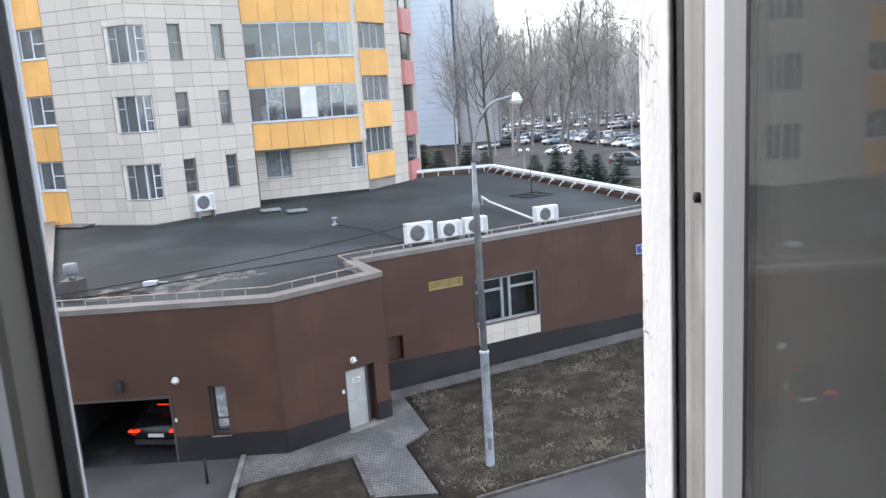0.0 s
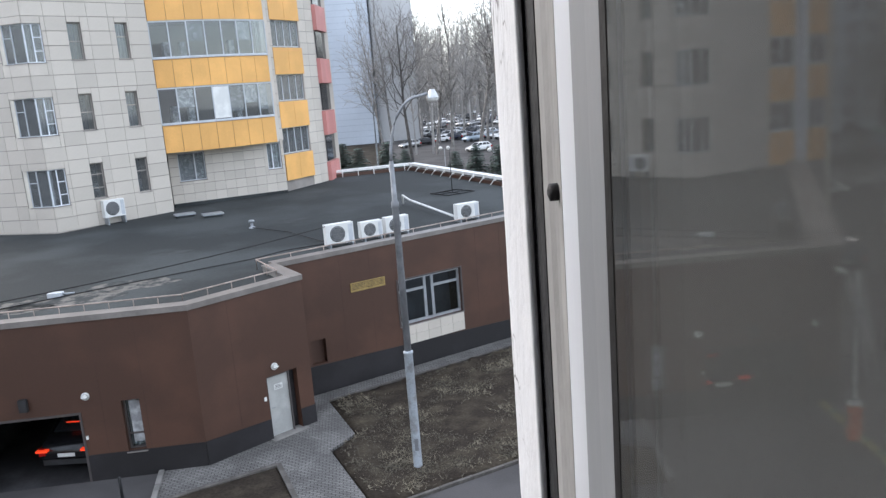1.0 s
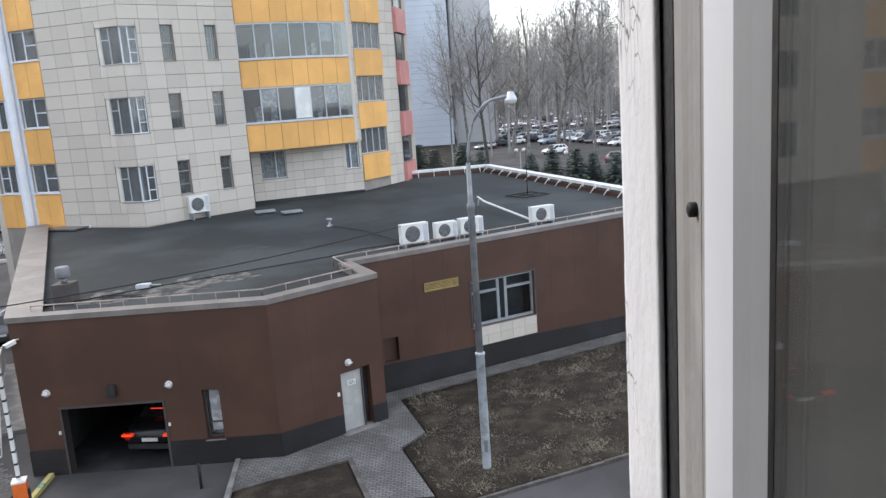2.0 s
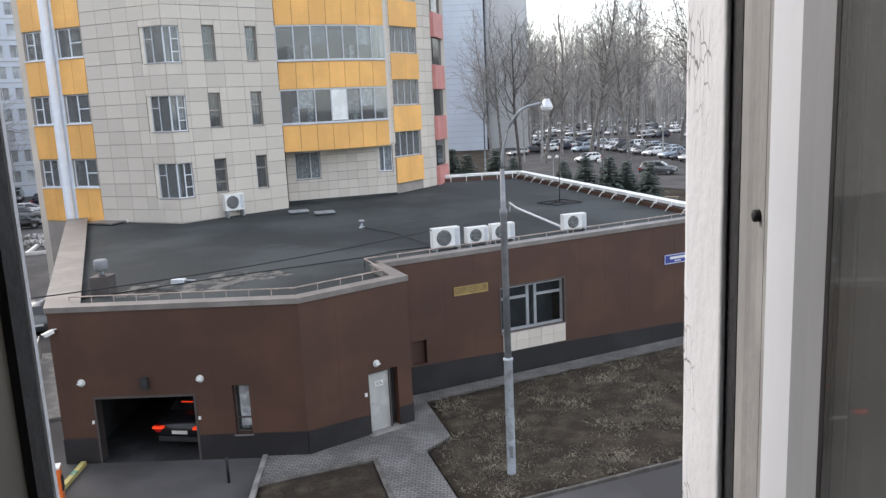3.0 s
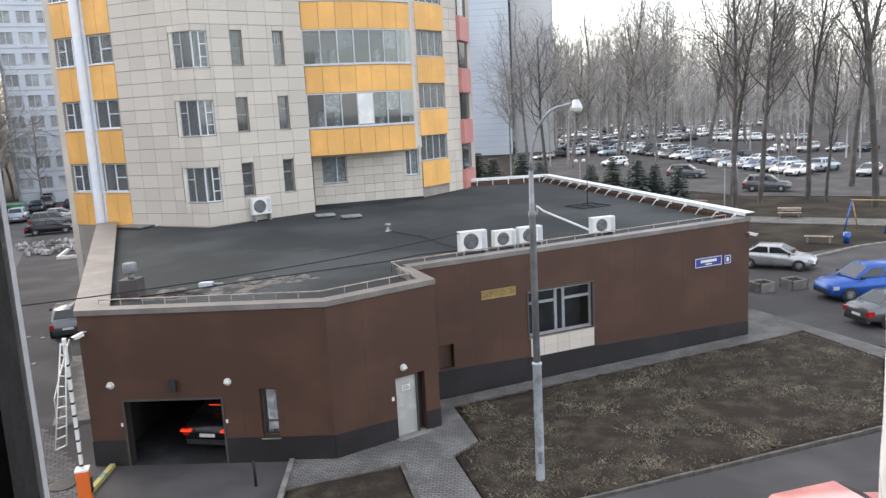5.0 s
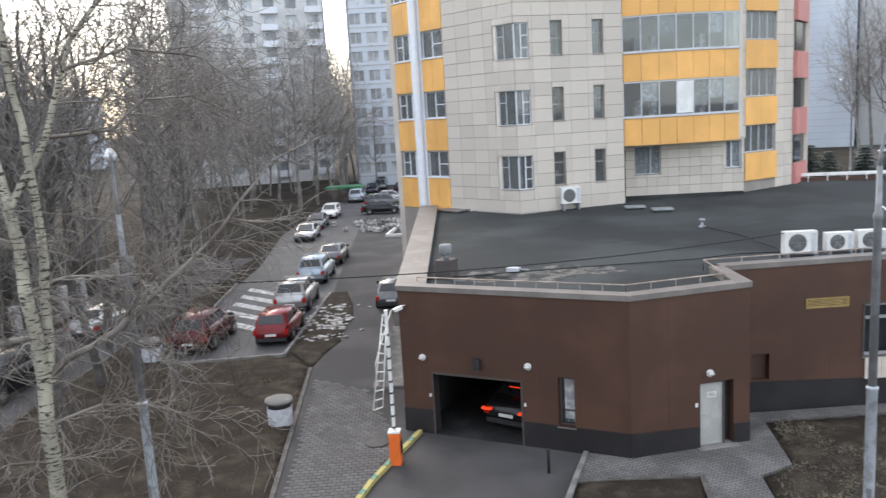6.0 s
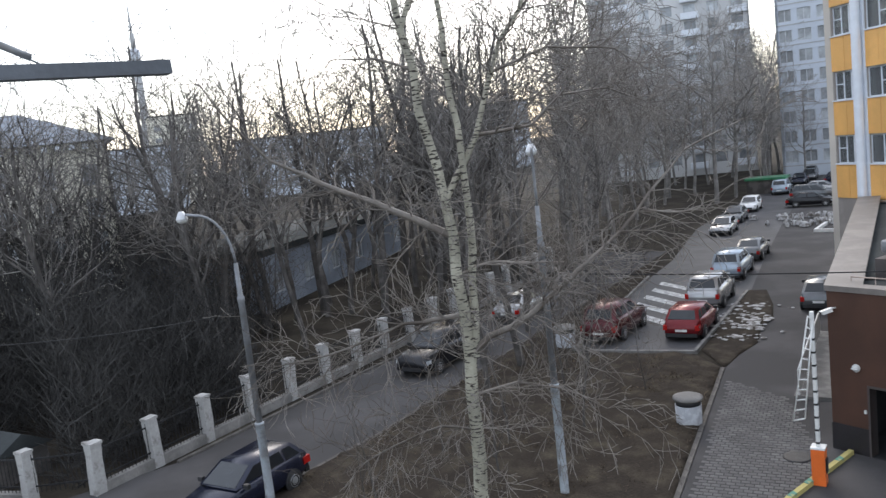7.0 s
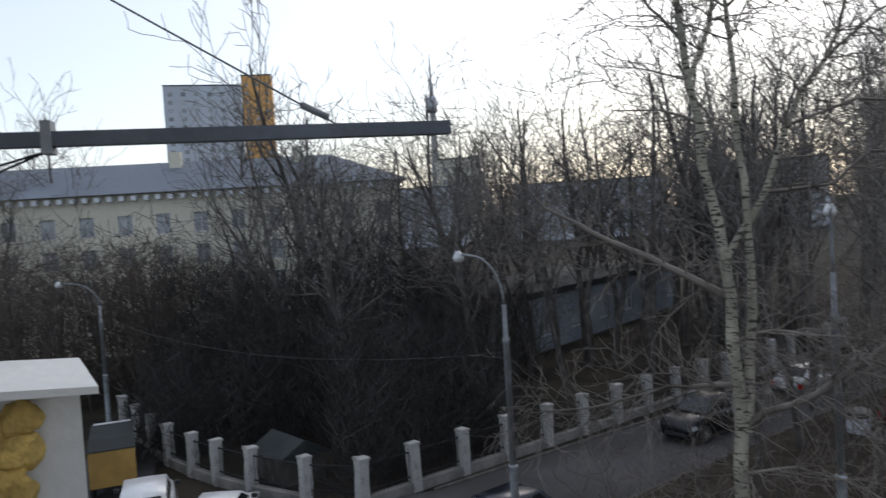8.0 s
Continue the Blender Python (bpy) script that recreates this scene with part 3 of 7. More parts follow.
# white flashing on raking brackets along two edges of the roof
for a, b, n in ((C1, D0, 17), (D0, D1, 8)):
    m, ln = along(a, b)
    za, zb = roofz(*a) + 0.2, roofz(*b) + 0.2
    bm = bm_box(bmesh.new(), 0, ln, -0.25, 0.22, 0.2, 0.23)
    bm_box(bm, 0, ln, 0.22, 0.24, 0.08, 0.23)
    for v in bm.verts:
        v.co.z += za + (zb - za) * v.co.x / ln
    part("edge_flashing", bm, M_ACWHITE, annex, "white sheet-metal edge flashing", m)
    bm = bm_box(bmesh.new(), 0, ln, 0.0, 0.3, -0.4, 0.0)
    for v in bm.verts:
        v.co.z += za + (zb - za) * v.co.x / ln
    part("parapet", bm, M_CONC, annex, "", m)
    for i in range(n):
        k = (i + 0.5) / n
        bm = bm_tube(bmesh.new(), [(k * ln, 0.2, 0.2), (k * ln + 0.05, 0.55, -0.2)], 0.025, 6)
        bm_tube(bm, [(k * ln, 0.21, 0.12), (k * ln, 0.3, -0.05)], 0.03, 6)
        for v in bm.verts:
            v.co.z += za + (zb - za) * k
        part("bracket", bm, M_ACWHITE, annex, "", m)
# garage interior
bm = bmesh.new()
bm_box(bm, 0.2, 6.5, 9.0, 9.2, -0.1, 4.2)
bm_box(bm, 0.2, 0.4, 0.36, 9.0, -0.1, 4.2)
bm_box(bm, 6.4, 6.6, 1.0, 9.0, -0.1, 4.2)
bm_box(bm, 0.2, 6.6, 0.36, 9.2, 3.0, 3.1)
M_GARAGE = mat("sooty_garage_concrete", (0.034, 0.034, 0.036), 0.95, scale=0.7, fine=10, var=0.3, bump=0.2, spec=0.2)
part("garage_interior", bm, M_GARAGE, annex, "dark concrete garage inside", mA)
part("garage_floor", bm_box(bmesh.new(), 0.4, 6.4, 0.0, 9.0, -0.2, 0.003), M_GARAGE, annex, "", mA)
bm = bm_box(bmesh.new(), GAR[0] - 0.06, GAR[0], -0.03, 0.36, -0.1, 2.13)
bm_box(bm, GAR[1], GAR[1] + 0.06, -0.03, 0.36, -0.1, 2.13)
bm_box(bm, GAR[0], GAR[1], -0.03, 0.36, 2.07, 2.13)
part("garage_door_frame", bm, M_DARKFRAME, annex, "dark steel garage door frame", mA)
# steel door
door = part("door_leaf", soften(bm_box(bmesh.new(), 2.24, 3.0, 0.12, 0.18, 0.07, 2.03), 0.008), M_DOORGREY, annex, "plain grey steel door", mB)
bm = bm_tube(bmesh.new(), [(2.33, 0.11, 1.02), (2.33, 0.06, 1.02), (2.43, 0.06, 1.02)], 0.012, 8)
part("door_handle", bm, M_STEEL, door, "steel lever handle")
part("door_notice", bm_box(bmesh.new(), 2.5, 2.8, 0.112, 0.119, 1.55, 1.73), M_PLATE, door, "white paper notice")
bm = bmesh.new()
for i in range(3):
    bm_box(bm, 2.53, 2.77 - 0.05 * (i == 2), 0.1085, 0.111, 1.59 + i * 0.045, 1.605 + i * 0.045)
part("notice_lines", bm, M_BLACK, door)
bm = bm_box(bmesh.new(), 2.2, 2.24, 0.05, 0.3, 0.0, 2.07)
bm_box(bm, 3.0, 3.04, 0.05, 0.3, 0.0, 2.07)
bm_box(bm, 2.24, 3.0, 0.05, 0.3, 2.03, 2.07)
part("door_frame", bm, M_DARKFRAME, annex, "", mB)
part("door_niche", bm_box(bmesh.new(), 3.04, 3.3, 0.25, 0.3, 0.0, 2.08), M_PLINTH, annex, "", mB)
part("door_step", soften(bm_box(bmesh.new(), 2.1, 3.4, -0.25, 0.3, -0.1, 0.075), 0.01), M_CONC, annex, "", mB)
# windows of the long wall
window_in(annex, mC, *CW, (0.44, 0.56), ((0, 0.72), (2, 0.72)), M_ALU, 0.14, fw=0.1, curtain=0.0, label="wide window in grey frames", glass=M_CLEANGLASS)
part("window_reveal", bm_wall(bmesh.new(), 2.98, 0, 1.87, 0.05, [(0.06, 2.92, 0.04, 1.82)], y0=-0.03), M_DARKFRAME, annex, "", mC @ pose(CW[0] - 0.05, 0, CW[2] - 0.04))
me = mesh_of("tile", soften(bm_box(bmesh.new(), 0.006, 0.564, -0.045, -0.024, 0.0, 0.36), 0.004, 1), M_BEIGE)
for i in range(5):
    for j in range(2):
        share("tile", me, annex, mC @ pose(CW[0] + 0.04 + i * 0.57, -0.002, 0.93 + j * 0.37), "cream apron tile" if i + j == 0 else "")
part("niche_back", bm_box(bmesh.new(), VENT[0], VENT[1], 0.22, 0.3, VENT[2], VENT[3]), M_BROWN, annex, "blind brown niche", mC)
# yellow grille and its rust streaks
g = part("grille", bm_wall(bmesh.new(), 1.42, 0, 0.33, 0.03, [(0.04, 1.38, 0.04, 0.29)], y0=-0.04), M_YELLOWGRILLE, annex, "yellow louvred grille", mC @ pose(2.76, 0, 3.44))
for i in range(5):
    part("slat", bm_box(bmesh.new(), 0.04, 1.38, -0.036, -0.008, 0.05 + i * 0.048, 0.075 + i * 0.048), M_YELLOWGRILLE, g)
part("grille_back", bm_box(bmesh.new(), 0.03, 1.39, -0.006, -0.003, 0.03, 0.3), M_BLACK, g)


def wall_lamp(m, x, z, r=0.115):
    t = thing("wall_lamp", m @ pose(x, 0, z), "round white bulkhead lamp on the brown wall", "lamp", "bulkhead lamps")
    part("lamp_base", bm_lathe(bmesh.new(), [(r, 0), (r, 0.035), (r * 0.92, 0.05)], 20), M_ACWHITE, t, m=pose(0, 0, 0, 90))
    part("lamp_glass", bm_lathe(bmesh.new(), [(r * 0.8, 0.05), (r * 0.74, 0.09), (r * 0.45, 0.12), (r * 0.1, 0.13)], 20), M_MILK, t, m=pose(0, 0, 0, 90))
    bm = bm_box(bmesh.new(), -r * 0.78, r * 0.78, -0.135, -0.12, -0.012, 0.012)
    part("lamp_guard", bm, M_ACWHITE, t)
    return t


wall_lamp(mA, 0.78, 2.6)
wall_lamp(mA, 4.4, 2.6)
wall_lamp(mB, 2.52, 2.36)
t = thing("loudspeaker", mA @ pose(2.73, 0, 2.55), "small dark speaker box on the wall above the garage", "speaker")
part("speaker_box", soften(bm_box(bmesh.new(), -0.11, 0.11, -0.16, -0.03, -0.18, 0.18), 0.02), M_BLACK, t)
part("wall_bracket", bm_box(bmesh.new(), -0.04, 0.04, -0.03, 0.0, -0.1, 0.1), M_BLACK, t)
for x, z in ((1.0, 1.34), (4.27, 1.36)):
    t = thing("photocell", mA @ pose(x, 0, z), "small white photocell beside the garage door", "sensor", "garage photocells")
    part("sensor_body", soften(bm_box(bmesh.new(), -0.03, 0.03, -0.05, 0, -0.05, 0.05), 0.006), M_ACWHITE, t)
t = thing("door_buzzer", mB @ pose(2.08, 0, 1.42), "small pale call button beside the steel door", "buzzer")
part("buzzer_body", soften(bm_box(bmesh.new(), -0.04, 0.04, -0.03, 0, -0.06, 0.06), 0.006), M_ACWHITE, t)


def cctv(m):
    t = thing("security_camera", m, "white outdoor security camera under the parapet", "camera", "security cameras")
    part("camera_housing", soften(bm_box(bmesh.new(), -0.05, 0.05, -0.42, -0.12, -0.05, 0.05), 0.012), M_ACWHITE, t, m=pose(0, 0, 0, 12))
    part("camera_arm", bm_tube(bmesh.new(), [(0, 0, 0.02), (0, -0.2, 0.02)], 0.02, 8), M_ACWHITE, t)
    part("sun_shield", bm_box(bmesh.new(), -0.06, 0.06, -0.47, -0.1, 0.055, 0.065), M_ACWHITE, t, m=pose(0, 0, 0, 12))


cctv(mA @ pose(0.25, 0, 4.3, 0, 0, -30))
cctv(mC @ pose(15.45, 0, 4.5, 0, 0, 45))
# the blue street sign: its words cannot be made out here and stay plain bars
sg = thing("street_sign", mC @ pose(12.63, -0.03, 3.31), "blue enamel street sign with white border", "sign")
part("sign_plate", soften(bm_box(bmesh.new(), 0, 1.45, 0, 0.02, 0, 0.42), 0.006), M_SIGNBLUE, sg)
part("sign_border", bm_wall(bmesh.new(), 1.41, 0.02, 0.40, 0.003, [(0.025, 1.385, 0.045, 0.375)], y0=-0.004), M_PLATE, sg, m=pose(0.02, 0, 0))
bm = bmesh.new()
bm_box(bm, 0.3, 1.15, -0.004, -0.001, 0.2, 0.31)
bm_box(bm, 0.55, 0.9, -0.004, -0.001, 0.1, 0.145)
part("sign_bars", bm, M_PLATE, sg)
sg = thing("number_sign", mC @ pose(14.2, -0.03, 3.31), "small blue enamel plate beside the street sign", "sign")
part("sign_plate", soften(bm_box(bmesh.new(), 0, 0.36, 0, 0.02, 0, 0.38), 0.006), M_SIGNBLUE, sg)
part("sign_border", bm_wall(bmesh.new(), 0.33, 0.02, 0.36, 0.003, [(0.02, 0.31, 0.04, 0.34)], y0=-0.004), M_PLATE, sg, m=pose(0.015, 0, 0))
part("sign_bars", bm_box(bmesh.new(), 0.12, 0.24, -0.004, -0.001, 0.1, 0.28), M_PLATE, sg)


# ---- things on the roof ----
M_FAN = mat("grey_fan_cavity", (0.11, 0.11, 0.11), 0.6, scale=4, fine=40, var=0.2)


def ac_unit(m, W=0.85, H=0.62, stand=0.12):
    t = thing("air_conditioner", m, "white outdoor air-conditioning unit on a steel stand", "air conditioner", "rooftop air conditioners")
    part("casing", soften(bm_box(bmesh.new(), 0, W, 0, 0.32, stand, stand + H), 0.02), M_ACWHITE, t)
    c = (W * 0.4, stand + H / 2)
    bm = bm_lathe(bmesh.new(), [(H * 0.40, 0), (H * 0.40, 0.012), (H * 0.36, 0.014)], 24)
    part("fan_opening", bm, M_FAN, t, m=pose(c[0], -0.0005, c[1], 90))
    bm = bmesh.new()
    for r in (0.14, 0.24, 0.34):
        ring = [(c[0] + H * r * math.cos(k * math.tau / 20), -0.022, c[1] + H * r * math.sin(k * math.tau / 20)) for k in range(21)]
        bm_tube(bm, ring, 0.005, 4, False)
    for k in range(6):
        a = k * math.tau / 6
        bm_tube(bm, [(c[0], -0.02, c[1]), (c[0] + H * 0.4 * math.cos(a), -0.02, c[1] + H * 0.4 * math.sin(a))], 0.005, 4)
    part("fan_grille", bm, M_ALU, t)
    part("side_panel", bm_box(bmesh.new(), W * 0.8, W * 0.97, -0.006, 0.0, stand + 0.06, stand + H - 0.06), M_PVCGREY, t)
    for x in (0.08, W - 0.12):
        part("stand_foot", bm_box(bmesh.new(), x, x + 0.05, -0.1, 0.42, -0.02, stand), M_STEEL, t)
    return t


angC = math.degrees(math.atan2(C1[1] - C0[1], C1[0] - C0[0]))
for x, y, W, H in ((-1.25, 29.35, 1.1, 0.76), (0.05, 30.05, 0.9, 0.62), (1.02, 30.5, 1.0, 0.64), (4.05, 32.05, 1.05, 0.64)):
    ac_unit(pose(x, y, roofz(x, y), 0, 0, angC - 4), W, H)
ac_unit(pose(-12.35, 40.15, roofz(0, 40), 0, 0, 41) @ pose(0, 0, 0), 1.05, 0.85, 0.36)


def rooftop(name, bms, x, y, label, cat, rz=0.0):
    t = thing(name, pose(x, y, roofz(x, y), 0, 0, rz), label, cat)
    for n, bm, mt in bms:
        part(n, bm, mt, t)
    return t


rooftop("chimney_vent", [("vent_shaft", soften(bm_box(bmesh.new(), -0.3, 0.3, -0.3, 0.3, -0.05, 0.62), 0.01), M_DARKFRAME), ("vent_neck", bm_lathe(bmesh.new(), [(0.09, 0.62), (0.09, 0.8)], 12), M_STEEL), ("vent_cap", bm_lathe(bmesh.new(), [(0.2, 0.8), (0.22, 0.84), (0.22, 1.12), (0.19, 1.15)], 14), M_POLE)], -11.9, 24.8, "short rendered vent shaft with a metal cowl", "vent")
rooftop("roof_outlet", [("outlet_pipe", bm_lathe(bmesh.new(), [(0.16, -0.02), (0.14, 0.04), (0.06, 0.08), (0.06, 0.26)], 12), M_STEEL), ("outlet_cap", bm_lathe(bmesh.new(), [(0.12, 0.26), (0.14, 0.3), (0.12, 0.36)], 12), M_STEEL)], -4.75, 35.5, "small grey roof outlet with a cap", "vent")
rooftop("roof_drain", [("drain_cover", soften(bm_box(bmesh.new(), -0.22, 0.22, -0.14, 0.14, 0, 0.14), 0.03), M_PVCGREY), ("drain_pipe", bm_tube(bmesh.new(), [(0.2, 0, 0.07), (0.55, 0.1, 0.05)], 0.035, 8), M_STEEL)], -9.85, 25.95, "pale roof drain cover on the stained felt", "drain")
for x, y in ((-8.7, 40.7), (-7.2, 39.95)):
    rooftop("roof_hatch", [("hatch_kerb", bm_box(bmesh.new(), -0.42, 0.42, -0.3, 0.3, -0.02, 0.1), M_ROOF), ("hatch_lid", soften(bm_box(bmesh.new(), -0.5, 0.5, -0.36, 0.36, 0.1, 0.17), 0.02), M_STEEL)], x, y, "low dark hatch lid on the felt roof", "hatch", 20)
bm = bm_box(bmesh.new(), -0.9, 0.9, -0.5, 0.5, 0.05, 0.12)
rooftop("metal_sheet", [("sheet", bm, M_PARAPET), ("sheet_edge", bm_box(bmesh.new(), -0.95, 0.95, -0.56, -0.5, 0.0, 0.13), M_ACWHITE)], -18.6, 40.0, "loose grey metal sheet lying at the facade", "sheet metal", 158)
bm = bmesh.new()
sq = [(-0.85, -0.75, 0.06), (0.85, -0.75, 0.06), (0.85, 0.75, 0.06), (-0.85, 0.75, 0.06), (-0.85, -0.75, 0.06)]
bm_tube(bm, sq, 0.03, 6)
bm_tube(bm, [(-0.85, 0, 0.06), (0.85, 0, 0.06)], 0.025, 6)
bm_tube(bm, [(0, -0.75, 0.06), (0, 0.75, 0.06)], 0.025, 6)
rooftop("antenna_base", [("square_base", bm, M_IRON), ("mast", bm_tube(bmesh.new(), [(0, 0, 0.06), (0, 0, 2.4)], [0.025, 0.012], 6), M_IRON)], 4.9, 40.4, "thin antenna mast on a square black steel base", "antenna", 30)
bm = bm_tube(bmesh.new(), [(2.2, 38.4, 5.02), (2.2, 38.35, 5.45), (2.45, 37.2, 5.35), (4.0, 33.0, 5.06)], 0.05, 8)
solid("duct_pipe", bm, M_ACWHITE, "pale bent pipe running over the roof", "pipe")
bm = bmesh.new()
for (x0, y0), (x1, y1), n in (((-12.2, 23.1), (-5.3, 23.15), 10), ((-5.3, 23.15), (-2.75, 25.1), 4), ((-3.6, 27.0), (9.9, 33.95), 12), ((-2.75, 25.1), (-3.6, 27.0), 2)):
    zz = lambda x, y: roofz(x, y)
    bm_tube(bm, [(x0, y0, zz(x0, y0) + 0.36), (x1, y1, zz(x1, y1) + 0.36)], 0.022, 6)
    for i in range(n + 1):
        k = i / n
        x, y = x0 + (x1 - x0) * k, y0 + (y1 - y0) * k
        bm_tube(bm, [(x, y, zz(x, y)), (x, y, zz(x, y) + 0.36)], 0.014, 5)
solid("roof_rail", bm, mat("pale_rusty_rail", (0.36, 0.29, 0.25), 0.6, scale=3, fine=20, var=0.2), "low rusty pale rail behind the parapet", "railing")
for k, (x, y, s) in enumerate(((-9.4, 25.3, 1.5), (-7.6, 26.6, 1.2), (-10.6, 24.7, 0.9), (-3.0, 36.5, 0.8), (-7.4, 31.5, 0.7))):
    bm = bmesh.new()
    bm.faces.new([bm.verts.new((x + s * math.cos(a * math.tau / 18) * (1.3 + 0.5 * noise.noise(Vector((a * 0.9, k, 0)))), y + s * 0.6 * math.sin(a * math.tau / 18) * (1 + 0.6 * noise.noise(Vector((a * 0.8, k, 4)))), 0)) for a in range(18)])
    for v in bm.verts:
        v.co.z = roofz(v.co.x, v.co.y) + 0.004
    solid("roof_stain", bm, M_ROOFSTAIN if k < 3 else mat("faint_felt_patch", (0.048, 0.052, 0.053), 0.9, scale=1, fine=10, spec=0.18), "pale dried puddle stain on the felt", "stain", "structure")


# ---- the apartment building ----
apt = thing("apartment_building", pose(0, 0, 0), "tall beige-tiled apartment house with orange balcony bands", "building")
SH, TOPZ = 3.33, 31.0
FL = range(8)
F0, F1, F2, F3 = (-22.92, 42.33), (-19.0, 40.73), (-14.26, 38.96), (-9.71, 42.98)
R0, R1 = (-10.54, 46.91), (-4.2, 49.3)
TILES = {"count": 0}
tile_cache = {}


def tile_wall(name, a, b, holes, z0=-0.2, z1=TOPZ, tw=1.02, th=0.665, thick=0.3, zt=3.07, limit=17.0):
    """A wall clad in tiles with open joints; the lower storeys' tiles are pieces of their own."""
    m, ln = along(a, b)
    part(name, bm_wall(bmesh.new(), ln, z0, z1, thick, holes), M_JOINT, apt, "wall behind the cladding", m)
    n = max(1, round(ln / tw))
    w = ln / n
    rest = bmesh.new()
    row = 0
    z = zt
    while z < z1 - 0.1:
        for i in range(n):
            xa, xb = i * w, (i + 1) * w
            spans = [(xa, xb)]
            for h in holes:
                if h[3] > z + 0.05 and h[2] < z + th - 0.05:
                    spans = [q for s in spans for q in ((s[0], min(s[1], h[0])), (max(s[0], h[1]), s[1])) if q[1] - q[0] > 0.06]
            # tiles above and below an opening are cut to it
            for s in spans:
                key = round(s[1] - s[0], 2)
                if z < limit and z > 4.3 and TILES["count"] < 300:
                    if key not in tile_cache:
                        tile_cache[key] = mesh_of("tile", bm_box(bmesh.new(), 0.006, key - 0.006, -0.028, -0.002, 0.016, th - 0.016), M_BEIGE)
                    share("tile", tile_cache[key], apt, m @ pose(s[0], random.uniform(-0.003, 0.003), z))
                    TILES["count"] += 1
                else:
                    bm_box(rest, s[0] + 0.006, s[1] - 0.006, -0.028, -0.002, z + 0.016, z + th - 0.016)
            for h in holes:
                x0, x1 = max(xa, h[0]), min(xb, h[1])
                if x1 - x0 > 0.05:
                    for lo, hi in ((z, min(z + th, h[2])), (max(z, h[3]), z + th)):
                        if h[3] > z + 0.05 and h[2] < z + th - 0.05 and hi - lo > 0.06:
                            bm_box(rest, x0 + 0.008, x1 - 0.008, -0.028, -0.002, lo + 0.008, hi - 0.008)
        z += th
    tagged(part("tiles", rest, M_BEIGE, apt, "beige cladding tiles", m), kind="stuff")
    return m, ln


LN1 = math.dist(F1, F2)
LN2 = math.dist(F2, F3)
h1 = [(3.66, LN1, 6.3 + k * SH, 8.05 + k * SH) for k in FL if 8.05 + k * SH < TOPZ]
h2 = []
for k in FL:
    if 8.1 + k * SH < TOPZ:
        h2 += [(0.0, 0.82, 6.3 + k * SH, 8.05 + k * SH), (2.0, 2.66, 6.38 + k * SH, 8.12 + k * SH), (4.35, 4.98, 6.36 + k * SH, 8.12 + k * SH)]
m2, _ = tile_wall("wall_bay", F2, F3, h2)
m1, _ = tile_wall("wall_plain", F1, F2, h1)
for k in FL:
    z = 6.3 + k * SH
    if z + 1.8 > TOPZ:
        continue
    window_in(apt, m1, 3.86, LN1 - 0.03, z, z + 1.75, (0.42,), ((0, 0.66),), M_PVCGREY, 0.06, back=M_SHEER, fw=0.036, curtain=0.6, label="corner bay window in white frames")
    part("window_reveal", bm_box(bmesh.new(), 3.66, 3.86, 0.03, 0.1, z, z + 1.75), M_CREAM, apt, "", m1)
    window_in(apt, m2, 0.03, 0.82, z, z + 1.75, (0.5,), ((1, 0.3), (1, 0.65)), M_WHITE, 0.06, back=M_SHEER, fw=0.04, curtain=0.4)
    window_in(apt, m2, 2.0, 2.66, z + 0.08, z + 1.82, (), ((0, 0.5),) if k != 0 else ((0, 0.3), (0, 0.68)), M_TAUPE, 0.12, back=M_SHEER, fw=0.05, curtain=0.35, label="narrow window in a taupe frame")
    window_in(apt, m2, 4.35, 4.98, z + 0.06, z + 1.82, (), ((0, 0.62),), M_TAUPE, 0.12, back=M_SHEER, fw=0.05, curtain=0.5, label="narrow window in a taupe frame")
# orange bands with windows beside the white downpipe
m0, ln0 = along(F0, F1)
h0 = [h for k in FL for h in ((0.12, 1.78, 6.9 + k * SH, 8.36 + k * SH), (2.45, 4.12, 6.9 + k * SH, 8.36 + k * SH)) if 8.4 + k * SH < TOPZ]
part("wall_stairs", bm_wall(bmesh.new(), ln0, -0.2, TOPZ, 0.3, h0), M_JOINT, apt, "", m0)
for k in FL:
    z = 5.05 + k * SH
    if z + 3.3 > TOPZ:
        continue
    for x0, x1 in ((0.0, 0.95), (0.96, 1.85), (2.36, 3.28), (3.29, ln0 - 0.02)):
        part("panel", bm_box(bmesh.new(), x0 + 0.006, x1 - 0.006, -0.04, -0.002, z + 0.02, z + 1.78), M_ORANGE, apt, "orange facade panel" if x0 == 0 else "", m0)
    part("ledge", bm_box(bmesh.new(), 0.0, ln0, -0.1, 0.0, z + 1.79, z + 1.85), M_WHITE, apt, "", m0)
    window_in(apt, m0, 0.12, 1.78, z + 1.85, z + 3.31, (0.36, 0.68), ((0, 0.55),), M_WHITE, 0.08, fw=0.05, curtain=0.85, sill=False)
    window_in(apt, m0, 2.45, 4.12, z + 1.85, z + 3.31, (0.5,), ((1, 0.5),), M_WHITE, 0.08, fw=0.05, curtain=0.85, sill=False)
part("downpipe", bm_tube(bmesh.new(), [(2.1, -0.28, 5.0), (2.1, -0.28, TOPZ)], 0.23, 16, False), M_WHITE, apt, "thick white downpipe", m0)
part("pipe_backing", bm_box(bmesh.new(), 1.8, 2.42, -0.06, -0.002, 5.0, TOPZ), M_WHITE, apt, "", m0)
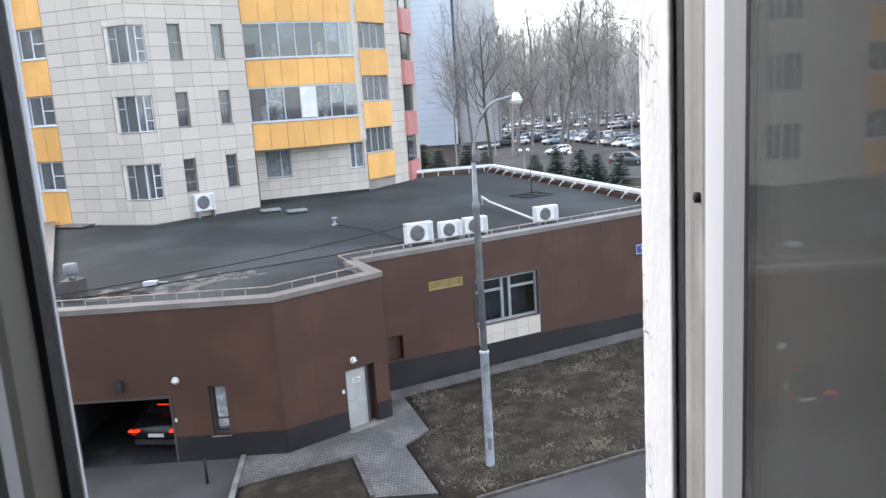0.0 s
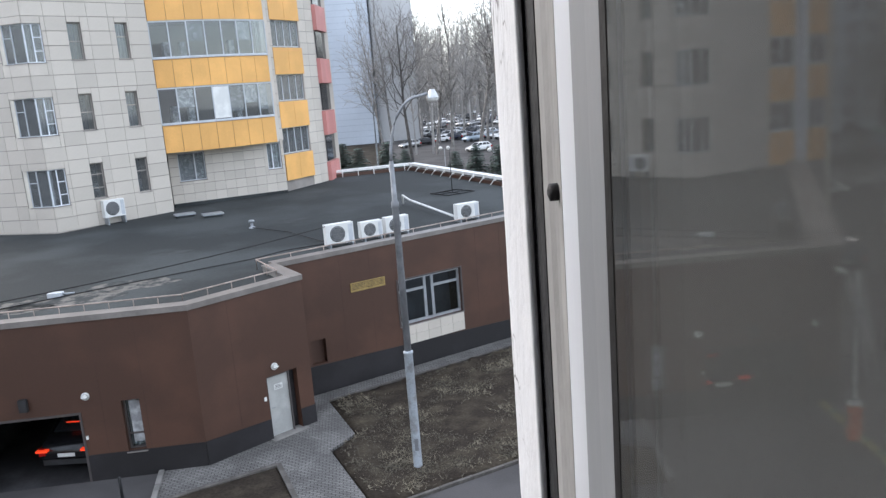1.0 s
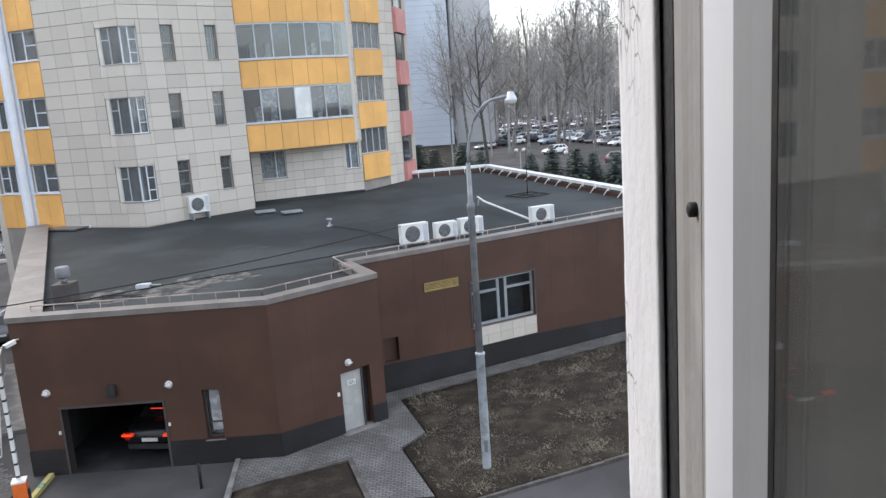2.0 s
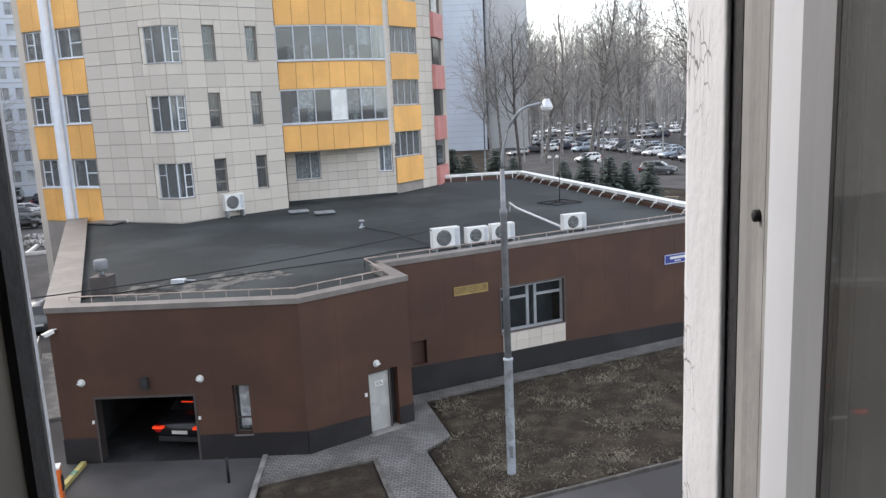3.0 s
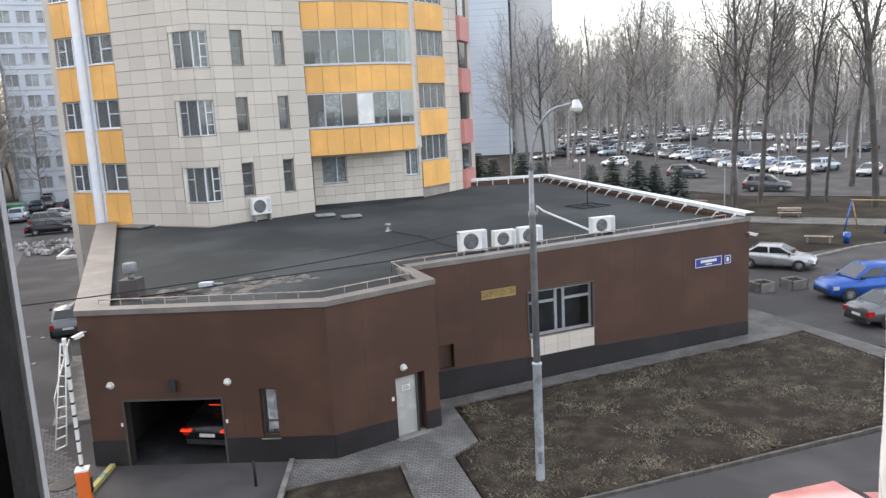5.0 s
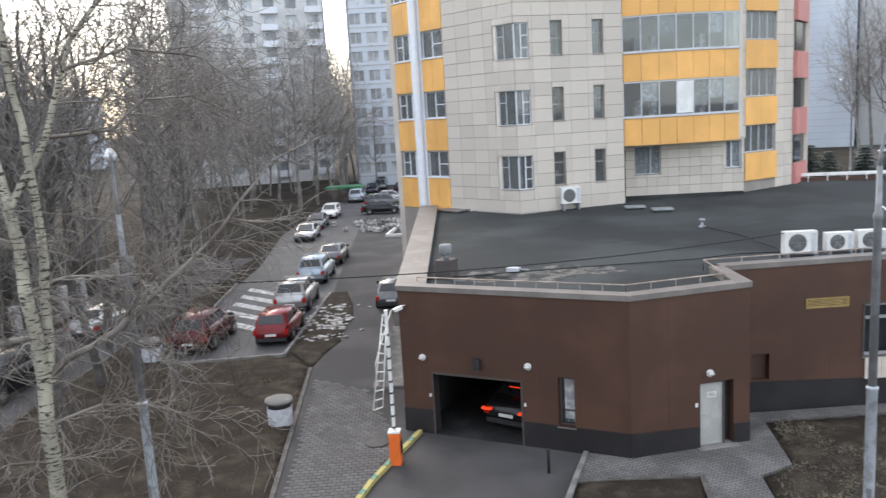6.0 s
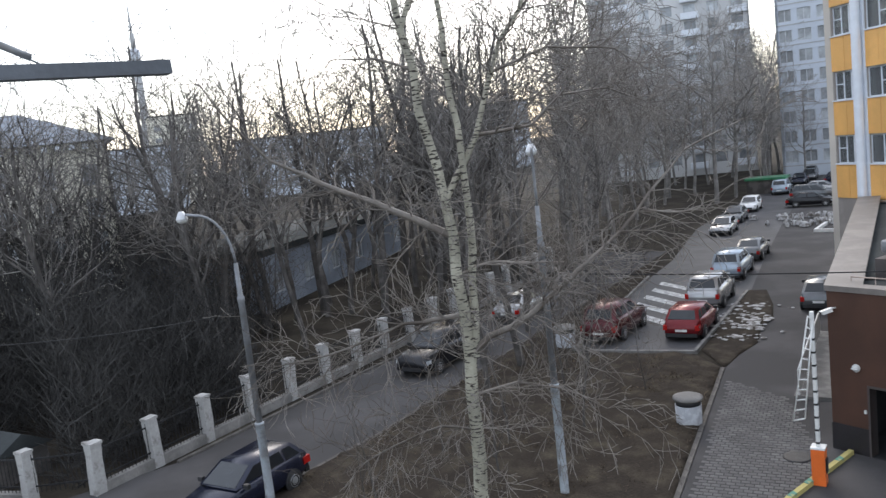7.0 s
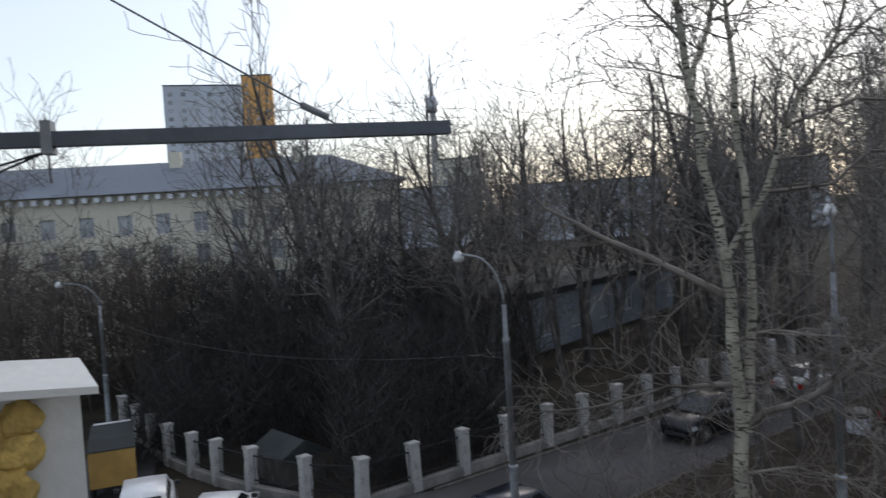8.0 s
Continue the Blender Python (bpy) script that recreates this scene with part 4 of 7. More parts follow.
# the recess with its balconies
part("wall_return", bm_wall(bmesh.new(), math.dist(F3, R0), -0.2, TOPZ, 0.3), M_BEIGE, apt, "", along(F3, R0)[0])
S0, S1 = (-9.96, 44.33), (-3.97, 46.6)
hr = [(0.5, 1.94, 6.48, 8.02), (5.43, 6.24, 6.61, 8.1)]
mr, lnr = tile_wall("wall_recess", S0, S1, hr, z1=8.14, tw=0.6, th=0.5, zt=5.3)
part("felt_upstand", bm_box(bmesh.new(), 0, lnr, -0.05, -0.003, 4.9, 5.31), M_ROOF, apt, "roof felt turned up the wall", mr)
window_in(apt, mr, *hr[0], (0.62,), (), M_PVCGREY, 0.1, fw=0.05, curtain=1.0)
window_in(apt, mr, *hr[1], (0.4,), (), M_WHITE, 0.1, fw=0.05, curtain=1.0)
part("wall_recess_upper", bm_wall(bmesh.new(), math.dist(R0, R1), 8.4, TOPZ, 0.3), M_JOINT, apt, "", along(R0, R1)[0])
Q0, Q1 = (-9.72, 43.15), (-4.2, 46.2)
mq, lnq = along(Q0, Q1)


def sag(x):
    return -0.55 * math.sin(math.pi * min(max(x / lnq, 0), 1))


def bent(x0, x1, y0, y1, z0, z1, n=6):
    bm = bmesh.new()
    for i in range(n):
        a, b = x0 + (x1 - x0) * i / n, x0 + (x1 - x0) * (i + 1) / n
        v = [bm.verts.new((x, y + sag(x), z)) for z in (z0, z1) for x, y in ((a, y0), (b, y0), (b, y1), (a, y1))]
        for f in ((3, 2, 1, 0), (4, 5, 6, 7), (0, 1, 5, 4), (2, 3, 7, 6)) + (((3, 0, 4, 7),) if i == 0 else ()) + (((1, 2, 6, 5),) if i == n - 1 else ()):
            bm.faces.new([v[j] for j in f])
    bmesh.ops.remove_doubles(bm, verts=bm.verts, dist=0.0005)
    return bm


for k in range(7):
    z = 8.15 + k * 3.37
    bal = thing("balcony", mq, "", "")
    bal.parent = apt
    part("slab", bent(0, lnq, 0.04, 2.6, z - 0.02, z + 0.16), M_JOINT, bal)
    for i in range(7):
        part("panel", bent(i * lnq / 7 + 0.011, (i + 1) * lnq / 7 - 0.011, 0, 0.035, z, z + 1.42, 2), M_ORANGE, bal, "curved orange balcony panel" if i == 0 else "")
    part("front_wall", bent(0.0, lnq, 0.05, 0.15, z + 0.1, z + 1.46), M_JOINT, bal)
    part("ledge", bent(-0.02, lnq + 0.02, -0.06, 0.14, z + 1.44, z + 1.5), M_PVCGREY, bal)
    frame_bm = bent(0, lnq, 0.0, 0.06, z + 1.5, z + 1.56)
    part("window_frame", frame_bm, M_PVCGREY, bal)
    part("window_frame", bent(0, lnq, 0.0, 0.06, z + 3.28, z + 3.35), M_PVCGREY, bal)
    nb = 7
    for i in range(nb + 1):
        x = i * lnq / nb
        part("mullion", bm_box(bmesh.new(), x - 0.03, x + 0.03, sag(x), sag(x) + 0.06, z + 1.56, z + 3.28), M_PVCGREY, bal)
    for i in range(nb):
        p = part("pane", bent(i * lnq / nb + 0.03, (i + 1) * lnq / nb - 0.03, 0.028, 0.034, z + 1.56, z + 3.28, 1), M_GLASS, bal)
        p.visible_shadow = False
        if random.random() < 0.35:
            part("curtain", bent(i * lnq / nb + 0.02, (i + 1) * lnq / nb - 0.02, 0.25, 0.27, z + 1.5 + random.choice((0, 0.4, 0.8)), z + 3.26, 1), M_CURTAIN, bal)
        # added white panel in front of the glass imitates a sun glint
        if k == 0 and i in (3,):
            part("blind", bent(i * lnq / nb + 0.02, (i + 1) * lnq / nb - 0.02, -0.012, -0.002, z + 1.6, z + 3.26, 1), M_ACWHITE, bal, "white panel standing for the sun glint on one pane")
    for i in (1, 2, 5):
        x = i * lnq / nb + 0.1
        part("curtain", bm_box(bmesh.new(), x, x + 0.3, 1.2, 1.6, z + 0.2, z + 2.4), M_CURTAIN, bal)
G0, G1, G2, G3 = (-4.05, 47.0), (-2.55, 49.3), (-1.72, 50.6), (-1.2, 53.2)
part("wall_pier", bm_wall(bmesh.new(), math.dist(Q1, G0), 8.16, TOPZ, 0.3), M_BEIGE, apt, "", along(Q1, G0)[0])
tile_wall("wall_pier_edge", (-4.45, 46.4), (-3.95, 47.0), (), z0=8.16, zt=8.18, tw=0.5, limit=0)
mg, lng = along(G0, G1)
hg = [(0.05, lng - 0.05, 7.35 + k * 3.05, 8.85 + k * 3.05) for k in range(7)]
part("wall_side_bay", bm_wall(bmesh.new(), lng, -0.2, TOPZ, 0.3, hg), M_JOINT, apt, "", mg)
for k in range(7):
    z = 5.8 + k * 3.05
    for i in range(2):
        part("panel", bm_box(bmesh.new(), i * lng / 2 + 0.006, (i + 1) * lng / 2 - 0.006, -0.14, -0.002, z, z + 1.5), M_ORANGE, apt, "orange facade panel" if i == 0 else "", mg)
    window_in(apt, mg, 0.05, lng - 0.05, z + 1.55, z + 3.05, (0.25, 0.5, 0.75), (), M_PVCGREY, 0.05, fw=0.05, curtain=0.5, sill=False)
tile_wall("wall_end", G1, G2, (), tw=0.8, limit=0)
mp, lnp = along(G2, G3)
part("wall_far_side", bm_wall(bmesh.new(), lnp, -0.2, TOPZ, 0.3), M_JOINT, apt, "", mp)
for k in range(8):
    part("panel", bm_box(bmesh.new(), 0.05, lnp, -0.25, -0.002, 4.9 + k * 3.2, 6.4 + k * 3.2), M_PINK, apt, "pink facade panel" if k == 0 else "", mp)
    part("pane", bm_box(bmesh.new(), 0.3, lnp, -0.06, -0.002, 6.45 + k * 3.2, 8.05 + k * 3.2), M_CARGLASS, apt, "", mp)
core = bm_prism(bmesh.new(), [(-22.6, 42.8), (-18.9, 41.3), (-14.2, 39.7), (-11.2, 42.4), (-11.2, 47.7), (-4.6, 50.2), (-2.6, 50.2), (-1.8, 53.2), (-4, 64), (-22, 62), (-26, 46)], TOPZ - 0.3, TOPZ)
part("roof", core, M_ROOF, apt)
for a, b in ((F0, (-24.4, 46.4)), ((-24.4, 46.4), (-22, 62)), ((-22, 62), (-4, 64)), ((-4, 64), G3)):
    part("wall_rear", bm_wall(bmesh.new(), math.dist(a, b), -0.2, TOPZ, 0.3), M_BEIGE, apt, "", along(a, b)[0])


# ---- the window that the view is taken from ----
def plan_wall(name, poly, z0, z1, material, label, cat="wall"):
    return solid(name, bm_prism(bmesh.new(), poly, z0, z1), material, label, cat, "structure")


def oy(x, y=0.847):
    return y + 0.30 * (x - 0.204)


M_PLASTER = mat("plain_indoor_plaster", (0.50, 0.49, 0.47), 0.9, scale=1, fine=30, var=0.05)
M_STUCCO = mat("pale_outer_stucco", (0.55, 0.54, 0.52), 0.9, scale=0.7, fine=22, var=0.12, bump=0.4)
ZS, ZT = 9.45, 11.25
plan_wall("wall_right", [(0.204, oy(0.204)), (0.186, 0.675), (0.186, 0.50), (5.0, 1.95), (5.0, oy(5.0))], -0.2, 17.0, M_STUCCO, "pale outer wall beside the open window")
plan_wall("wall_left", [(-1.15, 0.12), (-1.15, oy(-1.15)), (-7.0, oy(-7.0)), (-7.0, -1.75)], -0.2, 17.0, M_STUCCO, "pale outer wall on the balcony side")
plan_wall("wall_below", [(-1.15, 0.12), (0.186, 0.50), (0.2, oy(0.2)), (-1.15, oy(-1.15))], -0.2, ZS, M_STUCCO, "pale outer wall under the window")
plan_wall("wall_above", [(-1.15, 0.12), (0.186, 0.50), (0.2, oy(0.2)), (-1.15, oy(-1.15))], ZT, 17.0, M_STUCCO, "pale outer wall above the window")
plan_wall("wall_room_side", [(2.0, 1.02), (2.1, 1.05), (2.9, -3.2), (2.8, -3.22)], 8.4, 11.6, M_PLASTER, "plain wall of the dim room")
plan_wall("wall_room_back", [(2.8, -3.2), (2.9, -3.3), (-2.6, -4.3), (-2.6, -4.2)], 8.4, 11.6, M_PLASTER, "plain wall of the dim room")
plan_wall("wall_room_left", [(-2.5, -4.2), (-2.6, -4.2), (-3.1, -0.46), (-3.0, -0.44)], 8.4, 11.6, M_PLASTER, "plain wall of the dim room")
plan_wall("floor", [(2.9, -3.3), (2.1, 1.05), (-3.0, -0.45), (-2.6, -4.3)], 8.3, 8.4, M_WOOD, "plain floor of the dim room", "floor")
plan_wall("ceiling", [(2.9, -3.3), (2.1, 1.05), (-3.0, -0.45), (-2.6, -4.3)], 11.6, 11.7, M_PLASTER, "plain ceiling of the dim room", "ceiling")

# the outer reveal, painted white, its paint cracked and flaking
rv = thing("reveal", pose(0, 0, 0), "cracked and peeling white paint on the window reveal", "reveal", kind="structure")
E1, E2 = Vector((0.204, 0.847)), Vector((0.186, 0.675))
d12 = (E1 - E2).normalized()
bm = bmesh.new()
rows, cols = 150, 14
grid = []
for i in range(rows + 1):
    z = ZS + (ZT - ZS) * i / rows
    line = []
    for j in range(cols + 1):
        s = j / cols
        jag = 0.0
        if j == cols:
            jag = 0.0045 * noise.noise(Vector((0, 3.1, z * 22))) + 0.005 * max(0, noise.noise(Vector((5, 1, z * 7))))
        p = E2 + d12 * (s * (E1 - E2).length + jag)
        off = -0.0073 - 0.0003 * noise.noise(Vector((s * 4, 0, z * 9)))
        line.append(bm.verts.new((p.x + off, p.y, z)))
    grid.append(line)
for r, q in zip(grid, grid[1:]):
    for k in range(cols):
        f = bm.faces.new((r[k], q[k], q[k + 1], r[k + 1]))
        f.smooth = True
ret = bmesh.ops.extrude_face_region(bm, geom=bm.faces[:])
for v in ret["geom"]:
    if isinstance(v, bmesh.types.BMVert):
        v.co.x += 0.0035


def peeling():
    """White paint with thin dark cracks and bare flaked spots."""
    m = mat("peeling_reveal_paint", (0.64, 0.64, 0.65), 0.7, scale=9, fine=45, var=0.03, bump=0.18)
    t = m.node_tree
    b = t.nodes["Principled BSDF"]
    co, mp = t.nodes.new("ShaderNodeTexCoord"), t.nodes.new("ShaderNodeMapping")
    mp.inputs["Scale"].default_value = (1, 34, 26)
    v, n = t.nodes.new("ShaderNodeTexVoronoi"), t.nodes.new("ShaderNodeTexNoise")
    v.feature = 'DISTANCE_TO_EDGE'
    v.inputs["Scale"].default_value = 1.1
    n.inputs["Scale"].default_value = 0.7
    t.links.new(co.outputs["Object"], mp.inputs[0])
    mixv = t.nodes.new("ShaderNodeVectorMath")
    mixv.operation = 'MULTIPLY_ADD'
    t.links.new(mp.outputs[0], n.inputs["Vector"])
    t.links.new(n.outputs["Color"], mixv.inputs[0])
    mixv.inputs[1].default_value = (1.2, 1.2, 1.2)
    t.links.new(mp.outputs[0], mixv.inputs[2])
    t.links.new(mixv.outputs[0], v.inputs["Vector"])
    r = t.nodes.new("ShaderNodeValToRGB")
    r.color_ramp.elements[0].position, r.color_ramp.elements[1].position = 0.012, 0.042
    r.color_ramp.elements[0].color, r.color_ramp.elements[1].color = (0.2, 0.19, 0.18, 1), (1, 1, 1, 1)
    t.links.new(v.outputs["Distance"], r.inputs[0])
    gate = t.nodes.new("ShaderNodeTexNoise")
    gate.inputs["Scale"].default_value = 5
    t.links.new(co.outputs["Object"], gate.inputs["Vector"])
    gr = t.nodes.new("ShaderNodeValToRGB")
    gr.color_ramp.elements[0].position, gr.color_ramp.elements[1].position = 0.50, 0.58
    t.links.new(gate.outputs["Fac"], gr.inputs[0])
    soft = t.nodes.new("ShaderNodeMix")
    soft.data_type = 'RGBA'
    soft.inputs["A"].default_value = (1, 1, 1, 1)
    t.links.new(gr.outputs[0], soft.inputs["Factor"])
    t.links.new(r.outputs[0], soft.inputs["B"])
    mul = t.nodes.new("ShaderNodeMix")
    mul.data_type, mul.blend_type = 'RGBA', 'MULTIPLY'
    mul.inputs["Factor"].default_value = 1
    t.links.new(b.inputs["Base Color"].links[0].from_socket, mul.inputs["A"])
    t.links.new(soft.outputs["Result"], mul.inputs["B"])
    t.links.new(mul.outputs["Result"], b.inputs["Base Color"])
    return m


part("paint_layer", bm, peeling(), rv)
win = thing("window_1", pose(0, 0, 0), "white plastic window with one sash swung open", "window", kind="structure")


def upright(name, poly, material, parent, label="", z0=ZS, z1=ZT, bev=0.0):
    bm = bm_prism(bmesh.new(), poly, z0, z1)
    if bev:
        soften(bm, bev, 2)
    return part(name, bm, material, parent, label)


# right frame member: gasket gap, grey rebate with a groove
upright("gasket", [(0.184, 0.674), (0.184, 0.653), (0.2, 0.653), (0.2, 0.674)], M_GASKET, win, "black gap of sealing foam")
M_REBATE = mat("dusty_grey_rebate", (0.33, 0.325, 0.315), 0.6, scale=9, fine=60, var=0.12, bump=0.1)
upright("frame_rebate", [(0.1845, 0.652), (0.1815, 0.628), (0.1825, 0.620), (0.1820, 0.606), (0.179, 0.600), (0.1755, 0.578), (0.2, 0.575), (0.2, 0.652)], M_REBATE, win, "grey dusty frame rebate")
upright("frame_lip", [(0.1755, 0.577), (0.174, 0.567), (0.2, 0.565), (0.2, 0.577)], M_REBATE, win)
bm = bm_lathe(bmesh.new(), [(0.0045, 0), (0.0045, 0.004), (0.002, 0.005)], 10)
part("screw_hole", bm, M_GASKET, win, "dark screw hole", pose(0.1772, 0.592, 10.335, 0, -90, 0))
# the open sash, swung into the room
# bead faces away from the light; that shade is in its colour
M_BEAD = mat("blue_grey_bead", (0.30, 0.315, 0.335), 0.45, scale=4, fine=60, var=0.05, bump=0.02)
sash = part("sash", bm_prism(bmesh.new(), [(0.171, 0.560), (0.1535, 0.470), (0.1525, 0.465), (0.1585, 0.424), (0.225, 0.412), (0.242, 0.550)], ZS + 0.05, ZT - 0.05), M_WHITE, win, "white plastic sash standing open")
sd = Vector((-0.03, -1.0)).normalized()
sn = Vector((1.0, -0.03))
s0 = Vector((0.1412, 0.4215))
upright("bead", [(0.1535, 0.474), (0.1505, 0.447), (0.1462, 0.420), (0.165, 0.420), (0.165, 0.474)], M_BEAD, sash, "glazing bead in a blue-grey shade tone", ZS + 0.05, ZT - 0.05)
upright("glass_gasket", [(0.1462, 0.4198), (0.1468, 0.4165), (0.150, 0.4165), (0.150, 0.4198)], M_GASKET, sash, "black glazing gasket", ZS + 0.05, ZT - 0.05)
upright("spacer_bar", [tuple(s0 + sd * 0.006 + sn * 0.0105), tuple(s0 + sd * 0.016 + sn * 0.0105), tuple(s0 + sd * 0.016 + sn * 0.0215), tuple(s0 + sd * 0.006 + sn * 0.0215)], M_ALU, sash, "dull aluminium spacer bar", ZS + 0.05, ZT - 0.05)
for off, wd in ((0.006, 0.004), (0.022, 0.004)):
    a, b = s0 + sd * 0.005 + sn * off, s0 + sd * 0.262 + sn * off
    p = upright("pane", [tuple(a), tuple(b), tuple(b + sn * wd), tuple(a + sn * wd)], M_SASHGLASS, sash, "dusty double glazing", ZS + 0.1, ZT - 0.1)
    p.visible_shadow = False
a, b = s0 + sd * 0.258, s0 + sd * 0.36
upright("near_stile", [tuple(a), tuple(b), tuple(b + sn * 0.07), tuple(a + sn * 0.07)], M_WHITE, sash, "", ZS + 0.05, ZT - 0.05, 0.004)
for z0, z1 in ((ZS + 0.05, ZS + 0.13), (ZT - 0.13, ZT - 0.05)):
    a, b = s0 + sd * 0.0, s0 + sd * 0.26
    upright("sash_rail", [tuple(a), tuple(b), tuple(b + sn * 0.07), tuple(a + sn * 0.07)], M_WHITE, sash, "", z0, z1)
# the mullion's shade is put into this dark base colour
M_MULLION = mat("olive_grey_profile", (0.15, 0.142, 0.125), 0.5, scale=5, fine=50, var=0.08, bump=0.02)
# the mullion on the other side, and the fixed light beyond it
upright("mullion", [(-0.372, 0.606), (-0.374, 0.54), (-0.382, 0.528), (-0.46, 0.490), (-0.462, 0.575)], M_MULLION, win, "mullion in an olive-grey shade tone", bev=0.002)
upright("mullion_face", [(-0.368, 0.6115), (-0.368, 0.6070), (-0.462, 0.576), (-0.462, 0.581)], M_WHITE, win, "white outer face of the mullion")
upright("mullion_gasket", [(-0.366, 0.600), (-0.366, 0.579), (-0.38, 0.577), (-0.38, 0.600)], M_GASKET, win, "black seal along the mullion")
upright("mullion_bead", [(-0.378, 0.532), (-0.382, 0.520), (-0.41, 0.512), (-0.41, 0.524)], M_PVCGREY, win)
for n, poly in (("left_stile", [(-0.47, 0.565), (-0.465, 0.485), (-0.53, 0.468), (-0.535, 0.548)]), ("far_stile", [(-1.06, 0.39), (-1.055, 0.31), (-1.15, 0.28), (-1.15, 0.36)])):
    upright(n, poly, M_WHITE, win)
p = upright("pane", [(-0.53, 0.525), (-0.53, 0.52), (-1.06, 0.35), (-1.06, 0.355)], M_GLASS, win, "fixed pane of clear glass")
p.visible_shadow = False
for z0, z1 in ((ZS, ZS + 0.05), (ZT - 0.05, ZT)):
    upright("frame_rail", [(-1.15, 0.28), (0.186, 0.60), (0.186, 0.66), (-1.15, 0.36)], M_WHITE, win, "", z0, z1)
upright("window_sill", [(-1.15, 0.36), (0.186, 0.66), (0.21, 0.90), (-1.15, 0.49)], M_PARAPET, win, "grey metal outer sill", ZS - 0.0, ZS + 0.012)
upright("inner_sill", [(-1.15, 0.10), (0.186, 0.42), (0.186, 0.60), (-1.15, 0.28)], M_WHITE, win, "", ZS - 0.04, ZS)

# the neighbour's balcony box with its flashing, foam and clothes bracket
bx = thing("balcony_box", pose(0, 0.04, 0), "white boarded balcony with a metal cap and yellow foam", "balcony")
part("side_board", bm_prism(bmesh.new(), [(-2.72, 0.335), (-2.70, -0.25), (-2.95, -0.3), (-2.95, 0.25)], 8.2, 9.86), M_ACWHITE, bx, "white side boarding")
bm = bmesh.new()
v = [bm.verts.new(p) for p in ((-2.62, 0.40, 9.875), (-2.62, -0.3, 9.91), (-2.95, -0.4, 9.95), (-2.95, 0.30, 9.91), (-2.62, 0.40, 9.855), (-2.62, -0.3, 9.88), (-2.95, -0.4, 9.93), (-2.95, 0.30, 9.885))]
for f in ((0, 1, 2, 3), (7, 6, 5, 4), (4, 5, 1, 0), (5, 6, 2, 1), (6, 7, 3, 2), (7, 4, 0, 3)):
    bm.faces.new([v[i] for i in f])
part("metal_cap", bm, M_ACWHITE, bx, "folded pale metal cap")
part("corner_post", bm_box(bmesh.new(), -0.03, 0.03, -0.03, 0.03, 9.86, 12.5), M_ALU, bx, "grey corner post", pose(-2.66, 0.10, 0))
bm = bmesh.new()
for k, (dy, dz, r) in enumerate(((0.10, 9.70, 0.065), (0.17, 9.66, 0.06), (0.13, 9.58, 0.055), (0.19, 9.74, 0.05), (0.06, 9.66, 0.05), (0.17, 9.54, 0.05))):
    c = bmesh.ops.create_icosphere(bm, subdivisions=3, radius=r)["verts"]
    for q in c:
        q.co *= 1.05 + 0.42 * noise.noise(q.co * 24 + Vector((k, 0, 0))) + 0.2 * noise.noise(q.co * 75 + Vector((0, k, 0)))
        q.co.x *= 0.6
        q.co += Vector((-2.69, dy, dz + 0.055))
for f in bm.faces:
    f.smooth = True
part("foam", bm, M_FOAM, bx, "lumpy yellow mounting foam")
br = thing("clothes_bracket", pose(0, 0, 0), "grey steel clothes-line bracket with a stay wire", "bracket")
part("beam", soften(bm_box(bmesh.new(), -0.03, 0.03, -0.55, 1.56, 10.553, 10.597), 0.004), mat("blue_grey_painted_steel", (0.13, 0.15, 0.18), 0.5, 0.2, scale=3, fine=30, var=0.15), br, "blue-grey painted steel beam", pose(-3.0, 0, 0))
part("stay_wire", bm_tube(bmesh.new(), [(-3.0, 1.17, 10.60), (-3.0, 0.05, 11.27), (-3.0, -0.4, 11.54)], 0.0035, 6), M_POLE, br)
part("turnbuckle", bm_tube(bmesh.new(), [(-3.0, 1.15, 10.62), (-3.0, 1.06, 10.665)], 0.012, 8), M_STEEL, br)
part("clamp", soften(bm_box(bmesh.new(), -3.04, -2.96, 0.28, 0.31, 10.53, 10.63), 0.006), M_STEEL, br)
for s in (-1, 1):
    part("line_wire", bm_tube(bmesh.new(), [(-3.0, 0.29, 10.54), (-2.9 + 0.05 * s, 0.0, 10.42 - 0.03 * s), (-2.85, -0.4, 10.3)], 0.004, 5), M_CABLE, br)


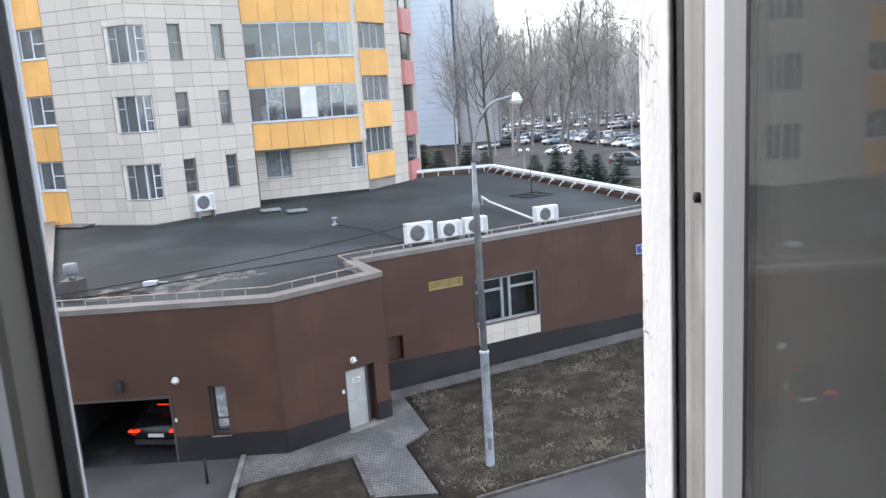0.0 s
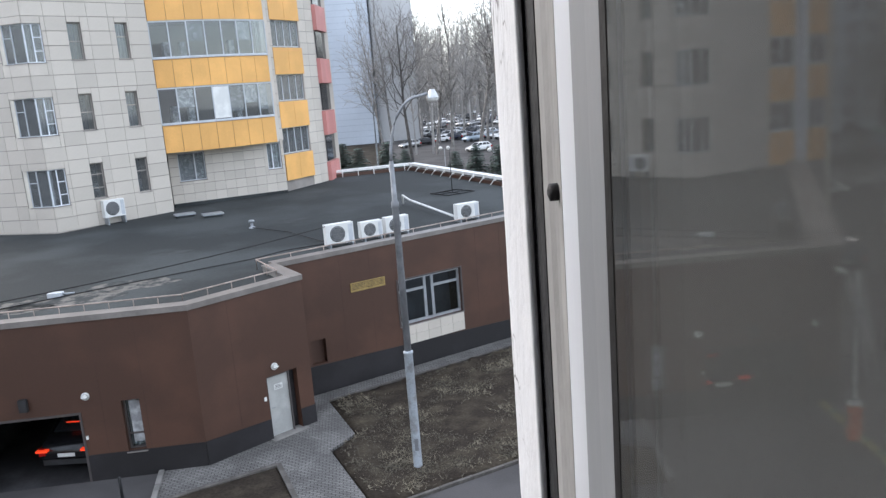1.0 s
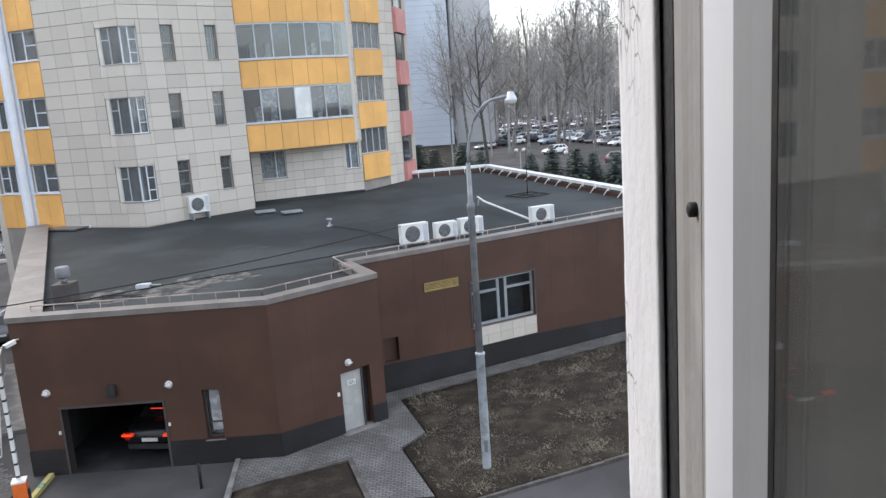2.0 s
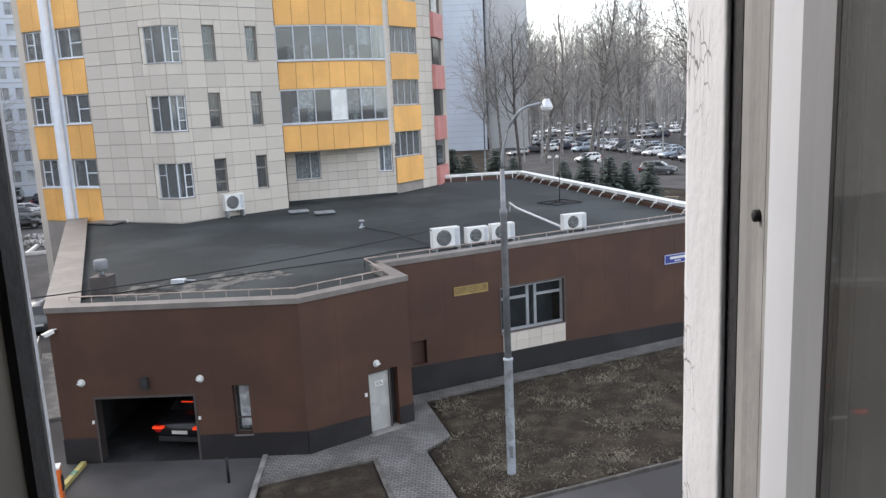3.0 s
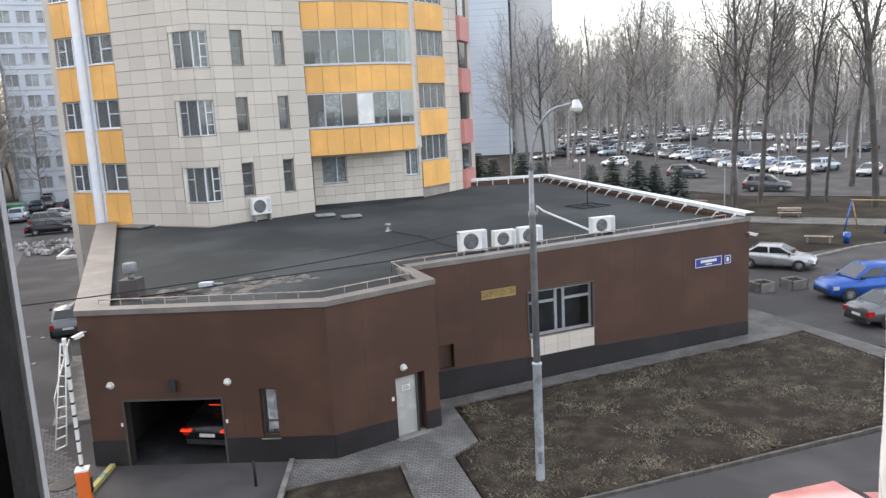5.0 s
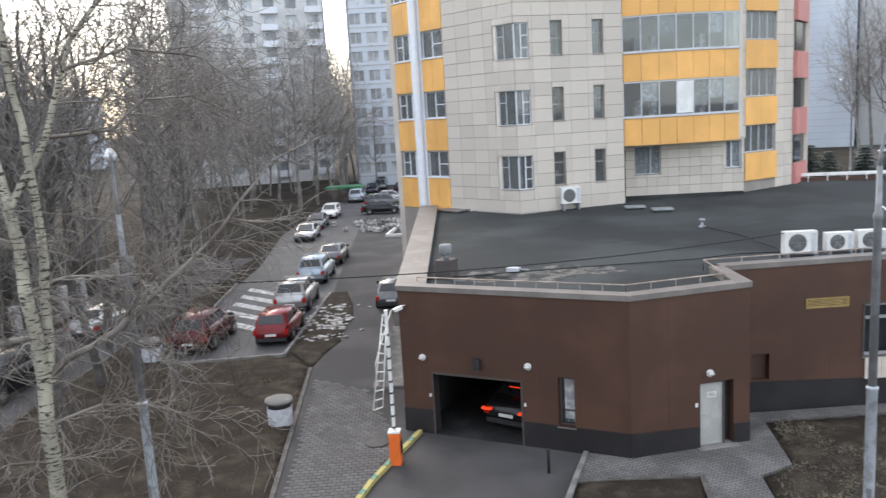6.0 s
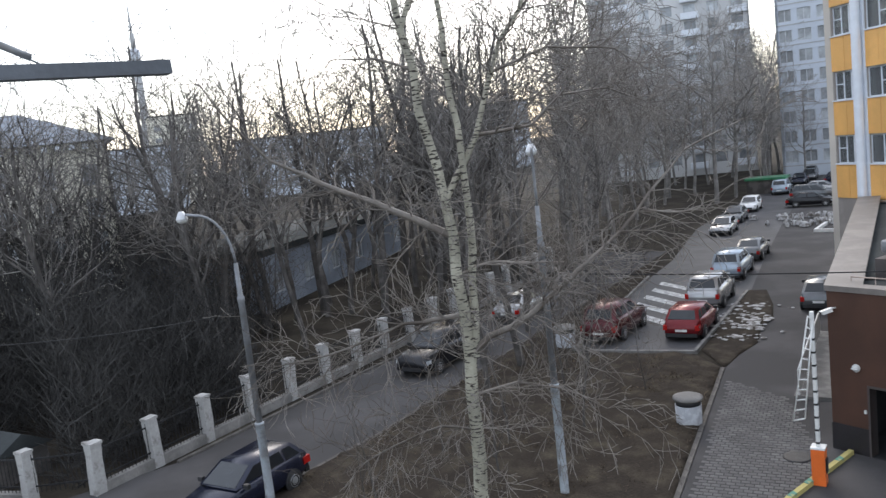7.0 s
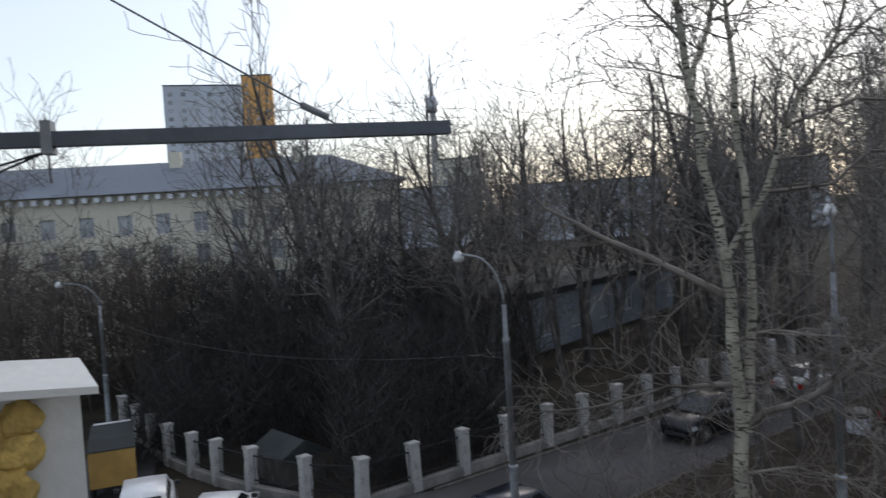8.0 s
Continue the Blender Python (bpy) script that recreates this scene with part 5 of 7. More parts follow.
# ---- street furniture ----
def street_lamp(x, y, H, reach, heading, label, joint=3.4, lean=0.0):
    t = thing("street_lamp", pose(x, y, 0, 0, lean, 0), label, "street lamp", "street lamps")
    part("lower_pole", bm_lathe(bmesh.new(), [(0.13, -0.1), (0.125, 0.0), (0.12, joint), (0.135, joint + 0.01), (0.135, joint + 0.07), (0.1, joint + 0.09)], 16), M_POLEBASE, t, "pale blue painted lower pole")
    part("upper_pole", bm_lathe(bmesh.new(), [(0.095, joint), (0.09, H * 0.72), (0.105, H * 0.722), (0.105, H * 0.735), (0.07, H * 0.74), (0.06, H * 0.84)], 14), M_POLE, t)
    ca, sa = math.cos(radians(heading)), math.sin(radians(heading))
    pts = []
    for i in range(9):
        k = i / 8
        r = reach * (1 - math.cos(k * math.pi / 2)) ** 1.0
        pts.append((r * ca, r * sa, H * 0.84 + (H * 0.155) * math.sin(k * math.pi / 2)))
    pts.append(((reach + 0.25) * ca, (reach + 0.25) * sa, H * 1.0))
    part("arm", bm_tube(bmesh.new(), pts, 0.038, 8), M_POLE, t)
    hx, hy = (reach + 0.38) * ca, (reach + 0.38) * sa
    head = part("lamp_head", bm_lathe(bmesh.new(), [(0.06, 0.10), (0.085, 0.07), (0.13, -0.02), (0.165, -0.11), (0.17, -0.13)], 18, (hx, hy, H)), M_LAMPSHELL, t, "bell-shaped aluminium lamp head")
    part("lamp_glass", bm_lathe(bmesh.new(), [(0.155, -0.13), (0.145, -0.18), (0.1, -0.225), (0.03, -0.24)], 18, (hx, hy, H)), M_MILK, head, "milky glass bowl")
    part("hatch_cover", bm_box(bmesh.new(), -0.05, 0.05, -0.135, -0.115, 0.6, 0.95), M_POLE, t)
    return t


street_lamp(1.0, 20.68, 10.3, 0.85, 8, "tall grey street lamp with a bell-shaped head")
street_lamp(-21.3, 8.17, 9.13, 1.04, 222, "grey street lamp beside the fence street", 3.0)
street_lamp(-16.4, 15.0, 9.9, 0.05, 140, "grey street lamp standing in the verge", 3.2)
street_lamp(-44.6, -5.9, 8.0, 1.6, 262, "grey street lamp near the yard", 3.0)
street_lamp(3.4, 118, 12.0, 1.0, 170, "grey street lamp beside the far street", 3.0)


def globe_lamp(x, y, h=4.2):
    t = thing("globe_lamp", pose(x, y, 0), "park lamp with two white globes on a slim post", "street lamp", "globe lamps")
    part("post", bm_lathe(bmesh.new(), [(0.1, -0.1), (0.08, 0.3), (0.05, 0.4), (0.04, h)], 10), M_POLE, t)
    part("cross_arm", bm_tube(bmesh.new(), [(-0.4, 0, h - 0.15), (0, 0, h - 0.05), (0.4, 0, h - 0.15)], 0.025, 6), M_POLE, t)
    for s in (-0.4, 0.4):
        bm = bmesh.new()
        bmesh.ops.create_icosphere(bm, subdivisions=2, radius=0.22)
        for f in bm.faces:
            f.smooth = True
        part("globe", bm, M_MILK, t, "", pose(s, 0, h + 0.05))


for x, y in ((9.5, 83), (13.5, 76), (20.5, 70), (22.8, 74), (33.0, 92), (37, 60.5)):
    globe_lamp(x, y)

# bins, barrier, railings
def concrete_bin(x, y, s=1.0):
    t = thing("litter_bin", pose(x, y, 0) @ Matrix.Diagonal((s, s, s, 1)), "round pale concrete litter bin with a black band and lid", "bin", "litter bins")
    part("bin_body", bm_lathe(bmesh.new(), [(0.46, -0.05), (0.48, 0.02), (0.50, 0.8)], 24), mat("speckled_concrete", (0.40, 0.41, 0.43), 0.9, scale=4, fine=30, var=0.15), t)
    part("bin_band", bm_lathe(bmesh.new(), [(0.47, 0.79), (0.48, 1.0)], 24), M_BLACK, t, "black inner liner")
    part("bin_lid", bm_lathe(bmesh.new(), [(0.55, 1.0), (0.57, 1.03), (0.55, 1.1), (0.42, 1.15), (0.2, 1.17)], 24), M_CONC, t, "weathered round lid")


concrete_bin(-17.05, 21.45, 0.88)
concrete_bin(-27.6, 25.9, 0.95)
t = thing("barrier", pose(-11.65, 20.0, 0, 0, 0, 20), "orange barrier post with its striped arm raised", "barrier")
part("cabinet", soften(bm_box(bmesh.new(), -0.17, 0.17, -0.17, 0.17, 0.0, 1.02), 0.025), M_ORANGEBOX, t, "orange steel cabinet")
part("cabinet_lid", soften(bm_box(bmesh.new(), -0.18, 0.18, -0.18, 0.18, 1.02, 1.07), 0.012), M_ACWHITE, t)
part("motor_plate", bm_box(bmesh.new(), 0.17, 0.21, -0.1, 0.1, 0.35, 0.75), M_BLACK, t)
arm = part("arm", bm_box(bmesh.new(), -0.045, 0.045, -0.07, 0.07, 0.85, 4.8), M_ACWHITE, t, "white barrier arm")
rail_a, rail_b = [(-0.08, -0.09, 4.7), (-0.58, -0.09, 1.75)], [(0.03, -0.09, 4.6), (-0.28, -0.09, 1.85)]
for r in (rail_a, rail_b):
    part("skirt_rail", bm_tube(bmesh.new(), r, 0.02, 6), M_ACWHITE, t, "white folding skirt rail")
for k in range(11):
    a, b = Vector(rail_a[0]).lerp(Vector(rail_a[1]), k / 10), Vector(rail_b[0]).lerp(Vector(rail_b[1]), k / 10)
    part("skirt_bar", bm_tube(bmesh.new(), [a, b], 0.022, 5), M_ACWHITE, t)
for i in range(9):
    part("stripe", bm_box(bmesh.new(), -0.048, 0.048, -0.073, 0.073, 1.15 + i * 0.36, 1.21 + i * 0.36), M_BLACK, arm)
t = thing("bollard", pose(-7.1, 20.85, 0), "thin dark steel bollard beside the garage apron", "bollard")
part("bollard_post", bm_lathe(bmesh.new(), [(0.045, -0.05), (0.045, 0.72), (0.03, 0.76)], 10), M_BLACK, t)
t = thing("basement_rail", pose(0, 0, 0), "white tubular railing round the basement stairs", "railing")
rl = [(-15.6, 25.7), (-17.3, 29.3), (-19.1, 33.2)]
for z in (0.55, 1.05):
    part("rail", bm_tube(bmesh.new(), [(*rl[0], z), (*rl[1], z), (*rl[2], z)], 0.035, 8), M_ACWHITE, t)
for i in range(22):
    k = i / 21
    x, y = rl[0][0] + (rl[2][0] - rl[0][0]) * k, rl[0][1] + (rl[2][1] - rl[0][1]) * k
    part("baluster", bm_box(bmesh.new(), x - 0.02, x + 0.02, y - 0.05, y + 0.05, 0.0 if i % 5 == 0 else 0.2, 1.05), M_ACWHITE, t)
part("ramp_wall", bm_prism(bmesh.new(), [(-14.2, 26.2), (-15.7, 25.5), (-19.4, 33.6), (-17.7, 34.2)], -0.2, 0.12), M_KERB, t, "pale concrete landing")
t = thing("manhole_cover", pose(-12.98, 21.15, 0.014), "round iron manhole cover in the asphalt", "manhole")
part("cover", bm_lathe(bmesh.new(), [(0.42, -0.05), (0.42, 0.012), (0.34, 0.02), (0.05, 0.022)], 24), M_IRON, t)
solid("power_cable", bm_tube(bmesh.new(), [(-16.4 + 15.3 * i / 16, 15.0 + 14.6 * i / 16, 6.45 - 0.75 * i / 16 - 0.35 * (1 - ((i - 8) / 8) ** 2)) for i in range(17)], 0.018, 5), M_CABLE, "black overhead cable sagging across the roof", "cable")
solid("roof_cable", bm_tube(bmesh.new(), [(-12.4, 24.2, 4.8), (-8.0, 26.6, 4.86), (-4.0, 28.6, 4.9), (-2.8, 29.5, 4.94), (-1.2, 30.0, 4.96), (-3.0, 33.4, 4.99), (-4.7, 35.3, 5.02)], 0.02, 5), M_CABLE, "black cable lying on the roof felt", "cable")

# white-posted fence
fence = thing("fence", pose(0, 0, 0), "whitewashed fence posts with iron rails on a low wall", "fence")
post_me = []
for k in range(3):
    bm = bm_box(bmesh.new(), -0.19, 0.19, -0.19, 0.19, -0.1, 1.72)
    bm_box(bm, -0.22, 0.22, -0.22, 0.22, 1.72, 1.81)
    bmesh.ops.subdivide_edges(bm, edges=bm.edges[:], cuts=3, use_grid_fill=True)
    for v in bm.verts:
        v.co += noise.noise_vector(v.co * 3.1 + Vector((k * 9, 0, 0))) * 0.045
    post_me.append(mesh_of("post", bm, M_POSTWHITE))
FD = Vector((-0.407, 0.914))
posts = [Vector((-29.2, 7.0)) + FD * 2.42 * i for i in range(-1, 16)]
side = [Vector((-28.2, 4.75)), Vector((-29.4, 2.9)), Vector((-31.6, 1.0)), Vector((-33.4, -0.3)), Vector((-35.0, -1.3)), Vector((-37.2, -2.4)), Vector((-39.6, -3.3)), Vector((-42.2, -4.2)), Vector((-45, -5.2))]
for i, p in enumerate(posts + side[1:]):
    share("post", post_me[i % 3], fence, pose(p.x, p.y, 0, random.uniform(-2, 2), random.uniform(-2, 2), 24 + random.uniform(-4, 4)), "whitewashed post with flaking paint" if i == 0 else "")


def rails(a, b, gate=False):
    m, ln = along(a, b)
    if not gate:
        part("low_wall", bm_box(bmesh.new(), 0.2, ln - 0.2, -0.16, 0.16, -0.1, 0.32), M_CONC, fence, "", m)
    for z in (0.5, 1.45):
        part("rail", bm_box(bmesh.new(), 0.2, ln - 0.2, -0.02, 0.02, z, z + 0.05), M_IRON, fence, "", m)
    n = int(ln / 0.17)
    bm = bmesh.new()
    for i in range(n):
        x = 0.25 + (ln - 0.5) * i / max(1, n - 1)
        bm_box(bm, x - 0.009, x + 0.009, -0.009, 0.009, 0.3, 1.55 + (0.08 if i % 2 else 0))
    tagged(part("iron_grating", bm, M_IRON, fence, "black iron grating", m), kind="stuff")


for a, b in zip(posts, posts[1:]):
    rails(a, b)
for i, (a, b) in enumerate(zip(side, side[1:])):
    rails(a, b, i == 0)
# gatehouse roof behind the fence and a yard vehicle
t = thing("shed", pose(-33.2, 2.6, -0.35, 0, 0, 24) @ Matrix.Diagonal((0.55, 0.6, 0.75, 1)), "small dark shed with a grey pitched roof behind the gate", "shed")
part("shed_wall", bm_box(bmesh.new(), -2.2, 2.2, -1.6, 1.6, -0.1, 1.9), M_BARK, t)
bm = bmesh.new()
v = [bm.verts.new(p) for p in ((-2.5, -1.9, 1.85), (2.5, -1.9, 1.85), (2.5, 1.9, 1.85), (-2.5, 1.9, 1.85), (-2.5, 0, 2.7), (2.5, 0, 2.7))]
for f in ((0, 1, 5, 4), (2, 3, 4, 5), (1, 2, 5), (3, 0, 4), (3, 2, 1, 0)):
    bm.faces.new([v[i] for i in f])
part("roof", bm, M_ROOF, t, "dark felt pitched roof")


# ---- cars ----
KINDS = {
    # length, width, stations of (x, sill-to-waist height at that x), roof stations, roof height
    "sedan": (4.55, 1.76, 1.44, ((-2.27, 0.62), (-2.2, 0.92), (-1.55, 1.0), (-0.9, 1.0), (0.0, 0.97), (0.95, 0.93), (1.9, 0.78), (2.2, 0.66), (2.27, 0.5)), (-1.75, -0.95, 0.35, 1.15)),
    "hatch": (4.25, 1.78, 1.48, ((-2.12, 0.6), (-2.08, 0.95), (-1.6, 1.0), (-0.9, 1.0), (0.0, 0.97), (0.85, 0.95), (1.7, 0.82), (2.05, 0.68), (2.12, 0.5)), (-2.0, -1.5, 0.2, 1.05)),
    "suv": (4.7, 1.9, 1.74, ((-2.35, 0.7), (-2.31, 1.08), (-1.8, 1.16), (-0.9, 1.16), (0.0, 1.14), (1.0, 1.1), (1.95, 1.0), (2.28, 0.86), (2.35, 0.6)), (-2.2, -1.85, 0.35, 1.15)),
}


def car_meshes(kind):
    """The parts of one kind of car, built once: x forward, wheels on z = 0."""
    L, W, H, deck, (rb, rr, rf, fb) = KINDS[kind]
    out = {}
    hw = W / 2
    bm = bmesh.new()
    rings = []
    for x, z in deck:
        e = 1 - 0.16 * (abs(x) / (L / 2)) ** 4
        y = hw * e
        lo = 0.24 + (0.1 if abs(x) > L * 0.47 else 0.0)
        sec = [(-y * 0.9, lo), (-y, lo + 0.12), (-y, z * 0.62), (-y * 0.97, z * 0.93), (-y * 0.88, z), (y * 0.88, z), (y * 0.97, z * 0.93), (y, z * 0.62), (y, lo + 0.12), (y * 0.9, lo)]
        rings.append([bm.verts.new((x, a, b)) for a, b in sec])
    for r, s in zip(rings, rings[1:]):
        for k in range(10):
            f = bm.faces.new((r[k], r[(k + 1) % 10], s[(k + 1) % 10], s[k]))
            f.smooth = True
    bm.faces.new(rings[0])
    bm.faces.new(rings[-1][::-1])
    # cabin shell: pillars and roof
    zb = deck[3][1] - 0.03
    ti = hw * 0.74
    q = {}
    for s in (-1, 1):
        q[s] = [bm.verts.new((rb, s * hw * 0.87, zb)), bm.verts.new((fb, s * hw * 0.87, zb)), bm.verts.new((rf, s * ti, H - 0.05)), bm.verts.new((rr, s * ti, H - 0.04))]
    mid = [bm.verts.new((rf - 0.1, 0, H)), bm.verts.new((rr + 0.15, 0, H))]
    a, b = q[-1], q[1]
    for f in ((a[0], a[1], a[2], a[3]), (b[1], b[0], b[3], b[2]), (a[1], b[1], b[2], mid[0], a[2]), (b[0], a[0], a[3], mid[1], b[3]), (a[2], mid[0], mid[1], a[3]), (b[2], b[3], mid[1], mid[0])):
        fc = bm.faces.new(f)
        fc.smooth = True
    out["body"] = mesh_of("body", bm, PAINT["grey"])

    def panel(pts, lift):
        bm = bmesh.new()
        p = [Vector(v) for v in pts]
        n = (p[1] - p[0]).cross(p[2] - p[0]).normalized() * lift
        c = sum(p, Vector()) / len(p)
        if n.dot(c - Vector((0, 0, zb - 0.2))) < 0:
            n = -n
        lo = [bm.verts.new(v) for v in p]
        hi = [bm.verts.new(v + n) for v in p]
        bm.faces.new(hi)
        bm.faces.new(lo[::-1])
        for i in range(len(p)):
            bm.faces.new((lo[i], lo[(i + 1) % len(p)], hi[(i + 1) % len(p)], hi[i]))
        return mesh_of("pane", bm, M_CARGLASS)

    def lerp(a, b, k):
        return tuple(x + (y - x) * k for x, y in zip(a, b))
    for s in (-1, 1):
        A, B, C, Dd = (rb, s * hw * 0.87, zb), (fb, s * hw * 0.87, zb), (rf, s * ti, H - 0.05), (rr, s * ti, H - 0.04)

        def on(u, v):
            return lerp(lerp(A, B, u), lerp(Dd, C, u), v)
        for u0, u1 in ((0.07, 0.28), (0.31, 0.59), (0.62, 0.94)) if kind != "sedan" else ((0.1, 0.5), (0.53, 0.93)):
            out["side_window_%d_%d" % (s, u0 * 100)] = panel([on(u0, 0.1), on(u1, 0.1), on(u1 - 0.02, 0.86), on(u0 + 0.02, 0.86)], 0.008)
    A, B, C, Dd = (fb, -hw * 0.87, zb), (fb, hw * 0.87, zb), (rf, ti, H - 0.05), (rf, -ti, H - 0.05)
    out["windscreen"] = panel([lerp(lerp(A, B, u), lerp(Dd, C, u), v) for u, v in ((0.06, 0.06), (0.94, 0.06), (0.93, 0.93), (0.07, 0.93))], 0.012)
    A, B, C, Dd = (rb, -hw * 0.87, zb), (rb, hw * 0.87, zb), (rr, ti, H - 0.04), (rr, -ti, H - 0.04)
    out["rear_window"] = panel([lerp(lerp(A, B, u), lerp(Dd, C, u), v) for u, v in ((0.08, 0.15), (0.92, 0.15), (0.9, 0.9), (0.1, 0.9))], 0.012)
    for nm, x, s, z0, z1, mt in (("tail_lamp", -L / 2 + 0.03, -1, 0.56, 0.78, M_TAIL), ("headlamp", L / 2 - 0.19, 1, 0.55, 0.69, M_HEADL)):
        for side in (-1, 1):
            k = deck[1][1] / 0.92
            bm = bm_box(bmesh.new(), x - 0.06 if s < 0 else x - 0.2, x + 0.25 if s < 0 else x + 0.1, side * hw * 0.9 - 0.14 * (side > 0) - 0.02, side * hw * 0.9 + 0.14 * (side < 0) + 0.02, z0 * k, z1 * k)
            out["%s_%d" % (nm, side)] = mesh_of(nm, soften(bm, 0.02, 1), mt)
    out["plate"] = mesh_of("plate", bm_box(bmesh.new(), -L / 2 - 0.015, -L / 2 + 0.02, -0.26, 0.26, 0.5, 0.61), M_PLATE)
    out["rear_bumper"] = mesh_of("rear_bumper", soften(bm_box(bmesh.new(), -L / 2 - 0.03, -L / 2 + 0.15, -hw * 0.82, hw * 0.82, 0.26, 0.42), 0.03, 1), M_BLACK)
    out["front_grille"] = mesh_of("front_grille", soften(bm_box(bmesh.new(), L / 2 - 0.12, L / 2 + 0.012, -hw * 0.55, hw * 0.55, 0.34, 0.52), 0.02, 1), M_BLACK)
    for side in (-1, 1):
        bm = soften(bm_box(bmesh.new(), fb - 0.32, fb - 0.2, side * hw - 0.02 * (side > 0) + (0.0 if side > 0 else -0.17), side * hw + (0.17 if side > 0 else 0.02), zb - 0.02, zb + 0.12), 0.03, 1)
        out["wing_mirror_%d" % side] = mesh_of("wing_mirror", bm, M_BLACK)
    wr = 0.34 if kind == "suv" else 0.31
    for x in (-L * 0.29, L * 0.31):
        for side in (-1, 1):
            bm = bm_lathe(bmesh.new(), [(wr + 0.055, -0.03), (wr + 0.055, 0.02)], 18)
            bmesh.ops.transform(bm, matrix=pose(x, side * (hw - 0.012), wr, -90 * side), verts=bm.verts)
            out["arch_%d_%d" % (x * 10, side)] = mesh_of("wheel_arch", bm, M_BLACK)
            bm = bm_lathe(bmesh.new(), [(wr * 0.66, -0.18), (wr, -0.16), (wr, 0.02), (wr * 0.94, 0.035), (wr * 0.68, 0.035)], 20)
            bmesh.ops.transform(bm, matrix=pose(x, side * hw, wr, -90 * side), verts=bm.verts)
            out["tyre_%d_%d" % (x * 10, side)] = mesh_of("tyre", bm, M_TYRE)
            bm = bm_lathe(bmesh.new(), [(wr * 0.66, 0.0), (wr * 0.67, 0.04), (wr * 0.55, 0.03), (wr * 0.2, 0.045), (0.03, 0.05)], 10)
            bmesh.ops.transform(bm, matrix=pose(x, side * hw, wr, -90 * side), verts=bm.verts)
            out["rim_%d_%d" % (x * 10, side)] = mesh_of("rim", bm, M_RIM)
    return out


CARS = {k: car_meshes(k) for k in KINDS}
PLAIN = ("body", "windscreen", "rear_window", "plate", "rear_bumper", "front_grille")


def car(kind, paint, x, y, heading, label, group="", lit=False, z=0.0, far=False):
    t = thing("car", pose(x, y, z, 0, 0, heading), label, "car", group)
    for key, me in CARS[kind].items():
        if far and key.startswith(("arch", "wing", "rim", "plate")):
            continue
        nm = me.name.split(".")[0]
        if key.startswith("side_window"):
            nm = "side_window"
        elif key in ("windscreen", "rear_window"):
            nm = key
        ob = new(nm, me)
        ob.parent = t
        if key == "body" and ob.material_slots:
            ob.material_slots[0].link = 'OBJECT'
            ob.material_slots[0].material = PAINT[paint]
    if lit:
        part("brake_light", bm_box(bmesh.new(), -1.62, -1.58, -0.2, 0.2, 1.3, 1.325), M_LITTAIL, t, "lit high brake light")
        for s in (-1, 1):
            part("brake_light", soften(bm_box(bmesh.new(), -2.4, -2.2, s * 0.68 - 0.17, s * 0.68 + 0.17, 0.70, 0.76), 0.01, 1), M_LITTAIL, t, "lit red brake light strip")
    return t


car("hatch", "red", -24.4, 31.3, 114, "bright red hatchback parked by the kerb, dusted with snow")
car("hatch", "grey", -22.1, 38.9, 114, "grey hatchback standing by the corner of the house")
car("suv", "silver", -27.4, 36.9, 115, "silver off-road car parked in the row")
car("suv", "pale_blue", -30.7, 43.7, 114, "pale blue off-road car with a white roof in the row")
car("sedan", "grey", -33.2, 49.6, 114, "dark grey saloon at the end of the row")
car("suv", "dark_red", -27.4, 29.2, 112, "dark red car parked under the branches")
car("sedan", "silver", -35.0, 29.6, 114, "silver saloon half hidden by branches")
car("sedan", "silver", -42.3, 59.2, 294, "silver saloon parked along the driveway", "driveway cars")
car("sedan", "grey", -45.7, 65.8, 294, "grey saloon parked along the driveway", "driveway cars")
car("hatch", "white", -49.0, 73.2, 294, "white hatchback parked along the driveway", "driveway cars")
car("suv", "pale_blue", -54.6, 88.0, 114, "pale car standing in the driveway", "driveway cars")
car("sedan", "black", -44.3, 76.4, 25, "black saloon parked beside the house", "driveway cars")
car("suv", "grey", -46.8, 81.5, 25, "dark car parked beside the house", "driveway cars")
car("sedan", "silver", -49.6, 87.8, 25, "silver saloon parked beside the house", "driveway cars")
car("suv", "navy", -51.0, 96.0, 20, "dark estate parked across the end", "driveway cars")
car("hatch", "navy", -23.35, 8.15, 294, "navy estate car parked on the fence street")
car("suv", "black", -30.75, 20.7, 292, "dark car parked on the fence street")
car("suv", "white", -29.5, -2.6, 183, "white off-road car with roof bars in the yard")
car("sedan", "white", -27.6, -0.1, 165, "white saloon parked by the gate")
car("sedan", "black", -9.0, 25.5, 82, "black saloon with lit brake lights driving into the garage", lit=True)
car("sedan", "silver", 16.8, 47.3, -28, "grey saloon parked behind the brown building")
car("suv", "blue", 18.6, 39.7, 188, "bright blue car parked behind the brown building")
car("sedan", "grey", 18.0, 35.2, 14, "dark grey saloon parked behind the brown building")
car("hatch", "coral", 7.6, 16.9, 20, "pale coral car parked under the window")
car("suv", "black", 12.8, 18.6, 20, "black car parked under the window")
car("hatch", "white", 3.1, 15.2, 20, "white car parked under the window")
shades = ("white", "silver", "white", "grey", "pale_blue", "white", "silver", "black", "white", "silver", "navy")
rnd = random.Random(4)


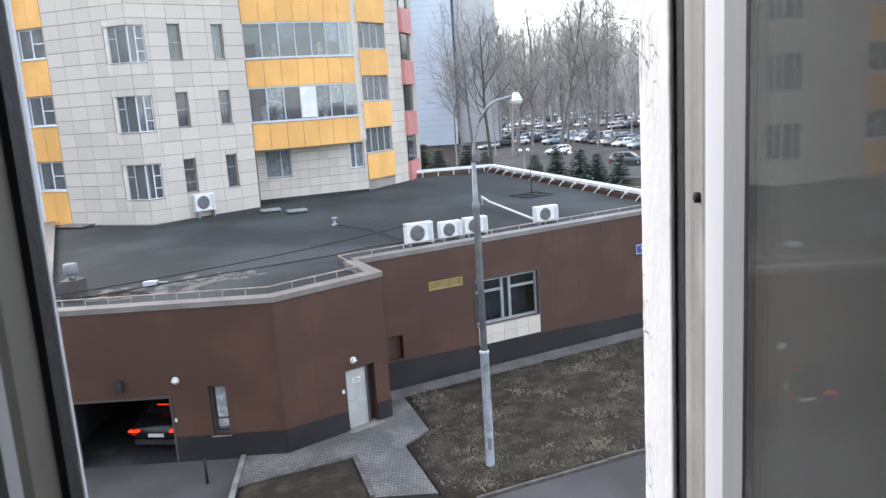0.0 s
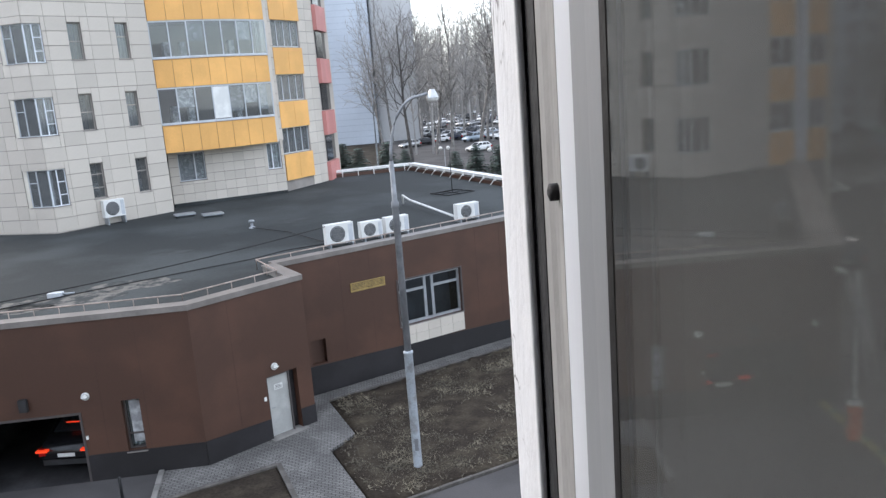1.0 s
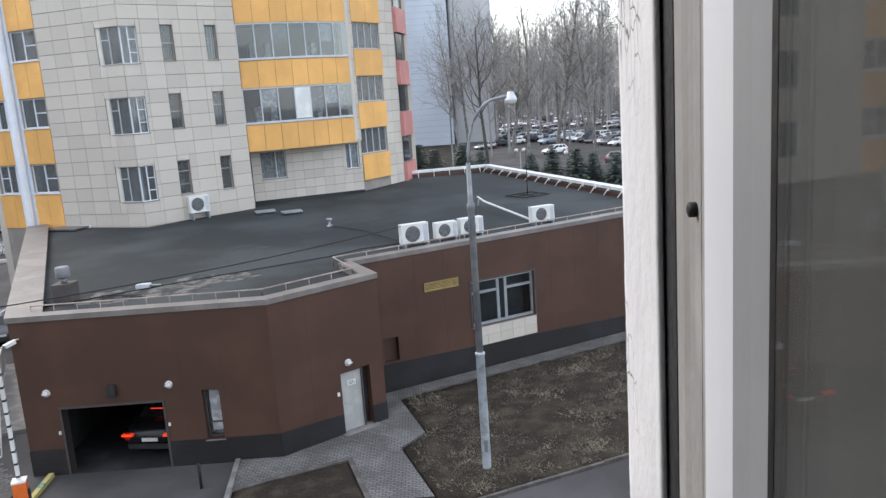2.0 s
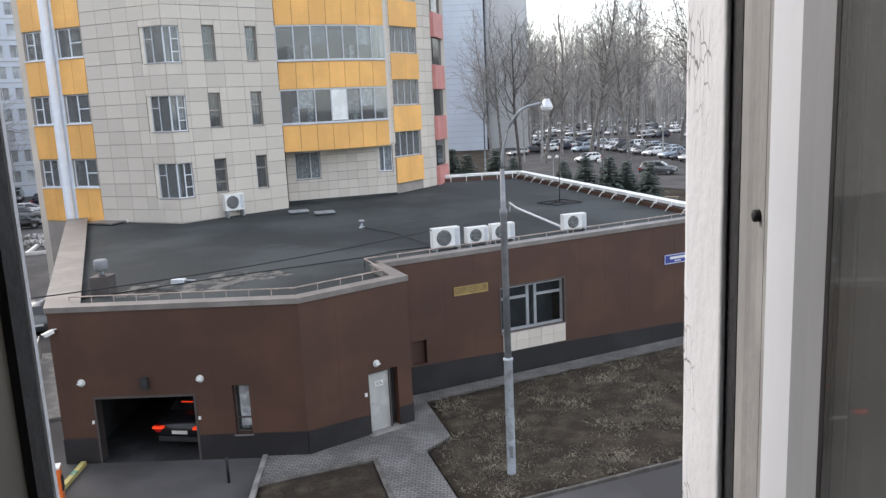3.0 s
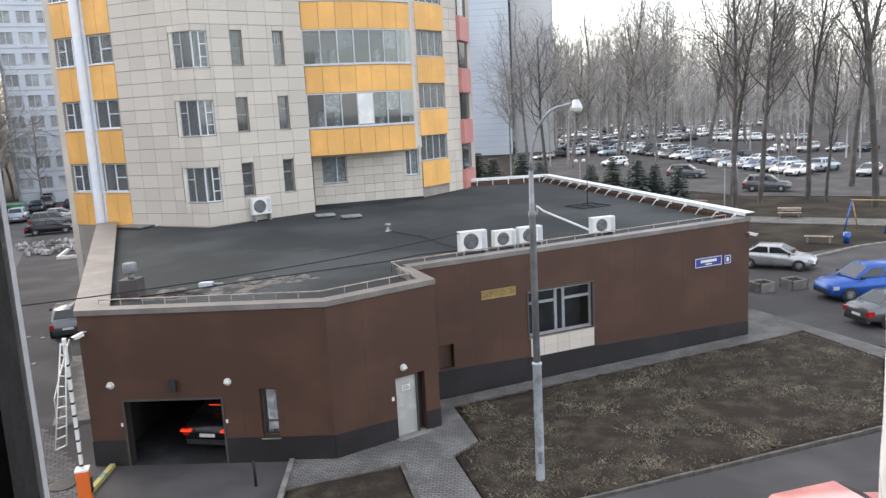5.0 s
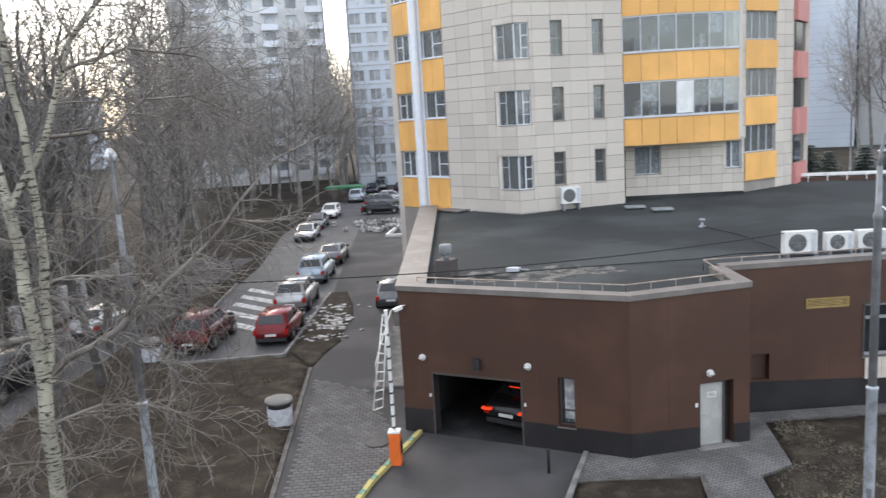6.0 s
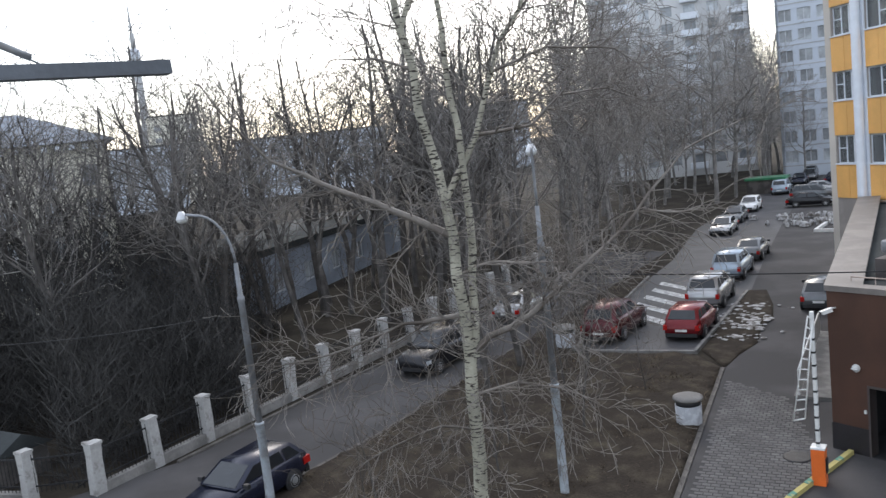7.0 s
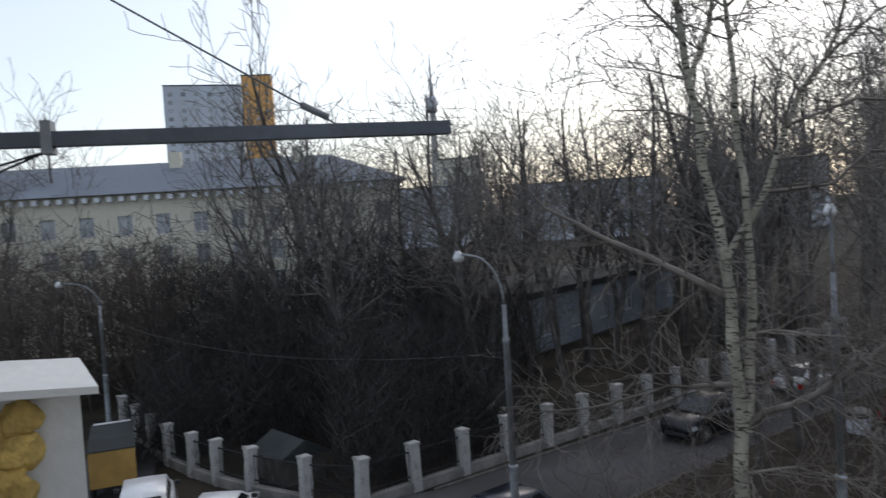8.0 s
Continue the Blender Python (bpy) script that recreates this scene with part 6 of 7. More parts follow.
def row_of_cars(x0, y0, x1, y1, n, heading, skip=0.1):
    for i in range(n):
        if rnd.random() < skip:
            continue
        k = (i + rnd.uniform(-0.08, 0.08)) / max(1, n - 1)
        c = rnd.choice(shades)
        kd = rnd.choice(("sedan", "hatch", "suv", "sedan"))
        car(kd, c, x0 + (x1 - x0) * k, y0 + (y1 - y0) * k, heading + rnd.uniform(-4, 4), {"white": "white car", "silver": "silver car", "grey": "grey car", "pale_blue": "pale blue car", "black": "black car", "navy": "dark blue car"}[c] + " in the crowded car park", "car park cars", far=True)


row_of_cars(24, 183, 38.5, 100, 25, 215, 0.03)
row_of_cars(29, 186, 43, 104, 22, 35, 0.1)
row_of_cars(10.5, 149, 20, 160, 4, 205, 0.0)
car("hatch", "white", 20.2, 127.5, 205, "white hatchback at the front of the car park", "car park cars")
car("suv", "grey", 25.4, 103.0, 335, "dark grey off-road car at the front of the car park", "car park cars")
car("suv", "grey", 29.4, 85.2, 335, "dark estate car at the edge of the car park", "car park cars")
car("hatch", "blue", 38.3, 107.4, 15, "bright blue car in the crowded car park", "car park cars")
row_of_cars(45, 96, 66, 80, 7, 225, 0.0)
row_of_cars(44, 190, 66, 170, 9, 215, 0.1)
row_of_cars(18, 238, 68, 233, 18, 240, 0.1)
row_of_cars(13, 203, 24, 214, 4, 240, 0.1)
row_of_cars(50, 140, 86, 118, 10, 215, 0.25)
row_of_cars(16, 190, 23, 152, 9, 215, 0.1)
row_of_cars(30, 215, 64, 203, 12, 225, 0.1)
row_of_cars(35, 262, 88, 260, 15, 240, 0.1)
row_of_cars(26, 305, 96, 300, 18, 240, 0.15)
row_of_cars(50, 420, 150, 400, 18, 240, 0.2)
for i in range(10):
    c = rnd.choice(shades)
    car(rnd.choice(("sedan", "hatch")), c, -58.0 - i * 2.3 + rnd.uniform(-0.4, 0.4), 98.0 + i * 5.4, 294, "car parked in the row far down the driveway", "far driveway cars", far=True)
t = thing("box_truck", pose(-35.9, -4.5, 0, 0, 0, 187), "parked lorry with a yellow box body", "lorry")
part("box_body", soften(bm_box(bmesh.new(), -3.0, 1.6, -0.85, 0.85, 0.6, 2.0), 0.03), mat("faded_yellow_box", (0.32, 0.19, 0.045), 0.6, scale=1, fine=14, var=0.15), t, "faded yellow box body")
part("box_roof", bm_box(bmesh.new(), -3.02, 1.62, -0.87, 0.87, 2.0, 2.05), M_ROOF, t)
part("cab", soften(bm_box(bmesh.new(), 1.7, 3.1, -0.83, 0.83, 0.45, 1.8), 0.12), PAINT["white"], t)
part("box_bars", bm_box(bmesh.new(), -1.3, 0.1, -0.862, -0.852, 1.4, 1.65), M_PLATE, t)
for x in (-2.0, 2.3):
    for s in (-1, 1):
        part("wheel", bm_lathe(bmesh.new(), [(0.2, -0.12), (0.4, -0.1), (0.4, 0.1), (0.2, 0.12)], 16), M_TYRE, t, "", pose(x, s * 0.78, 0.4, 90))

# ---- trees ----
def grow(seed, height, r0, spread, fork, twig, lean=(0, 0), density=1.0, levels=4, droop=0.0, bare=0.35, taper=0.25, piece=0.42, wob=0.07):
    """Limbs of a bare tree as (p0, p1, r0, r1, level) pieces."""
    rg = random.Random(seed)
    segs = []

    def limb(p, d, ln, r, lv, up):
        n = max(2, int(ln / (0.9 if lv < 2 else piece)) + 1)
        step = ln / n
        for i in range(n):
            k0, k1 = i / n, (i + 1) / n
            jit = wob if lv == 0 else 0.2
            d = (d + Vector((rg.gauss(0, jit), rg.gauss(0, jit), rg.gauss(0, jit * 0.6) + up * (0.09 if lv else 0.06)))).normalized()
            q = p + d * step
            ra, rb = r * (1 - (1 - taper) * k0), r * (1 - (1 - taper) * k1)
            segs.append((p, q, max(ra, 0.004), max(rb, 0.003), lv))
            if lv < levels and (lv > 0 or k1 > bare):
                many = density * (fork if lv == 0 else 1.15 if lv == 1 else 0.9)
                cnt = int(many) + (rg.random() < many - int(many))
                for _ in range(cnt):
                    a = rg.uniform(0, math.tau)
                    side = d.cross(Vector((math.cos(a), math.sin(a), 0.3))).normalized()
                    tilt = rg.uniform(0.45, 0.95)
                    cd = (d * (1 - tilt * 0.55) + side * tilt * spread + Vector((0, 0, -droop * (lv > 0)))).normalized()
                    cl = ln * rg.uniform(0.26, 0.5) * (1.05 - 0.55 * k1) if lv == 0 else ln * rg.uniform(0.35, 0.62)
                    if cl > twig:
                        limb(q, cd, cl, max(rb * rg.uniform(0.34, 0.6), 0.006), lv + 1, up - droop * 3)
            p = q

    limb(Vector((0, 0, -0.1)), Vector((lean[0], lean[1], 1)).normalized(), height, r0, 0, 0.9)
    return segs


def limb_mesh(name, segs, material, thick=0.0):
    verts, faces, n0 = [], [], 0
    for p, q, a, b, lv in segs:
        k = (8, 6, 4, 3, 3, 3)[lv] if a > 0.05 else 3
        d = (q - p).normalized()
        u = d.cross(Vector((0.3, 0.1, 1)) if abs(d.z) < 0.93 else Vector((1, 0, 0))).normalized()
        w = d.cross(u)
        a, b = max(a, thick), max(b, thick * 0.8)
        for c, r in ((p - d * a * 0.3, a), (q, b)):
            for i in range(k):
                an = i * math.tau / k
                verts.append(c + (u * math.cos(an) + w * math.sin(an)) * r)
        for i in range(k):
            j = (i + 1) % k
            faces.append((n0 + i, n0 + j, n0 + k + j, n0 + k + i))
        n0 += 2 * k
    me = bpy.data.meshes.new(name)
    me.from_pydata(verts, [], faces)
    me.polygons.foreach_set("use_smooth", [True] * len(me.polygons))
    me.materials.append(material)
    me.update()
    return me


def tree(segs, m, label, bark, twig, group="", thick=0.0, name="tree"):
    t = thing(name, m, label, "tree", group)
    share("trunk", limb_mesh("trunk", [s for s in segs if s[4] < 2], bark, thick), t, Matrix())
    share("crown", limb_mesh("crown", [s for s in segs if s[4] >= 2], twig, thick), t, Matrix())
    return t


def grove(protos, spots, seed):
    rg = random.Random(seed)
    for x, y, s in spots:
        copy_thing(rg.choice(protos), pose(x, y, 0, rg.uniform(-3, 3), rg.uniform(-3, 3), rg.uniform(0, 360))).scale = (s * rg.uniform(0.9, 1.1),) * 2 + (s * rg.uniform(0.9, 1.12),)


dark = [tree(grow(10 + k, 15.2, 0.22, 0.9, 1.6, 0.6, levels=3, bare=0.3, piece=0.8, density=0.82), pose(-44 - 3 * k, 14 + 9 * k, 0), "leafless dark-barked tree in the grove behind the fence", M_BARK, M_TWIG, "grove trees", 0.019) for k in range(4)]
tall = [tree(grow(30 + k, 22.0, 0.27, 0.6, 1.5, 0.8, levels=3, bare=0.35, piece=0.9, density=0.75, wob=0.025), pose(*((22.4, 73.2), (24.3, 80.2), (25.6, 76.0))[k], 0), "tall slim leafless tree beside the car park", M_TALLBARK, M_TALLTWIG, "car park trees", 0.026) for k in range(3)]
rg = random.Random(21)
spots = []
for i in range(66):
    d = rg.uniform(0, 1)
    spots.append((-42 - 46 * d + rg.uniform(-3, 3), rg.uniform(-14 - 8 * d, 42 + 22 * d), rg.uniform(0.85, 1.3)))
for i in range(40):
    y = rg.uniform(32, 110)
    spots.append((-40 - (y - 40) * 0.52 - rg.uniform(1.5, 22), y, rg.uniform(0.9, 1.5)))
spots += [(-38.8, 6.4, 0.8), (-37.9, 12.9, 0.85), (-40.3, 18.2, 0.8), (-41.8, 24.5, 0.85), (-32.0, 32.5, 0.7), (-36.0, 36.0, 0.7), (-28.9, 21.9, 0.95), (-27.0, 22.6, 0.8), (-31.6, 27.0, 0.8), (-25.6, 19.5, 0.55), (-44, -8, 0.7), (-50, -14, 0.75), (-46.5, 18.5, 0.85), (-48.6, 21.5, 0.9), (-50.3, 24.8, 0.8), (-52.6, 27.8, 0.95), (-54, 30.5, 0.85), (-56.5, 33.5, 0.9)]
tall_dark = [(-46.3, 3.0, 0.95), (-50.0, 7.0, 0.90), (-51.1, 12.3, 0.95), (-52.4, 0.5, 0.80), (-45.0, 15.5, 0.90), (-57.5, 10.8, 1.00), (-58.1, 17.0, 1.05), (-52.5, 21.3, 1.00)]
def clear(x, y):
    """Open ground with brush only between the yard and the old house."""
    return -y < 0.13 * -x - 7 or math.hypot(x, y) > 66


hazy = [tree(grow(50 + k, 15.0, 0.19, 1.0, 2.0, 0.6, levels=3, bare=0.25, piece=0.75, density=1.0), pose(-58 - 6 * k, 66 + 12 * k, 0), "leafless tree in haze-paled colours along the driveway", M_FARBARK, M_FARTWIG, "driveway trees", 0.019) for k in range(2)]
grove(dark, [s for s in spots if s[1] < 40 and clear(s[0], s[1])], 5)
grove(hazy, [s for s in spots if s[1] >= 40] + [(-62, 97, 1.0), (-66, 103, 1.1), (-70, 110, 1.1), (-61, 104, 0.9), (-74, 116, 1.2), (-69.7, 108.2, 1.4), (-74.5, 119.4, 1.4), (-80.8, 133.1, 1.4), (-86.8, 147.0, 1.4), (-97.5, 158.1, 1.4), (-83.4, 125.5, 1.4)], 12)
grove(dark, tall_dark, 17)
rd = random.Random(61)
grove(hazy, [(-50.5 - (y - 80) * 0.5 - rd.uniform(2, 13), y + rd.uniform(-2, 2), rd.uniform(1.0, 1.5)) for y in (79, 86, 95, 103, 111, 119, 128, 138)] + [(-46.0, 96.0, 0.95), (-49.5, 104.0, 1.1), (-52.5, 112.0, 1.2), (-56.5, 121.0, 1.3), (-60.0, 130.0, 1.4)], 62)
grove(dark, [(-53 - 12 * rg.random(), rg.uniform(-21, -5), rg.uniform(0.45, 0.62)) for _ in range(14)], 31)
spots = [(31.0, 78.5, 0.95), (33.5, 70.2, 1.15), (38.5, 86.0, 1.1), (31.5, 75.5, 0.6), (13.5, 128, 1.0), (16, 127, 1.1), (25.7, 150, 1.1), (33, 165, 1.2), (14, 160, 1.1), (8, 110, 0.9), (5, 130, 0.95), (44, 120, 1.1)]
for i in range(30):
    a = radians(rg.uniform(-38, 6))
    d = rg.uniform(130, 250)
    spots.append((-d * math.sin(a), d * math.cos(a), rg.uniform(0.95, 1.5)))
faint = [tree(grow(35 + k, 21.0, 0.27, 0.65, 1.6, 0.8, levels=3, bare=0.3, piece=0.9, density=0.85, wob=0.03), pose(*((27.0, 128.0), (46.0, 150.0))[k], 0), "tall haze-paled leafless tree in the far wood", M_FARBARK, M_FARTWIG, "far trees", 0.03) for k in range(2)]
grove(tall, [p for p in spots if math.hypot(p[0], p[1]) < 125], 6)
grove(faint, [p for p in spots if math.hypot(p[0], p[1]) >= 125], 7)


def sticks(name, ends, material, label, category):
    """A tangle of three-sided sticks (p, q, r) joined into one mesh."""
    verts, faces = [], []
    for p, q, r in ends:
        d = (q - p).normalized()
        u = d.cross(Vector((0.31, 0.2, 0.9)) if abs(d.z) < 0.9 else Vector((1, 0.1, 0))).normalized()
        w = d.cross(u)
        n0 = len(verts)
        for c, s in ((p, r), (q, r * 0.55)):
            for i in range(3):
                verts.append(c + (u * math.cos(i * 2.0944) + w * math.sin(i * 2.0944)) * s)
        for i in range(3):
            j = (i + 1) % 3
            faces.append((n0 + i, n0 + j, n0 + 3 + j, n0 + 3 + i))
    me = bpy.data.meshes.new(name)
    me.from_pydata(verts, [], faces)
    me.materials.append(material)
    return tagged(new(name, me), label, category, "", "stuff")


# the wood behind and between the rows of the car park
rw = random.Random(91)
wood = []
for i in range(820):
    a, d = radians(rw.uniform(3.5, 31)), (245 + 190 * rw.random()) if i % 12 else rw.uniform(125, 240)
    base = Vector((d * math.sin(a), d * math.cos(a), -0.2))
    H, tilt = rw.uniform(18, 27) * (1.35 if d > 245 else 0.9), Vector((rw.gauss(0, 0.05), rw.gauss(0, 0.05), 0))
    at = lambda k: base + Vector((0, 0, H * k)) + tilt * H * k * k
    for j in range(4):
        wood.append((at(j / 4), at(j / 4 + 0.25), (0.3 if d > 245 else 0.2) * (1 - j * 0.22)))
    for j in range(27):
        k = 0.2 + 0.76 * rw.random()
        an, ln = rw.uniform(0, math.tau), H * rw.uniform(0.09, 0.2) * (1.25 - k)
        d1 = Vector((math.cos(an), math.sin(an), rw.uniform(0.5, 1.5))).normalized()
        p, q = at(k), at(k) + d1 * ln
        wood.append((p, q, 0.062))
        for _ in range(2):
            s = p + (q - p) * rw.uniform(0.35, 1.0)
            wood.append((s, s + (d1 + Vector((rw.gauss(0, 0.55), rw.gauss(0, 0.55), 0.35))).normalized() * ln * rw.uniform(0.5, 0.9), 0.035))
# the haze over this wood is put into its light grey colour
sticks("far_wood", wood, mat("hazy_grey_wood", (0.36, 0.345, 0.33), 0.95, scale=0.05, fine=3, var=0.25, bump=0.0, island=0.2), "leafless haze-paled wood behind the car park", "wood")
# dark undergrowth behind the fence
under = []
for i in range(34000):
    y = rw.uniform(-4, 19)
    back = 30 * rw.random() ** 1.1
    x = (-30.4 - 0.445 * (y - 7) if y > 4 else -37.0) - back
    n = (0.75 + 0.6 * noise.noise(Vector((x * 0.14, y * 0.14, 2))) - 0.045 * max(0, y - 12)) * min(1.0, 0.3 + back / 11)
    if n < 0.2 or (y > 13 and x > -45) or (-36 < x < -31 and y < 4.5):
        continue
    z = rw.random() ** 1.55 * (1.2 + 7.8 * n)
    d = Vector((rw.gauss(0, 0.6), rw.gauss(0, 0.6), rw.uniform(0.3, 1.3))).normalized()
    p = Vector((x, y, z - 0.15))
    under.append((p, p + d * rw.uniform(0.6, 1.8), 0.02))
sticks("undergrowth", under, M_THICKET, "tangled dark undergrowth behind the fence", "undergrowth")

# the pale-barked tree in the verge: twin stem, with long limbs on either side
VL = Vector((0.60, 0.80, 0))
VD = Vector((-0.80, 0.60, 0))


def poly_limb(out, start, dirs, r0, r1, lv, seg=0.5):
    """A limb that bends through (side, depth, up) directions with lengths, and its points."""
    p, pts = Vector(start), []
    total = sum(d[3] for d in dirs)
    done = 0.0
    rg2 = random.Random(len(out) + int(total * 10))
    for a, b, c, ln in dirs:
        d = (VL * a + VD * b + Vector((0, 0, c))).normalized()
        n = max(1, int(ln / seg))
        for i in range(n):
            dd = (d + Vector((rg2.gauss(0, 0.06), rg2.gauss(0, 0.06), rg2.gauss(0, 0.05)))).normalized()
            q = p + dd * (ln / n)
            k0 = done / total
            done += ln / n
            k1 = done / total
            out.append((p, q, r0 + (r1 - r0) * k0, r0 + (r1 - r0) * k1, lv))
            pts.append((q, dd, r0 + (r1 - r0) * k1))
            p = q
    return pts


segs_w, segs_t = [], []
B0 = Vector((0, 0, -0.1))
main = poly_limb(segs_w, B0, [(0, 0, 1, 5.1), (-0.03, 0, 1, 1.75), (0, 0, 1, 1.65), (-0.13, 0, 1, 1.43), (-0.18, 0, 1, 1.18), (-0.08, 0, 1, 1.6), (-0.14, 0, 1, 1.6), (-0.1, 0, 1, 2.4)], 0.175, 0.045, 0, 0.7)
twin = poly_limb(segs_w, main[7][0] + VL * 0.1, [(0.14, 0.08, 1, 1.6), (0.03, 0.05, 1, 1.2), (-0.05, 0.05, 1, 0.95), (-0.03, 0, 1, 1.0), (-0.11, 0, 1, 1.25), (-0.1, 0, 1, 1.4), (-0.05, 0, 1, 2.5)], 0.105, 0.035, 1, 0.6)
right = poly_limb(segs_w, main[11][0], [(0.5, 0.1, 0.9, 1.5), (0.33, 0, 1, 1.9), (0.55, 0, 0.8, 0.75), (0.3, 0, 1, 2.0)], 0.075, 0.03, 1, 0.5)
fork = poly_limb(segs_w, main[15][0], [(0.3, 0.1, 1, 1.2), (0.15, 0, 1, 2.4)], 0.06, 0.025, 1, 0.5)
limbs = [poly_limb(segs_t, main[10][0], [(-1.2, 0.1, 0.66, 1.37), (-1.1, 0.1, 0.53, 1.22), (-1.3, 0.05, 0.78, 1.5), (-0.7, 0, 0.77, 1.04), (-0.5, 0, 0.9, 1.0)], 0.082, 0.02, 1, 0.35),
         poly_limb(segs_t, main[8][0], [(-1, 0.1, 0.02, 1.3), (-1.5, 0.1, -0.44, 1.56), (-1.36, 0.1, -0.23, 1.4)], 0.055, 0.014, 1, 0.35),
         poly_limb(segs_t, main[7][0], [(0.4, -0.1, 0.44, 0.6), (0.87, -0.1, 0.39, 0.95), (0.88, -0.1, 0.63, 1.08), (1.1, -0.1, 0.82, 1.38), (0.64, 0, 0.74, 0.98), (0.73, 0, 0.72, 1.02), (1.16, 0, 0.49, 1.26)], 0.072, 0.018, 1, 0.35),
         poly_limb(segs_t, right[2][0], [(1, 0, 0.04, 1.15), (0.62, 0, 0.54, 0.82), (0.9, 0, 0, 0.9), (0.8, 0, -0.4, 0.8)], 0.05, 0.014, 1, 0.3),
         poly_limb(segs_t, main[6][0], [(1, -0.1, 0.27, 1.0), (1.15, 0, -0.37, 1.2), (0.8, 0.1, -0.6, 0.8)], 0.042, 0.012, 1, 0.3),
         poly_limb(segs_t, main[5][0], [(-0.7, -0.3, 0.25, 0.8), (-0.85, -0.2, -0.2, 1.1), (-0.8, 0, -0.4, 0.9)], 0.042, 0.012, 1, 0.3),
         poly_limb(segs_t, main[9][0], [(0.7, 0.5, 0.1, 0.9), (0.85, 0.3, -0.15, 1.6), (0.85, 0.3, -0.3, 1.2)], 0.045, 0.012, 1, 0.3),
         poly_limb(segs_t, right[4][0], [(0.85, 0.2, 0.3, 1.3), (0.9, 0.1, -0.1, 1.4), (0.8, 0, -0.6, 0.9)], 0.045, 0.012, 1, 0.3),
         poly_limb(segs_t, main[14][0], [(-0.8, 0.1, 0.3, 0.8), (-0.85, 0.1, 0.05, 0.9)], 0.04, 0.012, 1, 0.3),
         poly_limb(segs_t, twin[10][0], [(0.7, -0.2, 0.7, 1.2), (0.6, 0, 0.6, 1.3)], 0.04, 0.012, 1, 0.3),
         poly_limb(segs_t, main[16][0], [(-0.6, 0.2, 0.7, 1.0), (-0.5, 0, 0.9, 1.3)], 0.045, 0.012, 1, 0.3),
         poly_limb(segs_t, right[6][0], [(0.7, 0.2, 0.6, 1.2), (0.8, 0, 0.3, 1.2)], 0.04, 0.012, 1, 0.3)]
rg3 = random.Random(77)


def twigs(out, p, d, ln, r, lv):
    n = max(2, int(ln / 0.16))
    for i in range(n):
        d = (d + Vector((rg3.gauss(0, 0.17), rg3.gauss(0, 0.17), rg3.gauss(0, 0.15) - 0.035))).normalized()
        q = p + d * (ln / n)
        out.append((p, q, r * (1 - 0.7 * i / n), r * (1 - 0.7 * (i + 1) / n), lv))
        if lv < 4 and rg3.random() < (0.62 if lv == 2 else 0.42):
            side = d.cross(Vector((rg3.gauss(0, 1), rg3.gauss(0, 1), rg3.gauss(0, 1)))).normalized()
            twigs(out, q, (d * 0.75 + side * 0.75).normalized(), ln * rg3.uniform(0.3, 0.6), r * 0.6, lv + 1)
        p = q


for pts in [*limbs, right[3:], fork, twin[9:], main[15:]]:
    for q, d, r in pts:
        for _ in range(3):
            side = d.cross(Vector((rg3.gauss(0, 1), rg3.gauss(0, 1), rg3.gauss(0, 1)))).normalized()
            twigs(segs_t, q, (d * 0.55 + side * 0.8).normalized(), rg3.uniform(0.7, 2.1), min(0.022, r * 0.45), 2)
for k in range(34):
    q, d, r = main[3 + k % 9]
    side = Vector((rg3.gauss(0, 1), rg3.gauss(0, 1), rg3.uniform(-0.2, 0.5))).normalized()
    twigs(segs_t, q, side, rg3.uniform(0.8, 2.0), 0.016, 2)
t = thing("birch_tree", pose(-13.38, 10.02, 0), "tall pale-barked birch with twin stems and bare twigs", "tree")
share("trunk", limb_mesh("trunk", segs_w, M_BIRCH), t, Matrix(), "pale birch bark with dark marks")
share("crown", limb_mesh("crown", segs_t, M_BIRCHTWIG, 0.0072), t, Matrix(), "bare drooping twigs")
# thin saplings and a tangle of brush round it
brush = [tree(grow(60 + k, 5.5, 0.05, 1.3, 2.6, 0.3, levels=3, bare=0.05), pose(*((-16.9, 12.2), (-20.6, 16.5))[k], 0), "leafless brown shrub in the verge", M_BARK, mat("brown_brush_twigs", (0.115, 0.094, 0.076), 0.95, scale=1, fine=9, var=0.25, bump=0.0), "verge shrubs", 0.009, "shrub") for k in range(2)]
spots = [(-18.6, 14.4, 0.9), (-19.5, 18.9, 1.0), (-22.4, 20.9, 1.1), (-24.2, 24.0, 1.1), (-26.4, 22.9, 1.0), (-21.6, 14.4, 0.8), (-28.6, 26.5, 1.2), (-31.5, 30.5, 1.2), (-34.5, 35.5, 1.2), (-36.8, 41.0, 1.2), (-15.4, 8.2, 0.7), (-17.8, 9.8, 0.8), (-33.0, 28.4, 1.2), (-38.4, 44.4, 1.2), (-20.4, 23.2, 0.55)] + [(-47 - 18 * rg.random(), rg.uniform(-21, -2), rg.uniform(1.2, 1.7)) for _ in range(38)] + [(-40.5 - 22 * rg.random(), rg.uniform(-2, 46), rg.uniform(0.8, 1.4)) for _ in range(44)]
grove(brush, spots, 8)
thicket = [tree(grow(70 + k, 8.6, 0.09, 1.2, 2.2, 0.45, levels=3, bare=0.08, piece=0.6), pose(*((-50.0, -9.0), (-52.5, -4.5))[k], 0), "brown leafless thicket tree beside the yard", M_BARK, mat("reddish_brown_twigs", (0.13, 0.105, 0.085), 0.95, scale=1, fine=9, var=0.25, bump=0.0), "yard thicket", 0.017) for k in range(2)]
